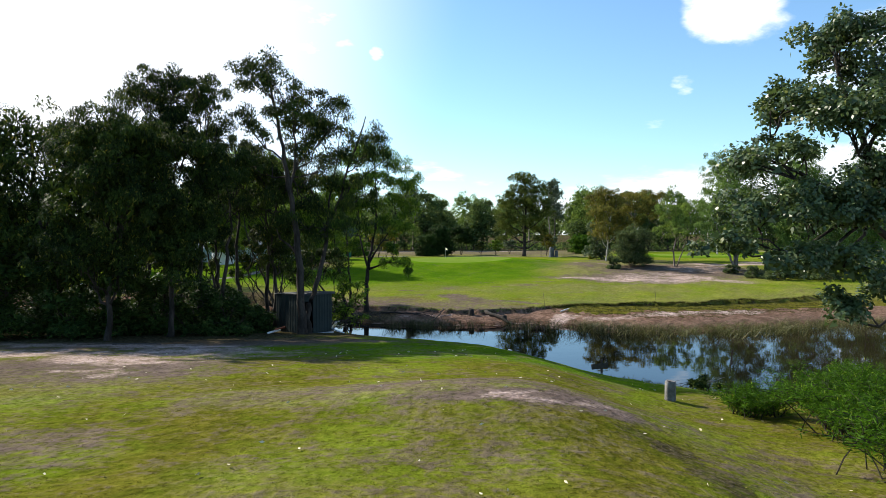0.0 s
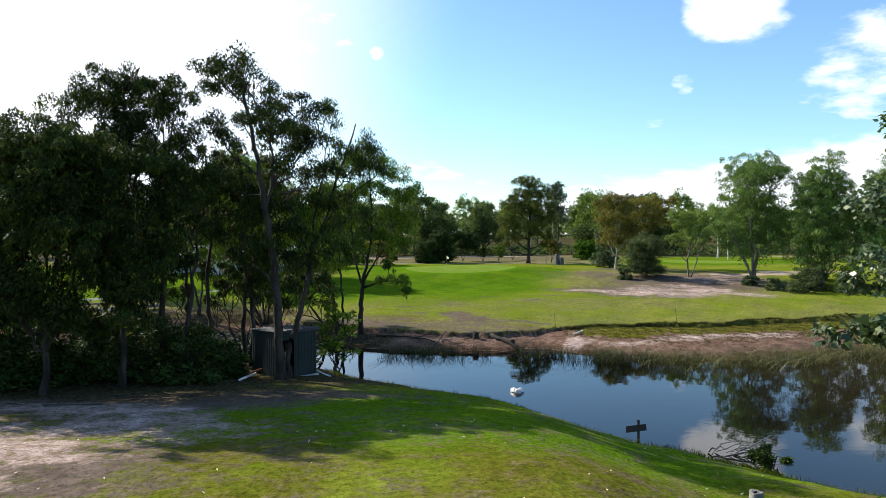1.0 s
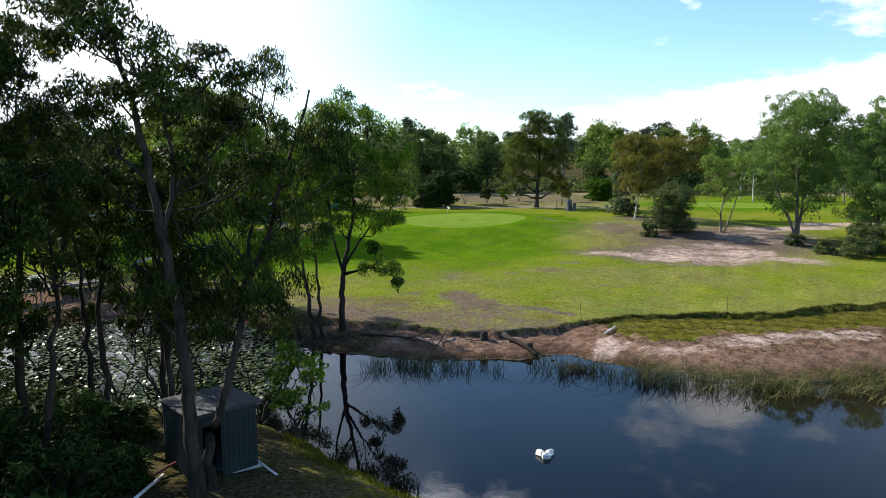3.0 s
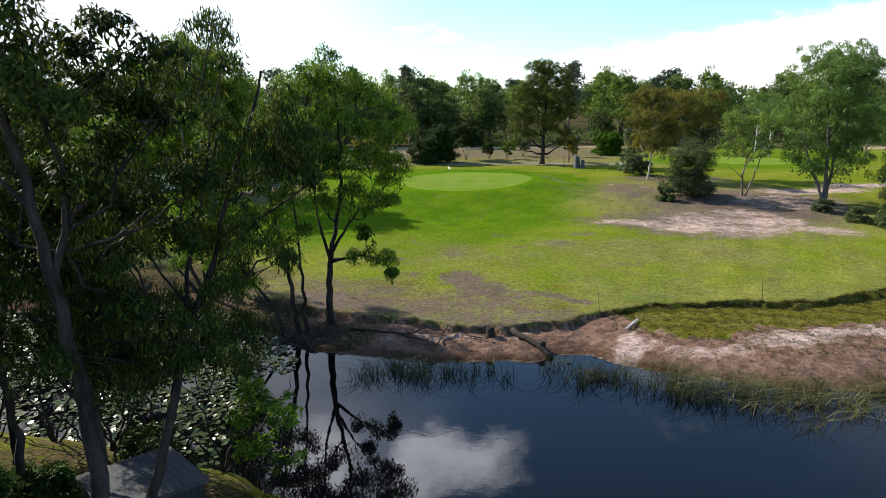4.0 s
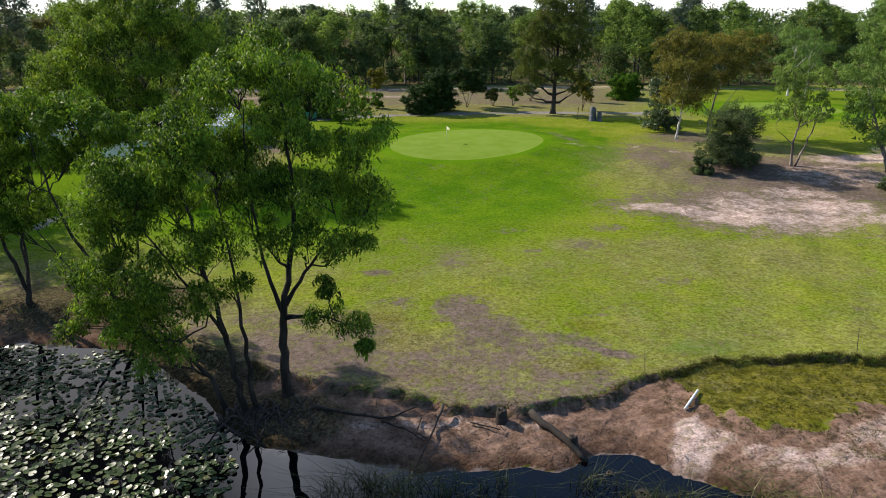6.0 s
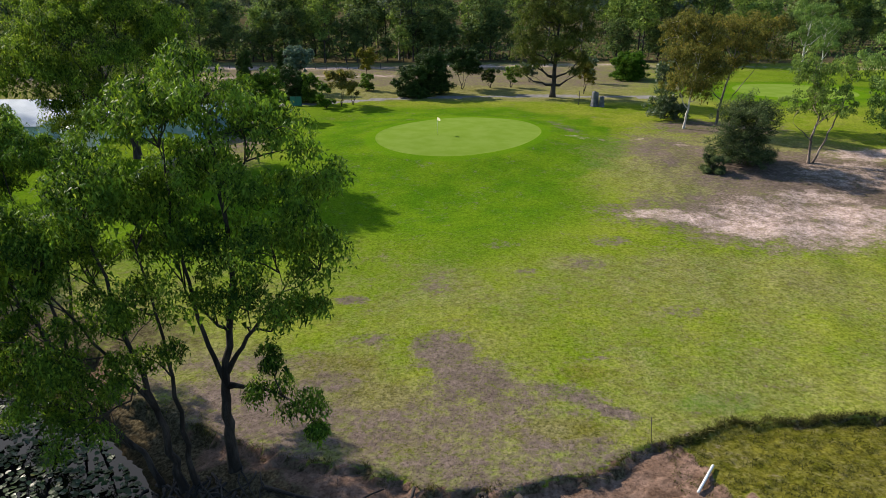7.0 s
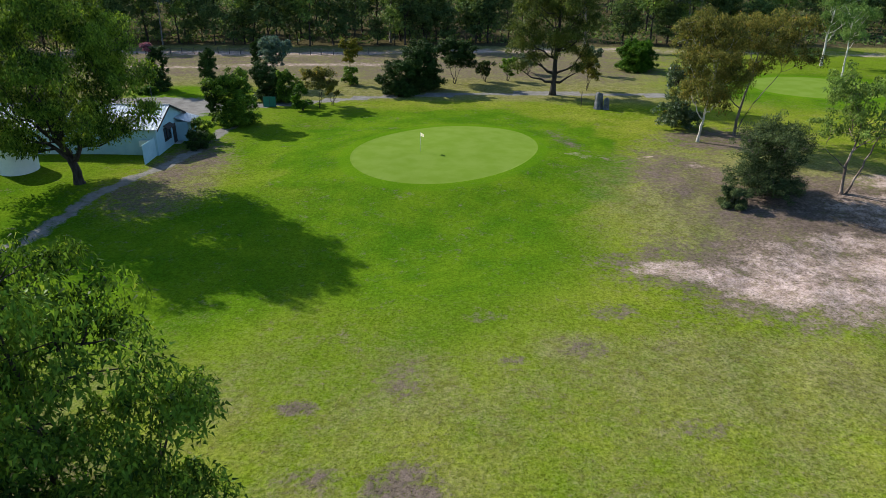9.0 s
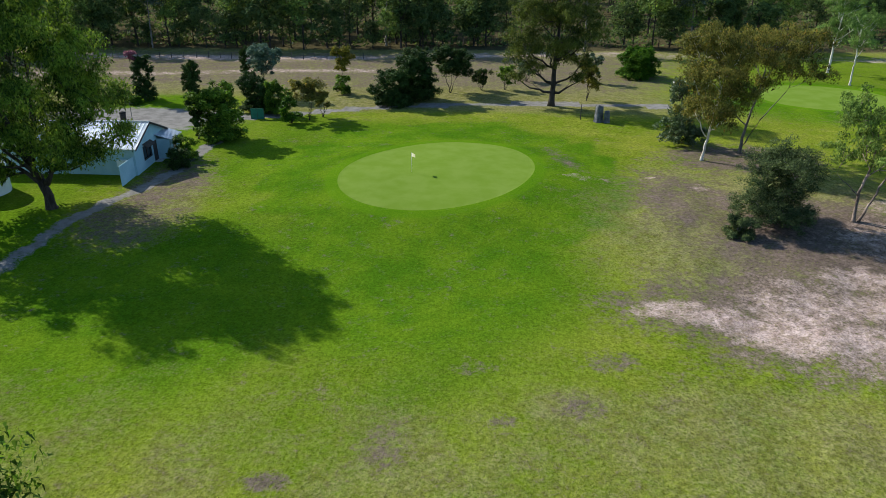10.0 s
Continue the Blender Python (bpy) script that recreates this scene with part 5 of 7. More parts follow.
shrub((-11.2, 155.8), "low green growth under the golden tree", 2.6, 1.5, 73, LEAF_BRIGHT, low=0.4, n=4, density=0.7)
shrub((-13.4, 140.9), "umbrella-shaped small tree on bare stems", 4.9, 2.4, 74, LEAF_BROWN, name="small_tree", low=2.4, n=7)
shrub((-15.2, 139.0), "thin small shrub with bright leaves", 3.0, 1.3, 75, LEAF_VIVID, low=0.6, n=4, density=0.6)
shrub((-11.9, 142.2), "thin nearly bare shrub", 3.2, 1.0, 76, LEAF_BROWN, low=0.8, n=4, density=0.35)
shrub((-18.0, 143.6), "small dense green shrub beside the drive", 4.2, 1.7, 77, LEAF_BRIGHT, low=0.3)
shrub((-20.8, 145.0), "dark dense shrub beside the drive", 4.8, 2.4, 78, LEAF_PINE, low=0.1, n=8)
shrub((-21.8, 153.8), "blue-green open-crowned small tree", 7.0, 3.0, 79, LEAF_BLUE, name="small_tree", low=3.2, n=8, stems=[stem(5.5, (0.2, 0), 0.2, 6)], density=0.8)
shrub((-21.4, 131.2), "big rounded green shrub beside the cypress", 6.0, 2.7, 80, LEAF_BRIGHT, n=9)
shrub((-22.7, 121.8), "clipped dark-green hedge beside the cottage", 1.8, 1.4, 81, LEAF_PINE, name="hedge", n=5, length=0.2, width=0.08, clump=0.4)
shrub((-23.0, 124.4), "clipped green hedge beside the porch", 2.4, 1.4, 82, LEAF_BRIGHT, name="hedge", n=5, length=0.2, width=0.08, clump=0.4)


def cypress(at, h, r, seed, label):
    rng = np.random.default_rng(seed)
    lobes = [(rng.uniform(-0.1, 0.1), rng.uniform(-0.1, 0.1), h * f, r * math.sin(math.pi * min(1, 0.25 + 0.72 * (1 - f))) ** 0.7, h * 0.085) for f in np.linspace(0.06, 0.92, 11)]
    return plant("cypress", (*at, height(*at)), label, "tree", grow(seed, [stem(h * 0.9, (0, 0), 0.03, seed)], lobes, LEAF_PINE, BARK_DARK, trunk_r=0.1, length=0.20, width=0.07, clump=0.30, per=34, droop=-1.6, twigs=0.05, density=1.6))


cypress((-24.0, 131.8), 8.4, 1.0, 83, "dark narrow cypress beside the drive")
cypress((-25.6, 158.0), 6.2, 0.7, 84, "small dark narrow cypress")
# trellis overgrown with a pink-flowering creeper
shrub((-37.8, 151.2), "tall dark column of creeper with pink flowers on top", 6.0, 1.7, 85, LEAF_PINE, name="creeper_column", n=9)
shrub((-38.8, 150.6), "pink-flowering top of the creeper", 6.5, 1.2, 86, LEAF_PINK, name="flowering_creeper", low=5.4, n=2, density=0.35)
shrub((-38.6, 148.8), "low bright-green plants at the creeper's foot", 0.9, 1.3, 87, LEAF_VIVID, n=4)

# white-trunked gums by the far green and single trees to the sides
gum((68.2, 175.2), "white-trunked gum beside the far green", 13.5, 4.2, 4.4, 91, LEAF_LIME, BARK_PALE, trunk_r=0.22, **MID)
gum((66.6, 165.0), "slim white-trunked gum beside the far green", 11.0, 3.2, 4.8, 92, LEAF_LIME, BARK_PALE, trunk_r=0.16, **MID)
gum((82.0, 158.0), "bushy gum beyond the far green", 11.0, 4.4, 2.0, 93, LEAF_LIME, BARK_GREY, **MID)
gum((-47.0, 133.0), "broad green tree behind the cottage", 15.0, 5.5, 3.0, 94, LEAF_GUM, BARK_DARK, n=12, **MID)
gum((-58.0, 122.0), "broad dark tree behind the cottage", 14.0, 5.5, 2.5, 95, LEAF_GUM, BARK_DARK, n=12, **MID)
gum((-43.0, 94.0), "tall green gum beside the path", 15.0, 4.8, 3.0, 96, LEAF_GUM, BARK_DARK, n=11, **MID)
gum((-52.0, 106.0), "tall dark gum beside the path", 15.0, 5.0, 3.0, 97, LEAF_GUM, BARK_DARK, n=11, **MID)

# ---- overhanging tree and ferny shrubs on the near bank ----
over = gum((13.9, 18.9), "gum with round grey-green leaves whose boughs hang over the bank", 13.0, 6, 3, 101, LEAF_GREY, BARK_DARK, name="overhanging_gum",
    stems=[[(0, 0, -0.3), (-0.3, 0, 3), (-1.2, 0.2, 6), (-2.6, 0, 9), (-3.6, 0, 12)], [(-0.3, 0, 3.2), (-3.2, -0.4, 5.4), (-6.4, -1.2, 5.8)], [(-1.2, 0.2, 5.8), (-4.6, 0, 8.2), (-6.2, 0, 8.8)]],
    lobes=[(-3.2, 0.2, 12.4, 1.5, 1.1), (-4.9, 0.4, 10.4, 1.3, 0.8), (-5.6, -0.2, 8.6, 1.3, 0.8), (-3.4, -0.6, 9.6, 1.5, 1.0), (-6.6, -1.4, 6.9, 1.2, 0.7), (-4.8, -0.8, 6.9, 1.3, 0.9), (-3.0, -0.8, 6.9, 1.4, 1.0), (-8.0, -2.0, 5.9, 0.8, 0.5), (-6.2, -2.0, 5.4, 1.0, 0.5), (-4.2, -1.6, 5.2, 1.1, 0.7), (-4.6, -2.2, 3.9, 0.7, 0.6), (-1.6, 0.4, 11.0, 1.7, 1.2), (-1.2, -0.4, 7.8, 1.7, 1.3), (-2.0, -1.4, 4.6, 1.2, 0.9)],
    length=0.135, width=0.085, clump=0.50, per=110, density=1.7, droop=0.5, trunk_r=0.26, slim=False)
over.scale = (0.86, 0.86, 0.86)


def ferny(at, h, r, seed, fronds, label):
    """A shrub of arching fronds, each with many fine leaflets."""
    rng = np.random.default_rng(seed)
    wood, crown = Buf(), Buf()
    for k in range(fronds):
        a, out = rng.uniform(0, 6.28), r * rng.uniform(0.25, 1.0)
        top = h * rng.uniform(0.55, 1.0) * (1.15 - 0.45 * out / r)
        foot = rng.normal(0, 0.30 * r, 2)
        end = np.array((foot[0] + out * math.cos(a), foot[1] + out * math.sin(a), top))
        line = bend((foot[0], foot[1], -0.1), end, 7, 0.18 * h, rng, 0.03)
        tube(wood, line, np.linspace(0.022, 0.006, 7), 3, cap=False)
        u = rng.uniform(0.25, 1.0, 110) * 6
        at_ = np.stack([np.interp(u, np.arange(7), line[:, c]) for c in range(3)], 1) + rng.normal(0, 0.07, (110, 3))
        leaf_quads(crown, rng, at_, 0.15, 0.024, -0.25)
    return plant("ferny_shrub", (*at, height(*at)), label, "shrub", (wood.mesh("stems", BARK_DARK), crown.mesh("fronds", LEAF_VIVID, False)))


ferny((11.3, 17.6), 1.7, 2.3, 111, 200, "big feathery bright-green shrub on the bank")
ferny((9.3, 20.4), 0.9, 1.0, 112, 60, "small feathery shrub on the bank")
ferny((13.2, 21.6), 1.6, 1.6, 113, 90, "feathery bright-green shrub at the water")
ferny((10.2, 13.4), 1.9, 2.3, 114, 150, "feathery bright-green shrub on the bank")
shrub((11.5, 30.2), "small broad-leaved shrub at the water", 1.4, 0.9, 115, LEAF_GUM, n=4, length=0.22, width=0.10, clump=0.32, per=26)
shrub((14.4, 26.6), "small yellow-green shrub at the water", 1.3, 0.9, 116, LEAF_BRIGHT, n=4, length=0.18, width=0.06, clump=0.32, per=40)

# undergrowth in the grove
for k, (x, y, h, r) in enumerate(((-13.6, 41.5, 2.6, 1.9), (-16.5, 39.0, 3.4, 2.5), (-20.0, 36.6, 4.2, 2.8), (-24.0, 35.5, 4.6, 3.0), (-28.5, 37.0, 5.0, 3.2), (-33.5, 38.0, 5.0, 3.2), (-18.5, 42.5, 1.6, 2.0),
                                  (-23.5, 42.0, 2.4, 2.6), (-11.2, 47.8, 1.2, 1.2), (-29.0, 43.0, 5.5, 3.2), (-12.0, 37.6, 2.1, 1.6), (-17.0, 45.5, 1.5, 1.6), (-20.5, 46.5, 1.7, 1.9), (-24.5, 46.5, 2.4, 2.2), (-29.0, 47.5, 3.0, 2.4), (-34.0, 45.0, 5.4, 3.2), (-38.5, 42.0, 5.4, 3.2), (-18.0, 38.0, 3.6, 2.2), (-15.4, 43.2, 1.4, 1.6), (-12.6, 43.8, 1.3, 1.2), (-14.0, 38.2, 2.9, 2.1), (-10.6, 39.2, 1.2, 0.9))):
    shrub((x, y), "dark dense undergrowth beneath the gums", h, r, 150 + k, LEAF_PINE, name="undergrowth_shrub", group="undergrowth in the grove", n=6, length=0.28, width=0.09, clump=0.65, per=36)
shrub((-6.4, 46.2), "thin many-stemmed shrub at the water beside the shed", 4.2, 1.7, 135, LEAF_BRIGHT, low=0.8, n=7, density=0.55, length=0.16, width=0.06, clump=0.4, per=44)

# ---- far woods ----
FAR = dict(length=0.62, width=0.36, clump=1.25, per=15, sides=4, twigs=0.0, droop=0.5, density=1.35, core=0.12)
kinds = []
for k, (h, r, low, leaf, bark) in enumerate(((17, 4.6, 5.0, LEAF_WOODS, BARK_DARK), (20, 4.2, 9.0, LEAF_DUSTY, BARK_GREY), (14, 4.6, 3.0, LEAF_WOODS, BARK_DARK), (16, 4.0, 6, LEAF_RUSSET, BARK_DARK), (18.5, 4.8, 5.0, LEAF_MEADOW, BARK_DARK), (11, 4.2, 1.0, LEAF_WOODS, BARK_DARK))):
    rng = np.random.default_rng(200 + k)
    meshes = grow(200 + k, [stem(h * 0.85, (rng.uniform(-1, 1), rng.uniform(-1, 1)), 0.35, 210 + k, 6)], lobes_for(rng, h, r, low, 8), leaf, bark, trunk_r=0.24, **FAR)
    kinds.append(plant("forest_gum", (-70 + 14 * k, 214 + 3 * k, 3.4), ("green forest gum with ragged crown", "tall grey-trunked forest gum with an airy crown", "dense dark forest gum with low branches", "brownish forest gum with a sparse crown", "bright green forest gum with high crown", "low bushy dark green forest tree")[k], "tree", meshes, "gums of the far woods"))
rng = np.random.default_rng(77)
placed = [(-70 + 14 * k, 214 + 3 * k) for k in range(6)]
tries = 0
while len(placed) < 165 and tries < 9000:
    tries += 1
    deep = rng.random()
    y = 198 + 120 * deep ** 1.7
    x = rng.uniform(-0.62 * y - 10, 0.68 * y + 6)
    front = 198 + 5 * math.sin(x / 17) + (12 if 20 < x < 42 else 0) + (26 if x > 75 else 0)
    if x < -55:
        front -= 0.55 * (-55 - x)
        y -= 0.5 * (-55 - x)
    if y < front or min(math.hypot(x - a, y - b) for a, b in placed) < (4.2 if y < 240 else 5.5):
        continue
    placed.append((x, y))
    k = rng.choice(6, p=(0.24, 0.13, 0.21, 0.09, 0.16, 0.17) if x < 15 else (0.14, 0.16, 0.06, 0.06, 0.50, 0.08))
    size = rng.uniform(0.8, 1.12)
    t = copy_thing(kinds[k], pose(x, y, 3.35, 0, 0, rng.uniform(0, 360)))
    t.scale = (size, size, size)
for x, y, k, size in ((31.0, 197.0, 1, 1.02), (-9.0, 203.0, 1, 0.98), (46.0, 203.0, 4, 0.95)):
    t = copy_thing(kinds[k], pose(x, y, 3.35, 0, 0, 40 * x))
    t.scale = (size, size, size)
for k in range(78):
    x = -118 + 3.05 * k + rng.uniform(-1.8, 1.8)
    if 18 < x < 40 or (x > 70 and k % 2):
        continue
    y = 201 + 5 * math.sin(x / 17) + rng.uniform(-1, 4) - max(0.0, -55 - x) * 0.9 + (24 if x > 70 else 0)
    size = rng.uniform(0.38, 0.85)
    t = copy_thing(kinds[(5, 4, 5, 2, 0)[k % 5]], pose(x, y, 3.3, 0, 0, rng.uniform(0, 360)))
    t.scale = (size * 1.1, size * 1.1, size)
# hazy wooded country beyond
ridge = Buf()
rng = np.random.default_rng(5)
n = 1700
a = rng.uniform(-1.05, 1.05, n)
d = rng.uniform(330, 900, n)
at = np.stack((d * np.sin(a), d * np.cos(a), 3 + rng.uniform(3, 15, n) + 0.012 * (d - 330)), 1)
at = np.repeat(at, 60, 0) + np.clip(rng.normal(0, 1, (n * 60, 3)), -1.7, 1.7) * np.array([3.0, 3.0, 2.2])
leaf_quads(ridge, rng, at, 1.9, 1.3, 0.2, slim=True)
floor = Buf()
fx, fy = rng.uniform(-170, 190, 5200), 202 + 125 * rng.random(5200) ** 1.2
fat = np.repeat(np.stack((fx, fy, np.full(5200, 3.6)), 1), 7, 0) + rng.normal(0, 1, (36400, 3)) * np.array([0.8, 0.8, 0.45])
leaf_quads(floor, rng, fat, 0.9, 0.5, -0.5, slim=True)
tagged(new("forest_undergrowth", floor.mesh("forest_undergrowth", LEAF_WOODS, False)), "dark low scrub on the forest floor", "scrub", kind="stuff")
tagged(new("distant_woods", ridge.mesh("distant_woods", LEAF_WOODS, False)), "distant dark green woods beyond the course", "woods", kind="stuff")

# ---- solid shapes ----
def box(buf, lo, hi):
    (a, b, c), (d, e, f) = lo, hi
    buf.add([(a, b, c), (d, b, c), (d, e, c), (a, e, c), (a, b, f), (d, b, f), (d, e, f), (a, e, f)],
            [(0, 3, 2, 1), (4, 5, 6, 7), (0, 1, 5, 4), (1, 2, 6, 5), (2, 3, 7, 6), (3, 0, 4, 7)])


def box_part(name, lo, hi, material, parent, label="", soft=0.0):
    bm = bmesh.new()
    bmesh.ops.create_cube(bm, size=1.0)
    lo, hi = Vector(lo), Vector(hi)
    for v in bm.verts:
        v.co = Vector([lo[i] + (hi[i] - lo[i]) * (v.co[i] + 0.5) for i in range(3)])
    if soft:
        bmesh.ops.bevel(bm, geom=bm.edges[:], offset=soft, segments=2, affect="EDGES")
    me = bpy.data.meshes.new(name)
    bm.to_mesh(me)
    bm.free()
    me.materials.append(material)
    return part(name, me, parent, label)


def ribbed(buf, p0, along, up, length, tall, pitch=0.19, depth=0.018, out=(0, 0, 1), top=None):
    """A sheet with square ribs, from p0 along and up; top(u) may lower its upper rim."""
    p0, along, up, out = (np.asarray(v, float) for v in (p0, along, up, out))
    u = np.unique(np.clip(np.concatenate([np.array((0, 0.3, 0.4, 0.6, 0.7)) * pitch + k * pitch for k in range(int(length / pitch) + 2)]), 0, length))
    ph = (u / pitch) % 1.0
    w = depth * np.clip(np.minimum((ph - 0.3) / 0.1, (0.7 - ph) / 0.1), 0, 1)
    rows = []
    for side in (0, 1):
        tv = np.zeros_like(u) if side == 0 else np.array([tall if top is None else top(x) for x in u])
        rows.append(p0 + u[:, None] * along + tv[:, None] * up + w[:, None] * out)
    n = len(u)
    i = np.arange(n - 1)
    buf.add(np.concatenate(rows), np.stack((i, i + 1, n + i + 1, n + i), -1))


# ---- pump shed on the near bank ----
shed = thing("pump_shed", (-8.5, 39.8, height(-8.6, 41.4) - 0.02), "small grey-green ribbed steel pump shed under the trees", "shed")
shed.rotation_euler = (0, 0, radians(43))
W, D, H = 2.35, 2.5, 2.45
b = Buf()
ribbed(b, (0, 0, 0), (1, 0, 0), (0, 0, 1), 0.36, H, out=(0, -1, 0))
ribbed(b, (1.02, 0, 0), (1, 0, 0), (0, 0, 1), W - 1.02, H, out=(0, -1, 0))
box(b, (0, 0.004, 0), (0.36, 0.03, H))
box(b, (1.02, 0.004, 0), (W, 0.03, H))
box(b, (0.36, 0.0, 1.95), (1.02, 0.03, H))
part("front_wall", b.mesh("front_wall", SHED_STEEL, False), shed)
for name, x in (("side_wall", 0.0), ("side_wall", W)):
    b = Buf()
    ribbed(b, (x, 0.03, 0), (0, 1, 0), (0, 0, 1), D - 0.03, H, out=(-1 if x == 0 else 1, 0, 0), top=lambda v: H - 0.05 * v)
    ribbed(b, (x + (0.02 if x == 0 else -0.02), 0.03, 0), (0, 1, 0), (0, 0, 1), D - 0.03, H, depth=0.0, out=(1, 0, 0), top=lambda v: H - 0.05 * v)
    part(name, b.mesh(name, SHED_STEEL, False), shed)
b = Buf()
ribbed(b, (0, D, 0), (1, 0, 0), (0, 0, 1), W, H - 0.13, out=(0, 1, 0))
part("back_wall", b.mesh("back_wall", SHED_STEEL, False), shed)
b = Buf()
ribbed(b, (-0.12, -0.15, H + 0.01), (1, 0, 0), (0, 0.9988, -0.05), W + 0.24, D + 0.32, out=(0, 0.05, 0.9988))
ribbed(b, (-0.12, -0.15, H - 0.015), (1, 0, 0), (0, 0.9988, -0.05), W + 0.24, D + 0.32, depth=0.0)
part("roof", b.mesh("roof", SHED_ROOF, False), shed, "flat grey steel roof")
box_part("fascia", (-0.13, -0.17, H - 0.10), (W + 0.13, -0.145, H + 0.02), SHED_ROOF, shed, soft=0.005)
box_part("floor_slab", (-0.1, -0.1, -0.15), (W + 0.1, D + 0.1, 0.04), CONCRETE, shed, soft=0.01)
box_part("pump", (0.5, 0.9, 0.04), (1.2, 1.6, 0.8), DARK, shed, "dark pump inside the doorway", 0.03)


def pipe_run(name, pts, r, material, label, sides=10):
    b = Buf()
    tube(b, pts, r, sides)
    ob = tagged(new(name, b.mesh(name, material)), label, "pipe")
    return ob


def on_ground(x, y, up=0.0):
    return (x, y, height(x, y) + up)


pipe_run("white_pipe", [on_ground(-9.75, 37.8, 0.07), on_ground(-9.7, 38.9, 0.10), on_ground(-9.6, 40.0, 0.16)], 0.058, PIPE_WHITE, "white plastic pipe lying on the ground beside the shed")
pipe_run("red_pipe", [on_ground(-10.0, 39.9, 0.12), on_ground(-9.75, 40.4, 0.22), on_ground(-9.4, 41.0, 0.30)], 0.06, PIPE_RED, "rusty red pipe that runs into the shed")
pipe_run("grey_pipe", [on_ground(-6.75, 41.3, 0.25), on_ground(-6.3, 40.9, 0.10), on_ground(-5.9, 40.5, 0.06)], 0.04, PIPE_WHITE, "short pale pipe leaning at the shed's corner")
pipe_run("drain_pipe", [(11.25, 65.15, height(11.25, 65.15) + 0.10), (12.35, 66.6, height(12.35, 66.6) + 0.12)], 0.055, PIPE_WHITE, "short white drain pipe lying on the far bank", 14)

# ---- things on the near bank ----
cross = thing("signpost", on_ground(7.7, 32.9), "dark wooden post with a crossbar at the water", "post")
box_part("post", (-0.045, -0.045, -0.3), (0.045, 0.045, 1.10), WOOD_DARK, cross, soft=0.008)
bar = box_part("crossbar", (-0.42, -0.075, 0.66), (0.40, -0.047, 0.92), WOOD_DARK, cross, soft=0.006)
bar.rotation_euler = (0, radians(-7), 0)
stump = thing("cut_post", on_ground(7.3, 21.8), "short weathered grey timber post in the grass", "post")
b = Buf()
rng = np.random.default_rng(3)
w_ = np.linspace(0, 2 * math.pi, 14, endpoint=False)
rr = 0.17 + rng.normal(0, 0.012, 14)
rings = [np.stack((rr * k * np.cos(w_), rr * k * np.sin(w_), np.full(14, z) + (rng.normal(0, 0.012, 14) if z > 0.4 else 0)), 1) for z, k in ((-0.2, 1.1), (0.1, 1.02), (0.45, 1.0), (0.60, 0.97), (0.62, 0.85), (0.60, 0.4))]
i = np.arange(14)
b.add(np.concatenate(rings), np.concatenate([np.stack((k * 14 + i, k * 14 + (i + 1) % 14, (k + 1) * 14 + (i + 1) % 14, (k + 1) * 14 + i), -1) for k in range(5)]))
part("timber", b.mesh("timber", WOOD_OLD), stump)
pipe_run("fallen_stick", [on_ground(-15.4, 31.6, 0.04), on_ground(-14.4, 31.4, 0.07), on_ground(-13.2, 31.8, 0.03)], 0.03, WOOD_DARK, "dark fallen stick on the sandy track", 6)["category"] = "stick"
pipe_run("mooring_stake", [(-1.1, 43.0, -0.5), (-1.12, 43.0, 0.75)], 0.04, WOOD_DARK, "thin dark stake standing in the water", 7)["category"] = "stake"

dead = thing("dead_bough", (12.0, 35.6, 0.0), "grey dead bough lying in the water by the bank", "branch")
rng = np.random.default_rng(19)
for k in range(16):
    a, l = rng.uniform(-0.5, 0.7), rng.uniform(0.8, 2.2)
    o = np.array((rng.uniform(-0.5, 1.6), rng.uniform(-0.5, 0.3), 0.05))
    b = Buf()
    tube(b, bend(o, o + np.array((l * math.cos(a), l * math.sin(a), rng.uniform(0.0, 0.7))), 6, 0.12, rng, 0.06), np.linspace(0.05 if k < 3 else 0.025, 0.007, 6), 5)
    part("branch", b.mesh("branch", WOOD_OLD), dead)

# ---- three white drums afloat ----
def drum(x, y, turn, tilt):
    d = thing("plastic_drum", (x, y, 0.09), "white plastic drum afloat on the pond", "drum", "floating drums")
    d.rotation_euler = (radians(tilt), radians(8), radians(turn))
    d.scale = (0.62, 0.62, 0.62)
    box_part("body", (-0.30, -0.20, -0.22), (0.30, 0.20, 0.22), PLASTIC_WHITE, d, soft=0.06)
    box_part("cap", (0.295, -0.06, 0.04), (0.345, 0.06, 0.15), PLASTIC_WHITE, d, soft=0.015)
    box_part("grip", (-0.14, -0.03, 0.215), (0.18, 0.03, 0.275), PLASTIC_WHITE, d, soft=0.012)


drum(4.20, 47.36, 130, 18)
drum(4.64, 47.38, 40, -16)
drum(4.44, 47.04, 5, 6)

# ---- flag on the green ----
flag = thing("golf_flag", on_ground(0.45, 118.6), "thin golf flagstick with a pale flag on the green", "flag")
b = Buf()
tube(b, [(0, 0, -0.1), (0, 0, 1.0), (0, 0, 1.90)], (0.018, 0.016, 0.014), 6)
part("pole", b.mesh("pole", POLE), flag)
b = Buf()
u, v = np.meshgrid(np.linspace(0, 1, 9), np.linspace(0, 1, 5))
wide = 0.42 * u
cl = np.stack((0.015 + wide * 0.75, 0.05 * np.sin(u * 5) + 0.28 * u, 1.88 - 0.36 * v * (1 - 0.25 * u) - 0.24 * u), -1).reshape(-1, 3)
k = np.arange(45).reshape(5, 9)
b.add(cl, np.stack((k[:-1, :-1], k[:-1, 1:], k[1:, 1:], k[1:, :-1]), -1).reshape(-1, 4))
part("cloth", b.mesh("cloth", FLAG_CLOTH), flag)

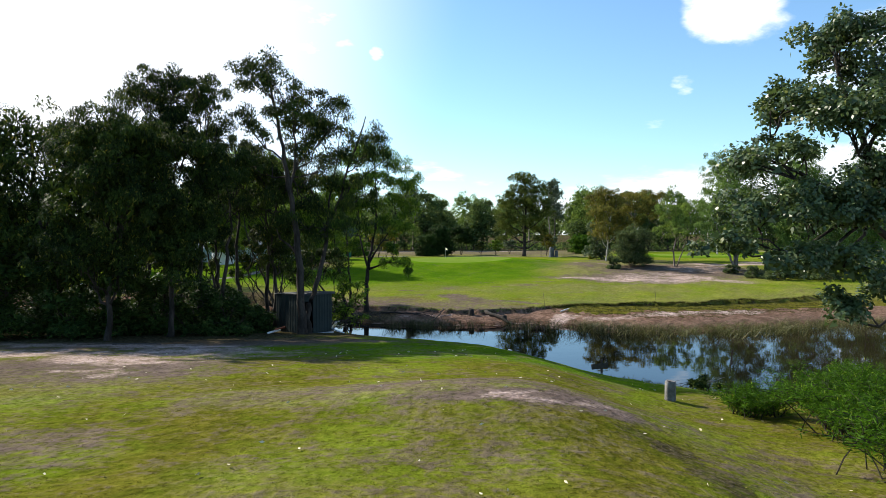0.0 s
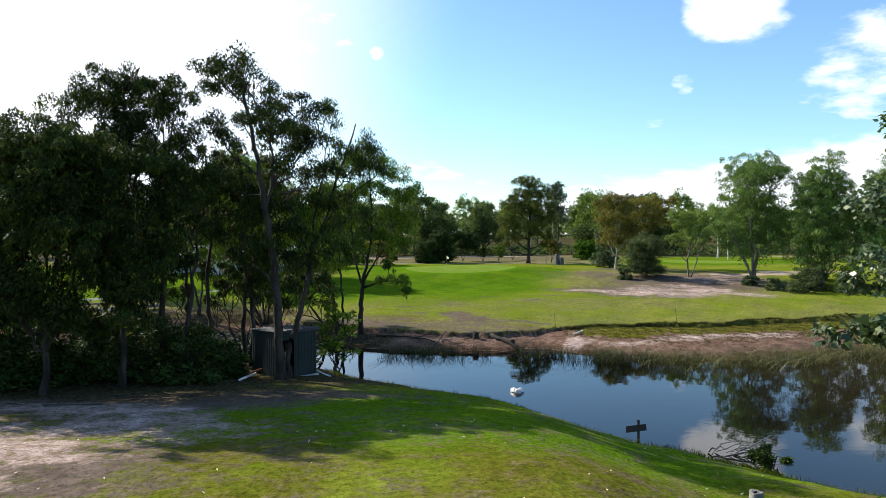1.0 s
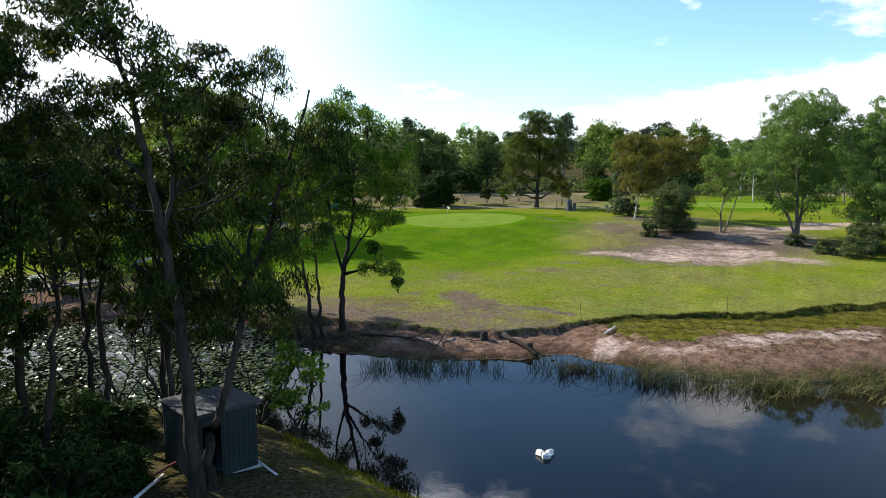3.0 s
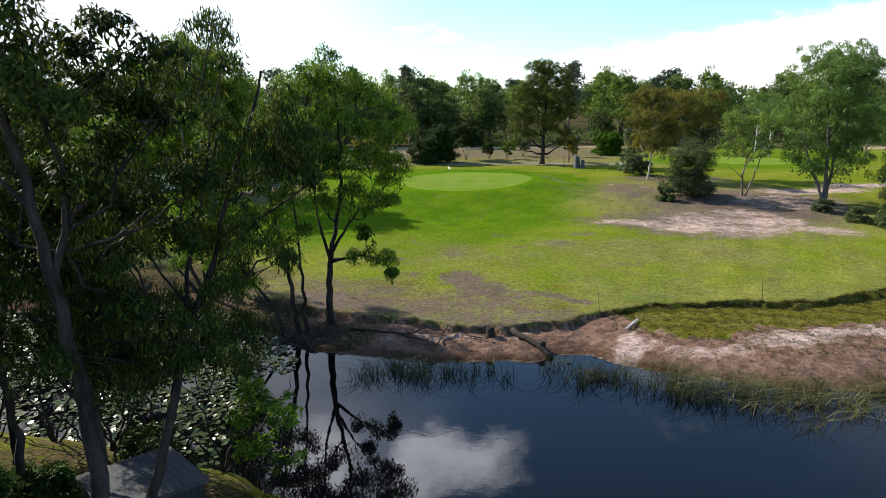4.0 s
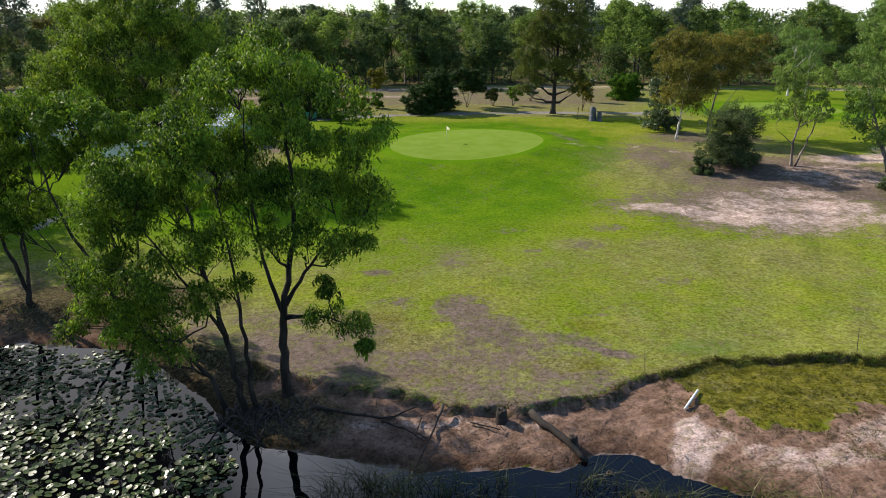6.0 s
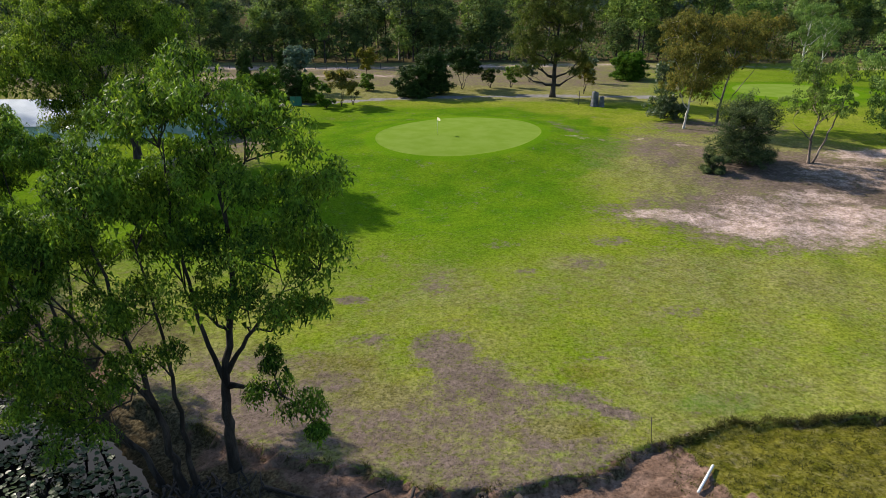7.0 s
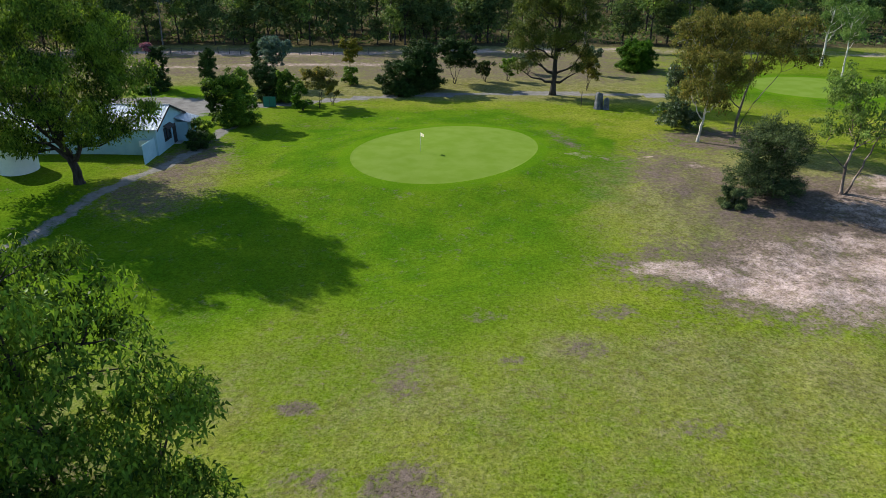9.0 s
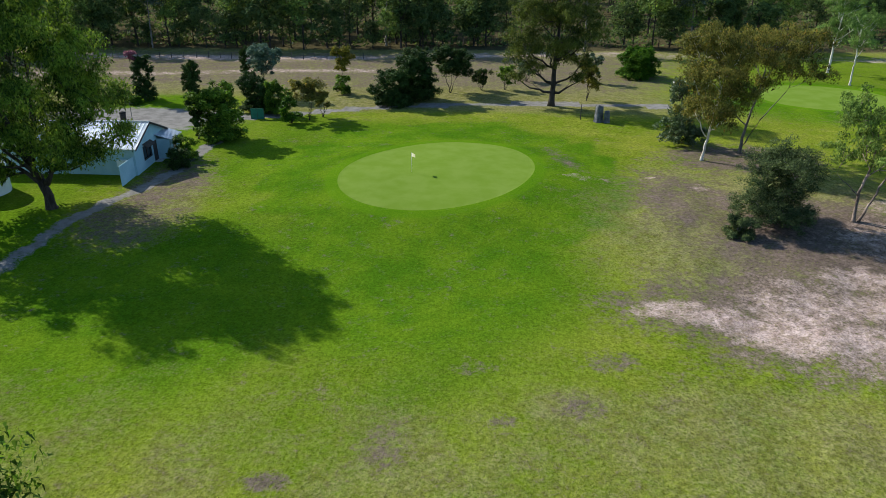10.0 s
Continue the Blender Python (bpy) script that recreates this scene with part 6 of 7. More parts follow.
# ---- footbridge at the end of the cove ----
bridge = thing("footbridge", (-31.0, 80.0, 2.05), "weathered timber footbridge with handrails beyond the lilies", "bridge")
bridge.rotation_euler = (0, 0, math.atan2(-8.4, -8.0))
SPAN = 11.6
for y in (-0.62, 0.54):
    box_part("beam", (0, y, -0.28), (SPAN, y + 0.08, -0.03), WOOD_OLD, bridge, soft=0.01)
    box_part("handrail", (0, y - 0.02, 0.92), (SPAN, y + 0.12, 0.99), TRIM, bridge, "pale painted handrail", 0.012)
    box_part("midrail", (0, y + 0.02, 0.42), (SPAN, y + 0.06, 0.52), WOOD_OLD, bridge, soft=0.006)
    for k in range(7):
        box_part("post", (k * (SPAN - 0.1) / 6, y - 0.01, -1.4), (k * (SPAN - 0.1) / 6 + 0.1, y + 0.09, 0.92), WOOD_OLD, bridge, soft=0.008)
plank = None
for k in range(40):
    if plank is None:
        b = Buf()
        box(b, (0, -0.66, -0.03), (0.27, 0.66, 0.02))
        plank = b.mesh("plank", WOOD_OLD, False)
    part("plank", plank, bridge).location = (0.29 * k, 0, 0.002 * (k % 3))

# ---- weathered stumps behind the green ----
def old_stump(x, y, h, r, seed):
    rng = np.random.default_rng(seed)
    t = thing("tree_stump", on_ground(x, y, -0.1), "tall weathered grey tree stump with a broken top", "stump", "stumps behind the green")
    b = Buf()
    n = 14
    w_ = np.linspace(0, 2 * math.pi, n, endpoint=False)
    fl = 1 + 0.14 * np.sin(3 * w_ + seed) + rng.normal(0, 0.05, n)
    top = rng.uniform(0.82, 1.0, n) * h
    rings = [np.stack((r * k * fl * np.cos(w_), r * k * fl * np.sin(w_), f * top), 1) for f, k in ((0, 1.35), (0.12, 1.08), (0.5, 0.96), (0.85, 0.92), (1.0, 0.86), (0.97, 0.60), (0.80, 0.45))]
    i = np.arange(n)
    b.add(np.concatenate(rings), np.concatenate([np.stack((k * n + i, k * n + (i + 1) % n, (k + 1) * n + (i + 1) % n, (k + 1) * n + i), -1) for k in range(6)]))
    part("bole", b.mesh("bole", STUMP_GREY), t)


old_stump(22.4, 140.6, 2.3, 0.50, 1)
old_stump(23.3, 140.2, 1.6, 0.36, 2)
pipe_run("marker_post", [on_ground(20.4, 141.6, -0.2), on_ground(20.4, 141.6, 2.0)], 0.05, WOOD_DARK, "thin dark marker post behind the green", 6)["category"] = "post"
for x, y in ((10.2, 68.0), (22.0, 70.1)):
    pipe_run("thin_stake", [on_ground(x, y, -0.2), on_ground(x - 0.15, y, 1.3)], 0.018, WOOD_DARK, "thin stake at the edge of the fairway", 5)["category"] = "stake"

# ---- cottage ----
house = thing("cottage", (-25.7, 119.2, 3.3), "pale blue weatherboard cottage with a zinc gable roof", "house")
L, S, E, P = 17.0, 7.3, 2.75, 4.25
b = Buf()
# gable wall towards the green, with its window opening
yw0, yw1, zw0, zw1 = 2.0, 3.7, 0.95, 2.15
for lo, hi in (((-0.15, 0, 0), (0, yw0, E)), ((-0.15, yw1, 0), (0, S, E)), ((-0.15, yw0, 0), (0, yw1, zw0)), ((-0.15, yw0, zw1), (0, yw1, E))):
    box(b, lo, hi)
b.add([(0, 0, E), (0, S, E), (0, S / 2, P), (-0.15, 0, E), (-0.15, S, E), (-0.15, S / 2, P)], [(0, 3, 5, 2), (1, 2, 5, 4)], [(0, 1, 2), (3, 5, 4)])
part("gable_wall", b.mesh("gable_wall", BOARD, False), house)
box_part("front_wall", (-L, 0, 0), (-0.15, 0.15, E), BOARD, house)
box_part("back_wall", (-L, S - 0.15, 0), (-0.15, S, E), BOARD, house)
box_part("end_wall", (-L - 0.15, 0, 0), (-L, S, E), BOARD, house)
for sgn, y0 in ((1, -0.35), (-1, S + 0.35)):
    b = Buf()
    run = S / 2 + 0.35
    rise = (P - E) / (S / 2)
    k = math.hypot(1, rise)
    ribbed(b, (-L - 0.3, y0, E - 0.35 * rise + 0.06), (1, 0, 0), (0, sgn / k, rise / k), L + 0.65, run * k, 0.38, 0.03, (0, -sgn * rise / k, 1 / k))
    ribbed(b, (-L - 0.3, y0, E - 0.35 * rise + 0.02), (1, 0, 0), (0, sgn / k, rise / k), L + 0.65, run * k, 0.38, 0.0)
    part("roof_slope", b.mesh("roof_slope", ROOF_ZINC, False), house)
box_part("ridge_cap", (-L - 0.3, S / 2 - 0.12, P + 0.05), (0.36, S / 2 + 0.12, P + 0.11), ROOF_ZINC, house, soft=0.02)
for sgn in (1, -1):
    b = Buf()
    y0, y1 = (-0.36, S / 2) if sgn == 1 else (S + 0.36, S / 2)
    z0 = E - 0.36 * (P - E) / (S / 2)
    b.add([(0.33, y0, z0 - 0.14), (0.33, y1, P - 0.14), (0.33, y1, P + 0.05), (0.33, y0, z0 + 0.05), (0.37, y0, z0 - 0.14), (0.37, y1, P - 0.14), (0.37, y1, P + 0.05), (0.37, y0, z0 + 0.05)],
          [(0, 1, 2, 3), (4, 7, 6, 5), (0, 4, 5, 1), (3, 2, 6, 7), (0, 3, 7, 4), (1, 5, 6, 2)])
    part("bargeboard", b.mesh("bargeboard", WOOD_DARK, False), house, "dark bargeboard")
win = box_part("window", (-0.10, yw0, zw0), (-0.06, yw1, zw1), GLASS, house, "dark window")
for lo, hi in (((-0.08, yw0 - 0.08, zw0 - 0.08), (0.03, yw0, zw1 + 0.08)), ((-0.08, yw1, zw0 - 0.08), (0.03, yw1 + 0.08, zw1 + 0.08)), ((-0.08, yw0, zw1), (0.03, yw1, zw1 + 0.08)), ((-0.08, yw0, zw0 - 0.08), (0.05, yw1, zw0)), ((-0.07, (yw0 + yw1) / 2 - 0.03, zw0), (0.0, (yw0 + yw1) / 2 + 0.03, zw1))):
    box_part("frame", lo, hi, WOOD_DARK, win)
b = Buf()
b.add([(0.01, yw0 - 0.1, zw1 + 0.35), (0.01, yw1 + 0.1, zw1 + 0.35), (0.55, yw1 + 0.1, zw1 + 0.05), (0.55, yw0 - 0.1, zw1 + 0.05), (0.01, yw0 - 0.1, zw1 + 0.31), (0.01, yw1 + 0.1, zw1 + 0.31), (0.55, yw1 + 0.1, zw1 + 0.01), (0.55, yw0 - 0.1, zw1 + 0.01)], [(0, 3, 2, 1), (4, 5, 6, 7), (3, 7, 6, 2), (0, 4, 7, 3), (1, 2, 6, 5)])
part("awning", b.mesh("awning", WOOD_DARK, False), house, "dark window awning")
# porch with its own roof
porch = new("porch")
porch.parent = house
box_part("porch_wall", (0, 5.2, 0), (1.35, 7.6, 2.15), BOARD, porch)
box_part("porch_window", (1.345, 6.0, 0.95), (1.375, 6.7, 1.85), GLASS, porch, "small dark window")
b = Buf()
ribbed(b, (-0.0, 4.95, 2.62), (0, 1, 0), (0.965, 0, -0.262), 2.9, 1.75, 0.3, 0.03, (0.26, 0, 0.965))
ribbed(b, (-0.0, 4.95, 2.58), (0, 1, 0), (0.965, 0, -0.262), 2.9, 1.75, 0.3, 0.0)
part("porch_roof", b.mesh("porch_roof", ROOF_ZINC, False), porch)
box_part("door", (0.002, 4.25, 0.1), (0.04, 5.1, 2.1), WOOD_DARK, house, "dark door in shade")
box_part("step", (0.0, 4.1, -0.1), (0.7, 5.2, 0.12), CONCRETE, house, soft=0.01)
box_part("stumps_skirt", (-L, 0.03, -0.3), (-0.02, S - 0.03, 0.0), WOOD_DARK, house)
aerial = Buf()
tube(aerial, [(-2.0, 5.2, 3.6), (-2.0, 5.2, 5.9)], 0.03, 5)
tube(aerial, [(-2.3, 5.2, 5.7), (-1.7, 5.2, 5.7)], 0.015, 4)
part("aerial", aerial.mesh("aerial", SHED_ROOF), house, "thin roof aerial")
fence = thing("screen_fence", (-25.95, 116.2, 3.25), "pale blue screen fence beside the cottage", "fence")
for k in range(9):
    box_part("board", (0, 0.33 * k, 0), (0.05, 0.33 * k + 0.32, 1.9), BOARD, fence)
box_part("rail", (-0.06, 0, 1.5), (-0.002, 2.96, 1.6), BOARD, fence)
ac = thing("air_conditioner", (-26.9, 118.7, 4.3), "white air conditioner on the cottage wall", "air conditioner")
box_part("case", (-0.4, 0, 0), (0.4, 0.48, 0.6), TRIM, ac, soft=0.03)

# second building, water tank, parked things by the drive
barn = thing("outbuilding", (-42.0, 115.5, 3.2), "pale blue outbuilding with a low zinc roof", "building")
box_part("front_wall", (-14, 0, 0), (0, 0.2, 2.3), BOARD, barn)
box_part("side_wall", (-0.2, 0.2, 0), (0, 9, 2.3), BOARD, barn)
box_part("back_wall", (-14, 9, 0), (0, 9.2, 3.2), BOARD, barn)
box_part("end_wall", (-14.2, 0, 0), (-14, 9.2, 2.3), BOARD, barn)
b = Buf()
ribbed(b, (-14.5, -0.5, 2.3), (1, 0, 0), (0, 0.993, 0.118), 15.0, 10.4, 0.38, 0.03, (0, -0.118, 0.993))
ribbed(b, (-14.5, -0.5, 2.26), (1, 0, 0), (0, 0.993, 0.118), 15.0, 10.4, 0.38, 0.0)
part("roof", b.mesh("roof", ROOF_ZINC, False), barn, "low zinc roof")
box_part("door", (-2.0, -0.03, 0), (-1.0, 0.002, 2.0), TRIM, barn)
box_part("window", (-0.002, 2.5, 1.0), (0.03, 3.8, 1.9), GLASS, barn, "dark window")
tank = thing("water_tank", (-37.0, 114.4, 3.1), "big pale round water tank beside the cottage", "tank")
b = Buf()
n = 40
w_ = np.linspace(0, 2 * math.pi, n, endpoint=False)
prof = [(1.75, -0.1)] + [(1.75 + (0.03 if k % 2 else 0), 0.15 + 0.3 * k) for k in range(9)] + [(1.72, 2.65), (0.9, 2.85), (0.05, 2.95)]
i = np.arange(n)
b.add(np.concatenate([np.stack((r * np.cos(w_), r * np.sin(w_), np.full(n, z)), 1) for r, z in prof]), np.concatenate([np.stack((k * n + i, k * n + (i + 1) % n, (k + 1) * n + (i + 1) % n, (k + 1) * n + i), -1) for k in range(len(prof) - 1)]))
part("shell", b.mesh("shell", TANK), tank)
b = Buf()
tube(b, [(0, 0, 2.9), (0, 0, 3.05)], 0.3, 16)
part("hatch", b.mesh("hatch", TANK), tank)
boat = thing("upturned_boat", (-40.5, 134.6, 3.4), "long white upturned boat on the grass by the drive", "boat")
b = Buf()
f = np.linspace(-1, 1, 13)
w_ = np.linspace(0, math.pi, 9)
hull = np.stack([np.stack((np.full(9, 2.4 * q), 0.75 * (1 - q * q * 0.85) * np.cos(w_), 0.55 * (1 - 0.5 * q ** 4) * np.sin(w_)), 1) for q in f])
k = np.arange(13 * 9).reshape(13, 9)
b.add(hull.reshape(-1, 3), np.stack((k[:-1, :-1], k[1:, :-1], k[1:, 1:], k[:-1, 1:]), -1).reshape(-1, 4))
part("hull", b.mesh("hull", PLASTIC_WHITE), boat)
bin_ = thing("litter_bin", on_ground(-36.2, 140.2), "dark litter bin beside the drive", "bin")
b = Buf()
tube(b, [(0, 0, 0), (0, 0, 0.9)], (0.33, 0.38), 14)
part("barrel", b.mesh("barrel", WOOD_DARK), bin_)
b = Buf()
tube(b, [(0, 0, 0.9), (0, 0, 0.98), (0, 0, 1.1)], (0.42, 0.40, 0.1), 14)
part("lid", b.mesh("lid", DARK), bin_)
screen = thing("green_screen", on_ground(-20.6, 141.0), "small green shade-cloth screen among the shrubs", "screen")
SHADE = plain("green_shade_cloth", (0.02, 0.13, 0.09), (0.035, 0.18, 0.12), 0.85)
for k in range(2):
    box_part("panel", (0.82 * k, 0, 0), (0.82 * k + 0.78, 0.03, 1.3), SHADE, screen)
for k in range(3):
    box_part("post", (0.82 * k - 0.04, -0.01, 0), (0.82 * k, 0.04, 1.4), WOOD_DARK, screen)

fence = thing("wire_fence", (-58.0, 186.0, 3.3), "old post-and-wire fence along the edge of the woods", "fence")
for k in range(22):
    b = Buf()
    tube(b, [(2.2 * k, 0.4 * math.sin(k), -0.3), (2.2 * k + 0.03, 0.4 * math.sin(k), 1.25)], (0.07, 0.06), 6)
    part("post", b.mesh("post", WOOD_DARK), fence)
for z in (0.35, 0.75, 1.15):
    b = Buf()
    tube(b, [(2.2 * k, 0.4 * math.sin(k), z) for k in range(22)], 0.012, 4)
    part("wire", b.mesh("wire", SHED_ROOF), fence)

# ---- the eroded bank: roots, log, fallen branches, stumps ----
rng = np.random.default_rng(41)
for k in range(46):
    x0, y0 = rng.uniform(-10.8, -6.2), rng.uniform(65.2, 66.8)
    x1, y1 = x0 + rng.uniform(-1.5, 3.0), rng.uniform(63.2, 64.8)
    n = 8
    f = np.linspace(0, 1, n)
    px, py = x0 + (x1 - x0) * f + np.cumsum(rng.normal(0, 0.12, n)), y0 + (y1 - y0) * f + np.cumsum(rng.normal(0, 0.08, n))
    pz = np.array([height(a, c) for a, c in zip(px, py)]) + rng.uniform(-0.03, 0.09, n)
    b = Buf()
    tube(b, np.stack((px, py, np.maximum(pz, 0.02)), 1), np.linspace(rng.uniform(0.025, 0.085), 0.012, n), 6)
    tagged(new("exposed_root", b.mesh("exposed_root", ROOT)), "dark gum root exposed on the eroded bank", "root", "exposed roots")
for pts, r in ((((-6.0, 65.6), (-4.2, 64.9), (-2.6, 64.6), (-1.2, 65.2)), 0.09), (((-2.8, 64.5), (-1.6, 63.8), (-0.8, 63.2)), 0.06), (((0.1, 65.2), (-0.5, 63.4), (-1.2, 61.4)), 0.07), (((-1.0, 64.6), (-1.1, 63.7), (-0.6, 63.2)), 0.04), (((1.2, 64.3), (2.4, 63.8), (2.9, 63.9)), 0.04)):
    b = Buf()
    p = np.array([on_ground(x, y, 0.10 + 0.06 * (i % 2)) for i, (x, y) in enumerate(pts)])
    p[:, 2] = np.maximum(p[:, 2], 0.03)
    u = np.linspace(0, len(p) - 1, 9)
    q = np.stack([np.interp(u, np.arange(len(p)), p[:, c]) for c in range(3)], 1) + rng.normal(0, 0.04, (9, 3))
    tube(b, q, np.linspace(r, r * 0.35, 9), 6)
    for t in range(3):
        o = q[2 + 2 * t]
        tube(b, bend(o, o + np.array((rng.uniform(-0.6, 0.6), rng.uniform(-0.5, 0.5), rng.uniform(0.0, 0.25))), 4, 0.05, rng), (r * 0.45, r * 0.3, r * 0.2, 0.008), 4)
    tagged(new("fallen_branch", b.mesh("fallen_branch", ROOT)), "dark dead branch lying on the bare bank", "branch", "fallen branches")
b = Buf()
f = np.linspace(0, 1, 9)
tube(b, np.stack((4.0 + 2.2 * f, 64.9 - 2.6 * f, np.interp(f, (0, 0.5, 1), (height(4.0, 64.9) + 0.15, 0.60, 0.08))), 1) + rng.normal(0, 0.03, (9, 3)), 0.19 - 0.06 * f, 9)
tagged(new("fallen_log", b.mesh("fallen_log", ROOT)), "dark weathered log sliding into the pond", "log")
for x, y, h, r in ((2.7, 64.6, 0.75, 0.28), (5.7, 63.2, 0.5, 0.22), (8.0, 60.2, 0.35, 0.35), (7.0, 61.6, 0.3, 0.18)):
    b = Buf()
    z = max(height(x, y), -0.2)
    w_ = np.linspace(0, 2 * math.pi, 11, endpoint=False)
    fl = r * (1 + rng.normal(0, 0.12, 11))
    top = h * rng.uniform(0.7, 1.0, 11)
    rings = [np.stack((x + fl * k * np.cos(w_), y + fl * k * np.sin(w_), z - 0.1 + g_ * (top + 0.1)), 1) for g_, k in ((0, 1.4), (0.3, 1.05), (0.8, 0.95), (1.0, 0.8), (0.92, 0.3))]
    i = np.arange(11)
    b.add(np.concatenate(rings), np.concatenate([np.stack((k * 11 + i, k * 11 + (i + 1) % 11, (k + 1) * 11 + (i + 1) % 11, (k + 1) * 11 + i), -1) for k in range(4)]))
    tagged(new("old_stump", b.mesh("old_stump", ROOT)), "low dark rotten stump on the eroded bank", "stump", "rotten stumps")


snag = thing("sunken_snag", (8.3, 59.4, -0.1), "dark tangle of roots and sticks in the shallows", "snag")
for k in range(34):
    a, l = rng.uniform(0, 6.28), rng.uniform(0.5, 1.3)
    o = np.array((rng.normal(0, 0.22), rng.normal(0, 0.22), 0.0))
    b = Buf()
    tube(b, bend(o, o + np.array((l * math.cos(a), 0.7 * l * math.sin(a), rng.uniform(0.1, 0.5))), 6, 0.18, rng, 0.05), np.linspace(rng.uniform(0.02, 0.05), 0.008, 6), 5)
    part("root" if k < 10 else "stick", b.mesh("stick", ROOT), snag)
debris = Buf()
for k in range(190):
    x = rng.uniform(-9, 26)
    y = np.interp(x, (-9, 0, 9, 14, 20, 26), (63.4, 62.0, 62.4, 59.6, 58.2, 59.0)) + abs(rng.normal(0, 1.4))
    if land(np.array([x]), np.array([y]))[2][0] > -0.1:
        continue
    z = max(height(x, y), 0.0) + 0.02
    a, l = rng.uniform(0, 6.28), rng.uniform(0.08, 0.4)
    tube(debris, [(x, y, z), (x + l * math.cos(a), y + l * math.sin(a), z + rng.uniform(0, 0.06))], rng.uniform(0.006, 0.014), 4)
tagged(new("bank_debris", debris.mesh("bank_debris", ROOT)), "twigs and bark scattered on the bare bank", "debris", kind="stuff")


# ---- grasses, reeds, lilies ----
def blades(buf, rng, at, tall, wide, lean, curl=0.3):
    """Thin bent blades, each two quads and a tip."""
    n = len(at)
    a = rng.uniform(0, 2 * math.pi, n)
    side = np.stack((np.cos(a), np.sin(a), np.zeros(n)), 1) * wide * 0.5
    tilt = rng.normal(0, 1, (n, 2)) * np.asarray(lean)
    h = (tall * rng.uniform(0.5, 1.25, n))[:, None]
    d1 = np.concatenate((tilt * 0.45, np.ones((n, 1))), 1) * h * 0.55
    d2 = np.concatenate((tilt * (1 + curl), np.full((n, 1), 0.95)), 1) * h
    v = np.stack((at - side, at + side, at + d1 + side * 0.8, at + d1 - side * 0.8, at + d2), 1).reshape(-1, 3)
    k = np.arange(n)[:, None] * 5
    buf.add(v, k + np.array((0, 1, 2, 3)), k + np.array((3, 2, 4)))


def heights(x, y):
    return land(x, y)[0]


def sow(name, label, material, rng, x, y, tall, wide, lean, z=None, category="grass"):
    b = Buf()
    z = heights(x, y) - 0.02 if z is None else np.full(len(x), z)
    blades(b, rng, np.stack((x, y, z), 1), tall, wide, lean)
    return tagged(new(name, b.mesh(name, material, False)), label, category, kind="stuff")


rng = np.random.default_rng(8)
# rushes that stand in the shallows
cx, cy = np.concatenate((rng.uniform(-5.2, 3.4, 70), rng.uniform(5.5, 15.5, 80))), np.zeros(150)
cy[:70] = 61.0 - rng.uniform(0.0, 2.6, 70) * (0.4 + 0.6 * rng.random(70))
cy[70:] = np.interp(cx[70:], (5, 9, 12, 15.5), (61.4, 60.2, 58.8, 57.6)) - rng.uniform(0, 3.2, 80) ** 1.2 * 0.7
x = np.repeat(cx, 9) + rng.normal(0, 0.16, 1350)
y = np.repeat(cy, 9) + rng.normal(0, 0.16, 1350)
sow("rushes", "dark thin rushes in the shallows", RUSH, rng, x, y, 1.05, 0.030, (1.1, 0.6), -0.05, "rushes")
x = np.repeat(rng.uniform(11.5, 42, 420), 9) + rng.normal(0, 0.2, 3780)
y = np.interp(x, (12, 15, 18, 23, 29, 36, 42), (60.0, 58.9, 57.4, 57.5, 59.6, 62.0, 61.8)) - np.repeat(rng.normal(0.9, 1.5, 420), 9) + rng.normal(0, 0.2, 3780)
sow("reeds", "straw-coloured reeds along the far shore", REED, rng, x, y, 0.85, 0.034, (1.6, 0.9), 0.0, "reeds")
# rough grass on the shelf, the lip and the near bank
x = rng.uniform(10.5, 40, 60000)
y = rng.uniform(58, 73, 60000)
_, sd_, ed_, _ = land(x, y)
keep = (sd_ > 3.4 + 0.8 * waves(x, y, 51, 3)) & (ed_ < -0.2) & (waves(x, y, 56, 1.6) + 0.7 * waves(x, y, 57, 0.5) > 0.0)
sow("shelf_grass", "rough olive grass on the bank's shelf", OLIVE, rng, x[keep], y[keep], 0.12, 0.030, (0.9, 0.9))
cx = rng.uniform(-10, 42, 620)
cx = cx[rng.random(620) < np.where(cx > 11, 0.9, 0.18)]
n = 26
size = np.repeat(rng.uniform(0.06, 0.24, len(cx)), n)
x = np.repeat(cx, n) + rng.normal(0, 1, len(cx) * n) * size * 1.3
y = np.interp(x, EDGE_X, EDGE_Y)
for _ in range(4):
    y = y - 0.9 * land(x, y)[2]
y = y + np.repeat(rng.uniform(-0.12, 0.16, len(cx)), n) + rng.normal(0, 0.5, len(x)) * size
sow("lip_grass", "tufted grass hanging over the eroded lip", OLIVE, rng, x, y, 0.20, 0.022, (0.9, 0.9))
x = rng.uniform(-7, 14, 60000)
y = rng.uniform(24, 47, 60000)
_, sd_, _, sh = land(x, y)
keep = (sd_ > 0.05) & (sd_ < 2.2) & (sh < 0.5)
sow("bank_grass", "longer green grass along the near bank", TUFT, rng, x[keep], y[keep], 0.22, 0.022, (0.35, 0.35))
cx, cy = rng.uniform(-13, 13, 6000), 8.5 + 18 * rng.random(6000) ** 1.5
x = np.repeat(cx, 6) + rng.normal(0, 0.05, 36000)
y = np.repeat(cy, 6) + rng.normal(0, 0.05, 36000)
_, sd_, _, _ = land(x, y)
keep = (sd_ > 1.0) & (np.abs(x) < 0.72 * y) & ~((np.hypot((x - 2.6) / 1.5, (y - 15.0) / 0.5) < 1))
sow("lawn_grass", "short clumped grass on the tee", LAWN, rng, x[keep], y[keep], 0.036, 0.018, (0.7, 0.7))

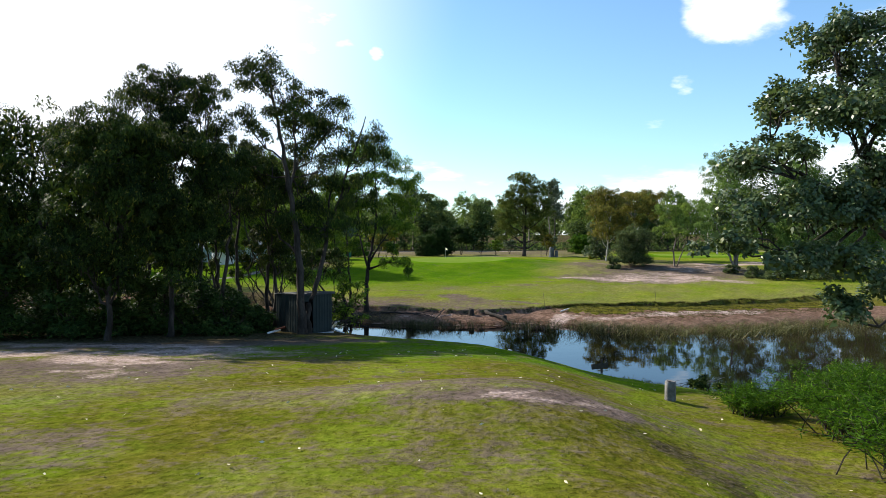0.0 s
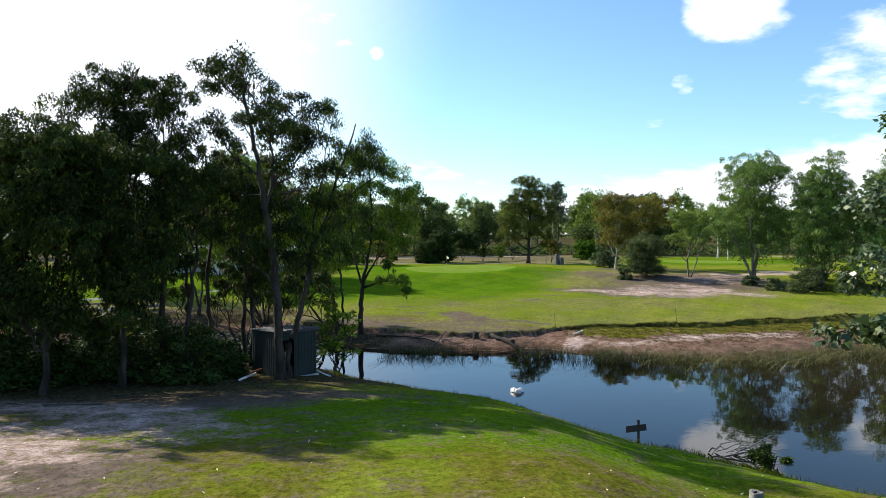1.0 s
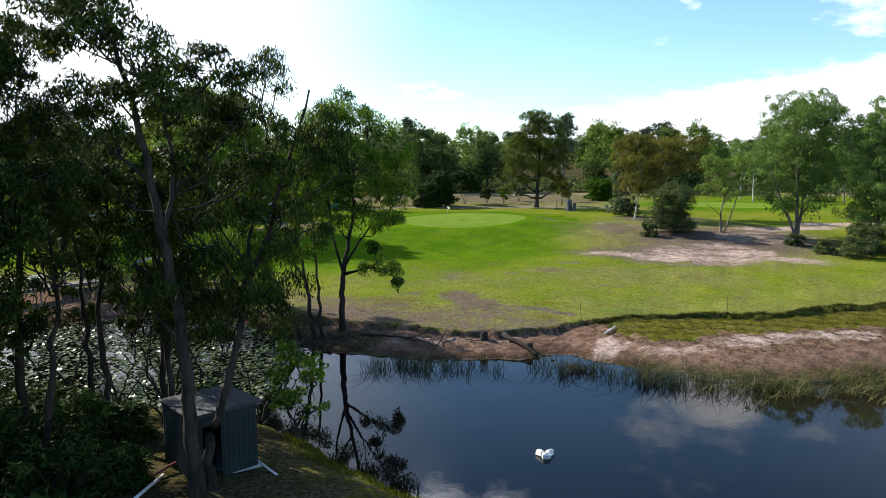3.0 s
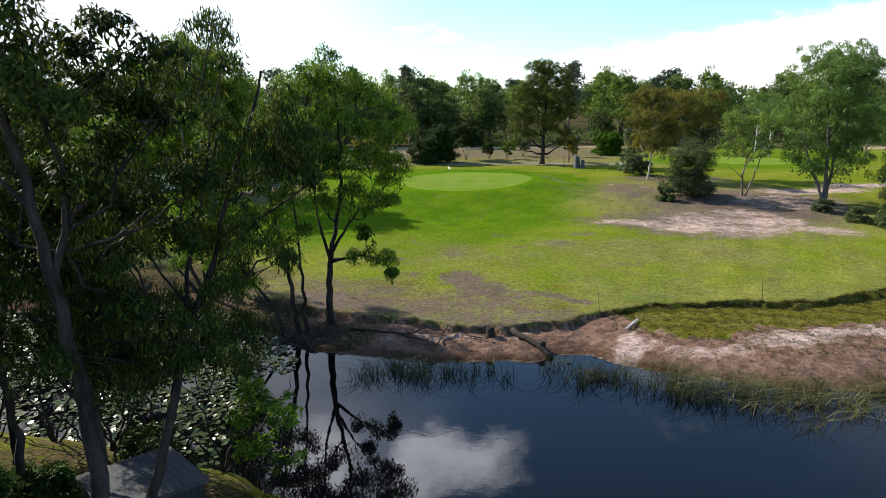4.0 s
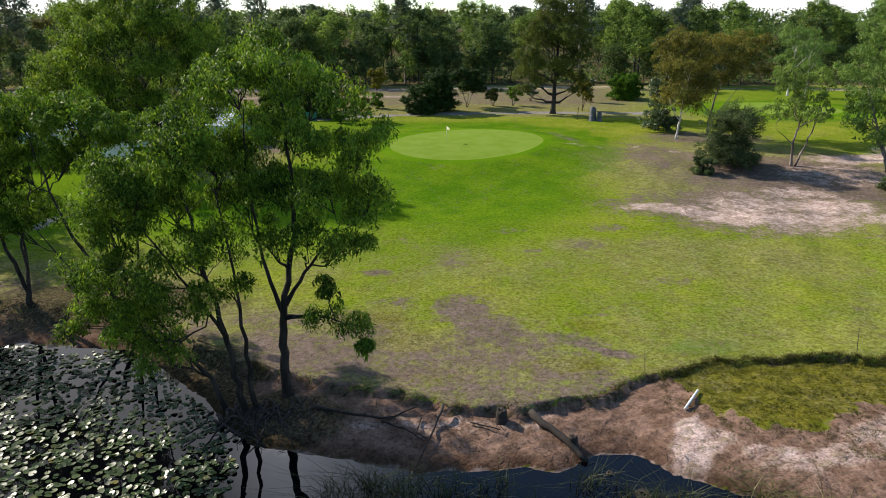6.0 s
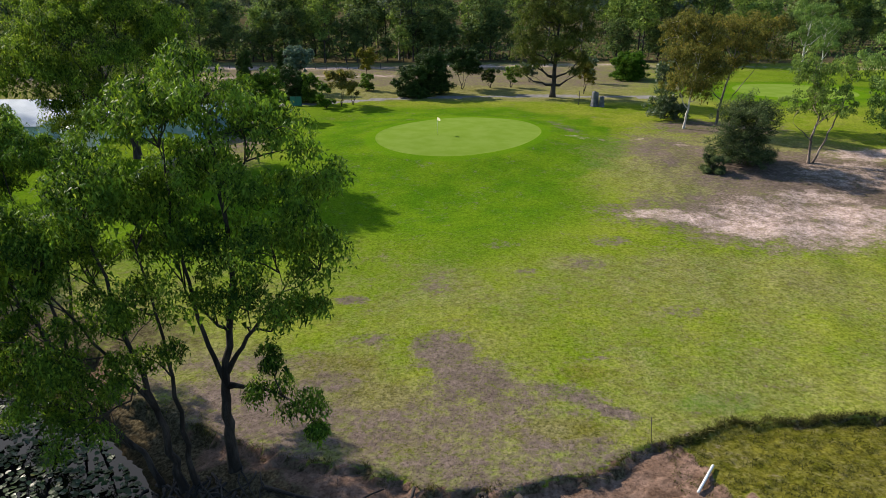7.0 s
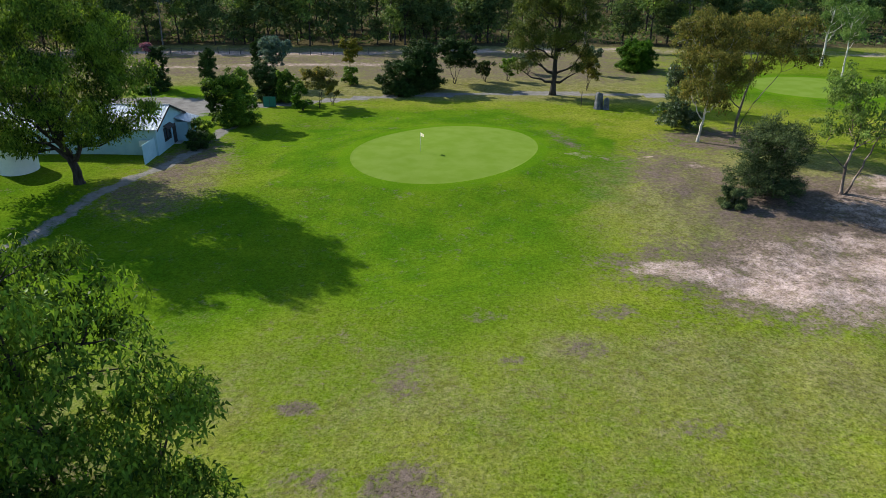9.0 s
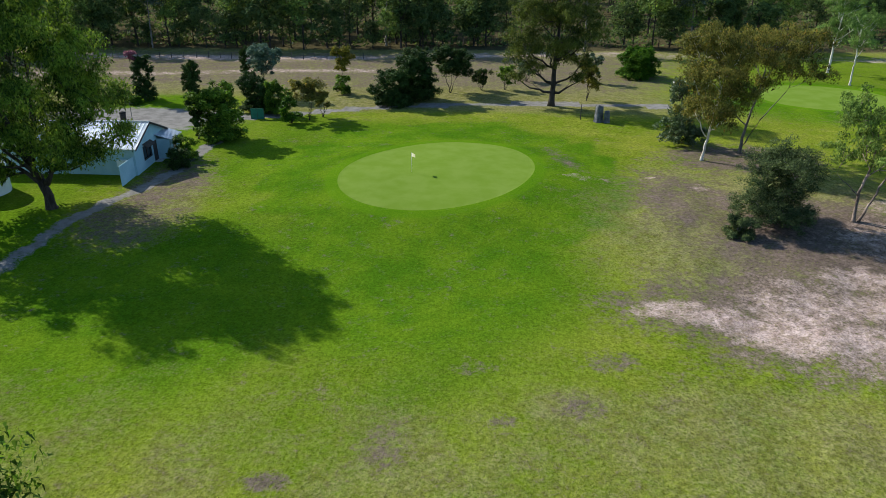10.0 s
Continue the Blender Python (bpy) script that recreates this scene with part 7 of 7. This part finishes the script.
# coarse turf between the pond and the green
cx, cy = rng.uniform(-14, 36, 5200), 65 + 52 * rng.random(5200) ** 1.25
x = np.repeat(cx, 7) + rng.normal(0, 0.16, 36400)
y = np.repeat(cy, 7) + rng.normal(0, 0.16, 36400)
_, sd_, ed_, _ = land(x, y)
keep = (ed_ > 0.15) & (np.hypot((x - 3.0 - 0.20 * (y - 119.6)) / 9.1, (y - 119.6) / 9.7) > 1.15)
sow("fairway_turf", "coarse short turf of the fairway", TURF, rng, x[keep], y[keep], 0.045, 0.045, (0.9, 0.9))

# fallen leaves scattered on the near lawn
n = 190
x, y = rng.uniform(-13, 10, n), 9 + 20 * rng.random(n)
b = Buf()
leaf_quads(b, rng, np.stack((x, y, heights(x, y) + 0.05), 1), 0.11, 0.045, -0.1, 3.0)
STRAW = plain("dry_leaf", (0.42, 0.36, 0.22), (0.62, 0.55, 0.38), 0.8)
tagged(new("fallen_leaves", b.mesh("fallen_leaves", STRAW, False)), "pale dry leaves scattered over the lawn", "leaves", kind="stuff")

# water lilies in the cove
lilies = thing("water_lilies", (0, 0, 0), "glossy green water lily pads covering the cove", "water lilies")
pads = []
for k in range(4):
    b = Buf()
    n = 10
    a = np.linspace(0.25, 2 * math.pi - 0.25, n)
    r = 0.135 * (1 + np.random.default_rng(k).normal(0, 0.05, n))
    v = np.concatenate(([(0, 0, 0)], np.stack((r * np.cos(a), r * np.sin(a), 0.012 + 0.03 * np.sin(a * (k + 1))), 1)))
    b.add(v, None, [(0, i, i + 1) for i in range(1, n)])
    pads.append(b.mesh("lily_pad", PAD))
x, y = rng.uniform(-33, -7.4, 13000), rng.uniform(49, 74, 13000)
sd_ = land(x, y)[1]
limit = np.interp(y, (49, 54, 58, 62, 66), (-9.5, -10.2, -9.3, -8.6, -9.8))
keep = (sd_ < -0.25) & (x < limit + 0.5 * waves(x, y, 61, 3)) & (waves(x, y, 62, 6) > -0.75)
x, y = x[keep], y[keep]
near = (x > -13.5) & (y > 56)
pick = np.flatnonzero(near)[:290]
for i in pick:
    o = part("lily_pad", pads[rng.integers(4)], lilies)
    o.location = (x[i], y[i], 0.012 + 0.02 * rng.random())
    o.rotation_euler = (rng.normal(0, 0.20), rng.normal(0, 0.20), rng.uniform(0, 6.28))
    q = rng.uniform(0.7, 1.25)
    o.scale = (q, q, q)
rest = np.setdiff1d(np.arange(len(x)), pick)[:5200]
b = Buf()
a = np.linspace(0.25, 2 * math.pi - 0.25, 8)
for i in rest:
    q = 0.135 * rng.uniform(0.7, 1.25)
    t = a + rng.uniform(0, 6.28)
    tx, ty = rng.normal(0, 0.20, 2)
    px, py = q * np.cos(t), q * np.sin(t)
    v = np.stack((x[i] + px, y[i] + py, 0.02 + 0.02 * rng.random() + tx * px + ty * py), 1)
    b.add(np.concatenate(([(x[i], y[i], 0.02)], v)), None, [(0, j, j + 1) for j in range(1, 8)])
tagged(part("pad_mat", b.mesh("pad_mat", PAD), lilies), kind="stuff")
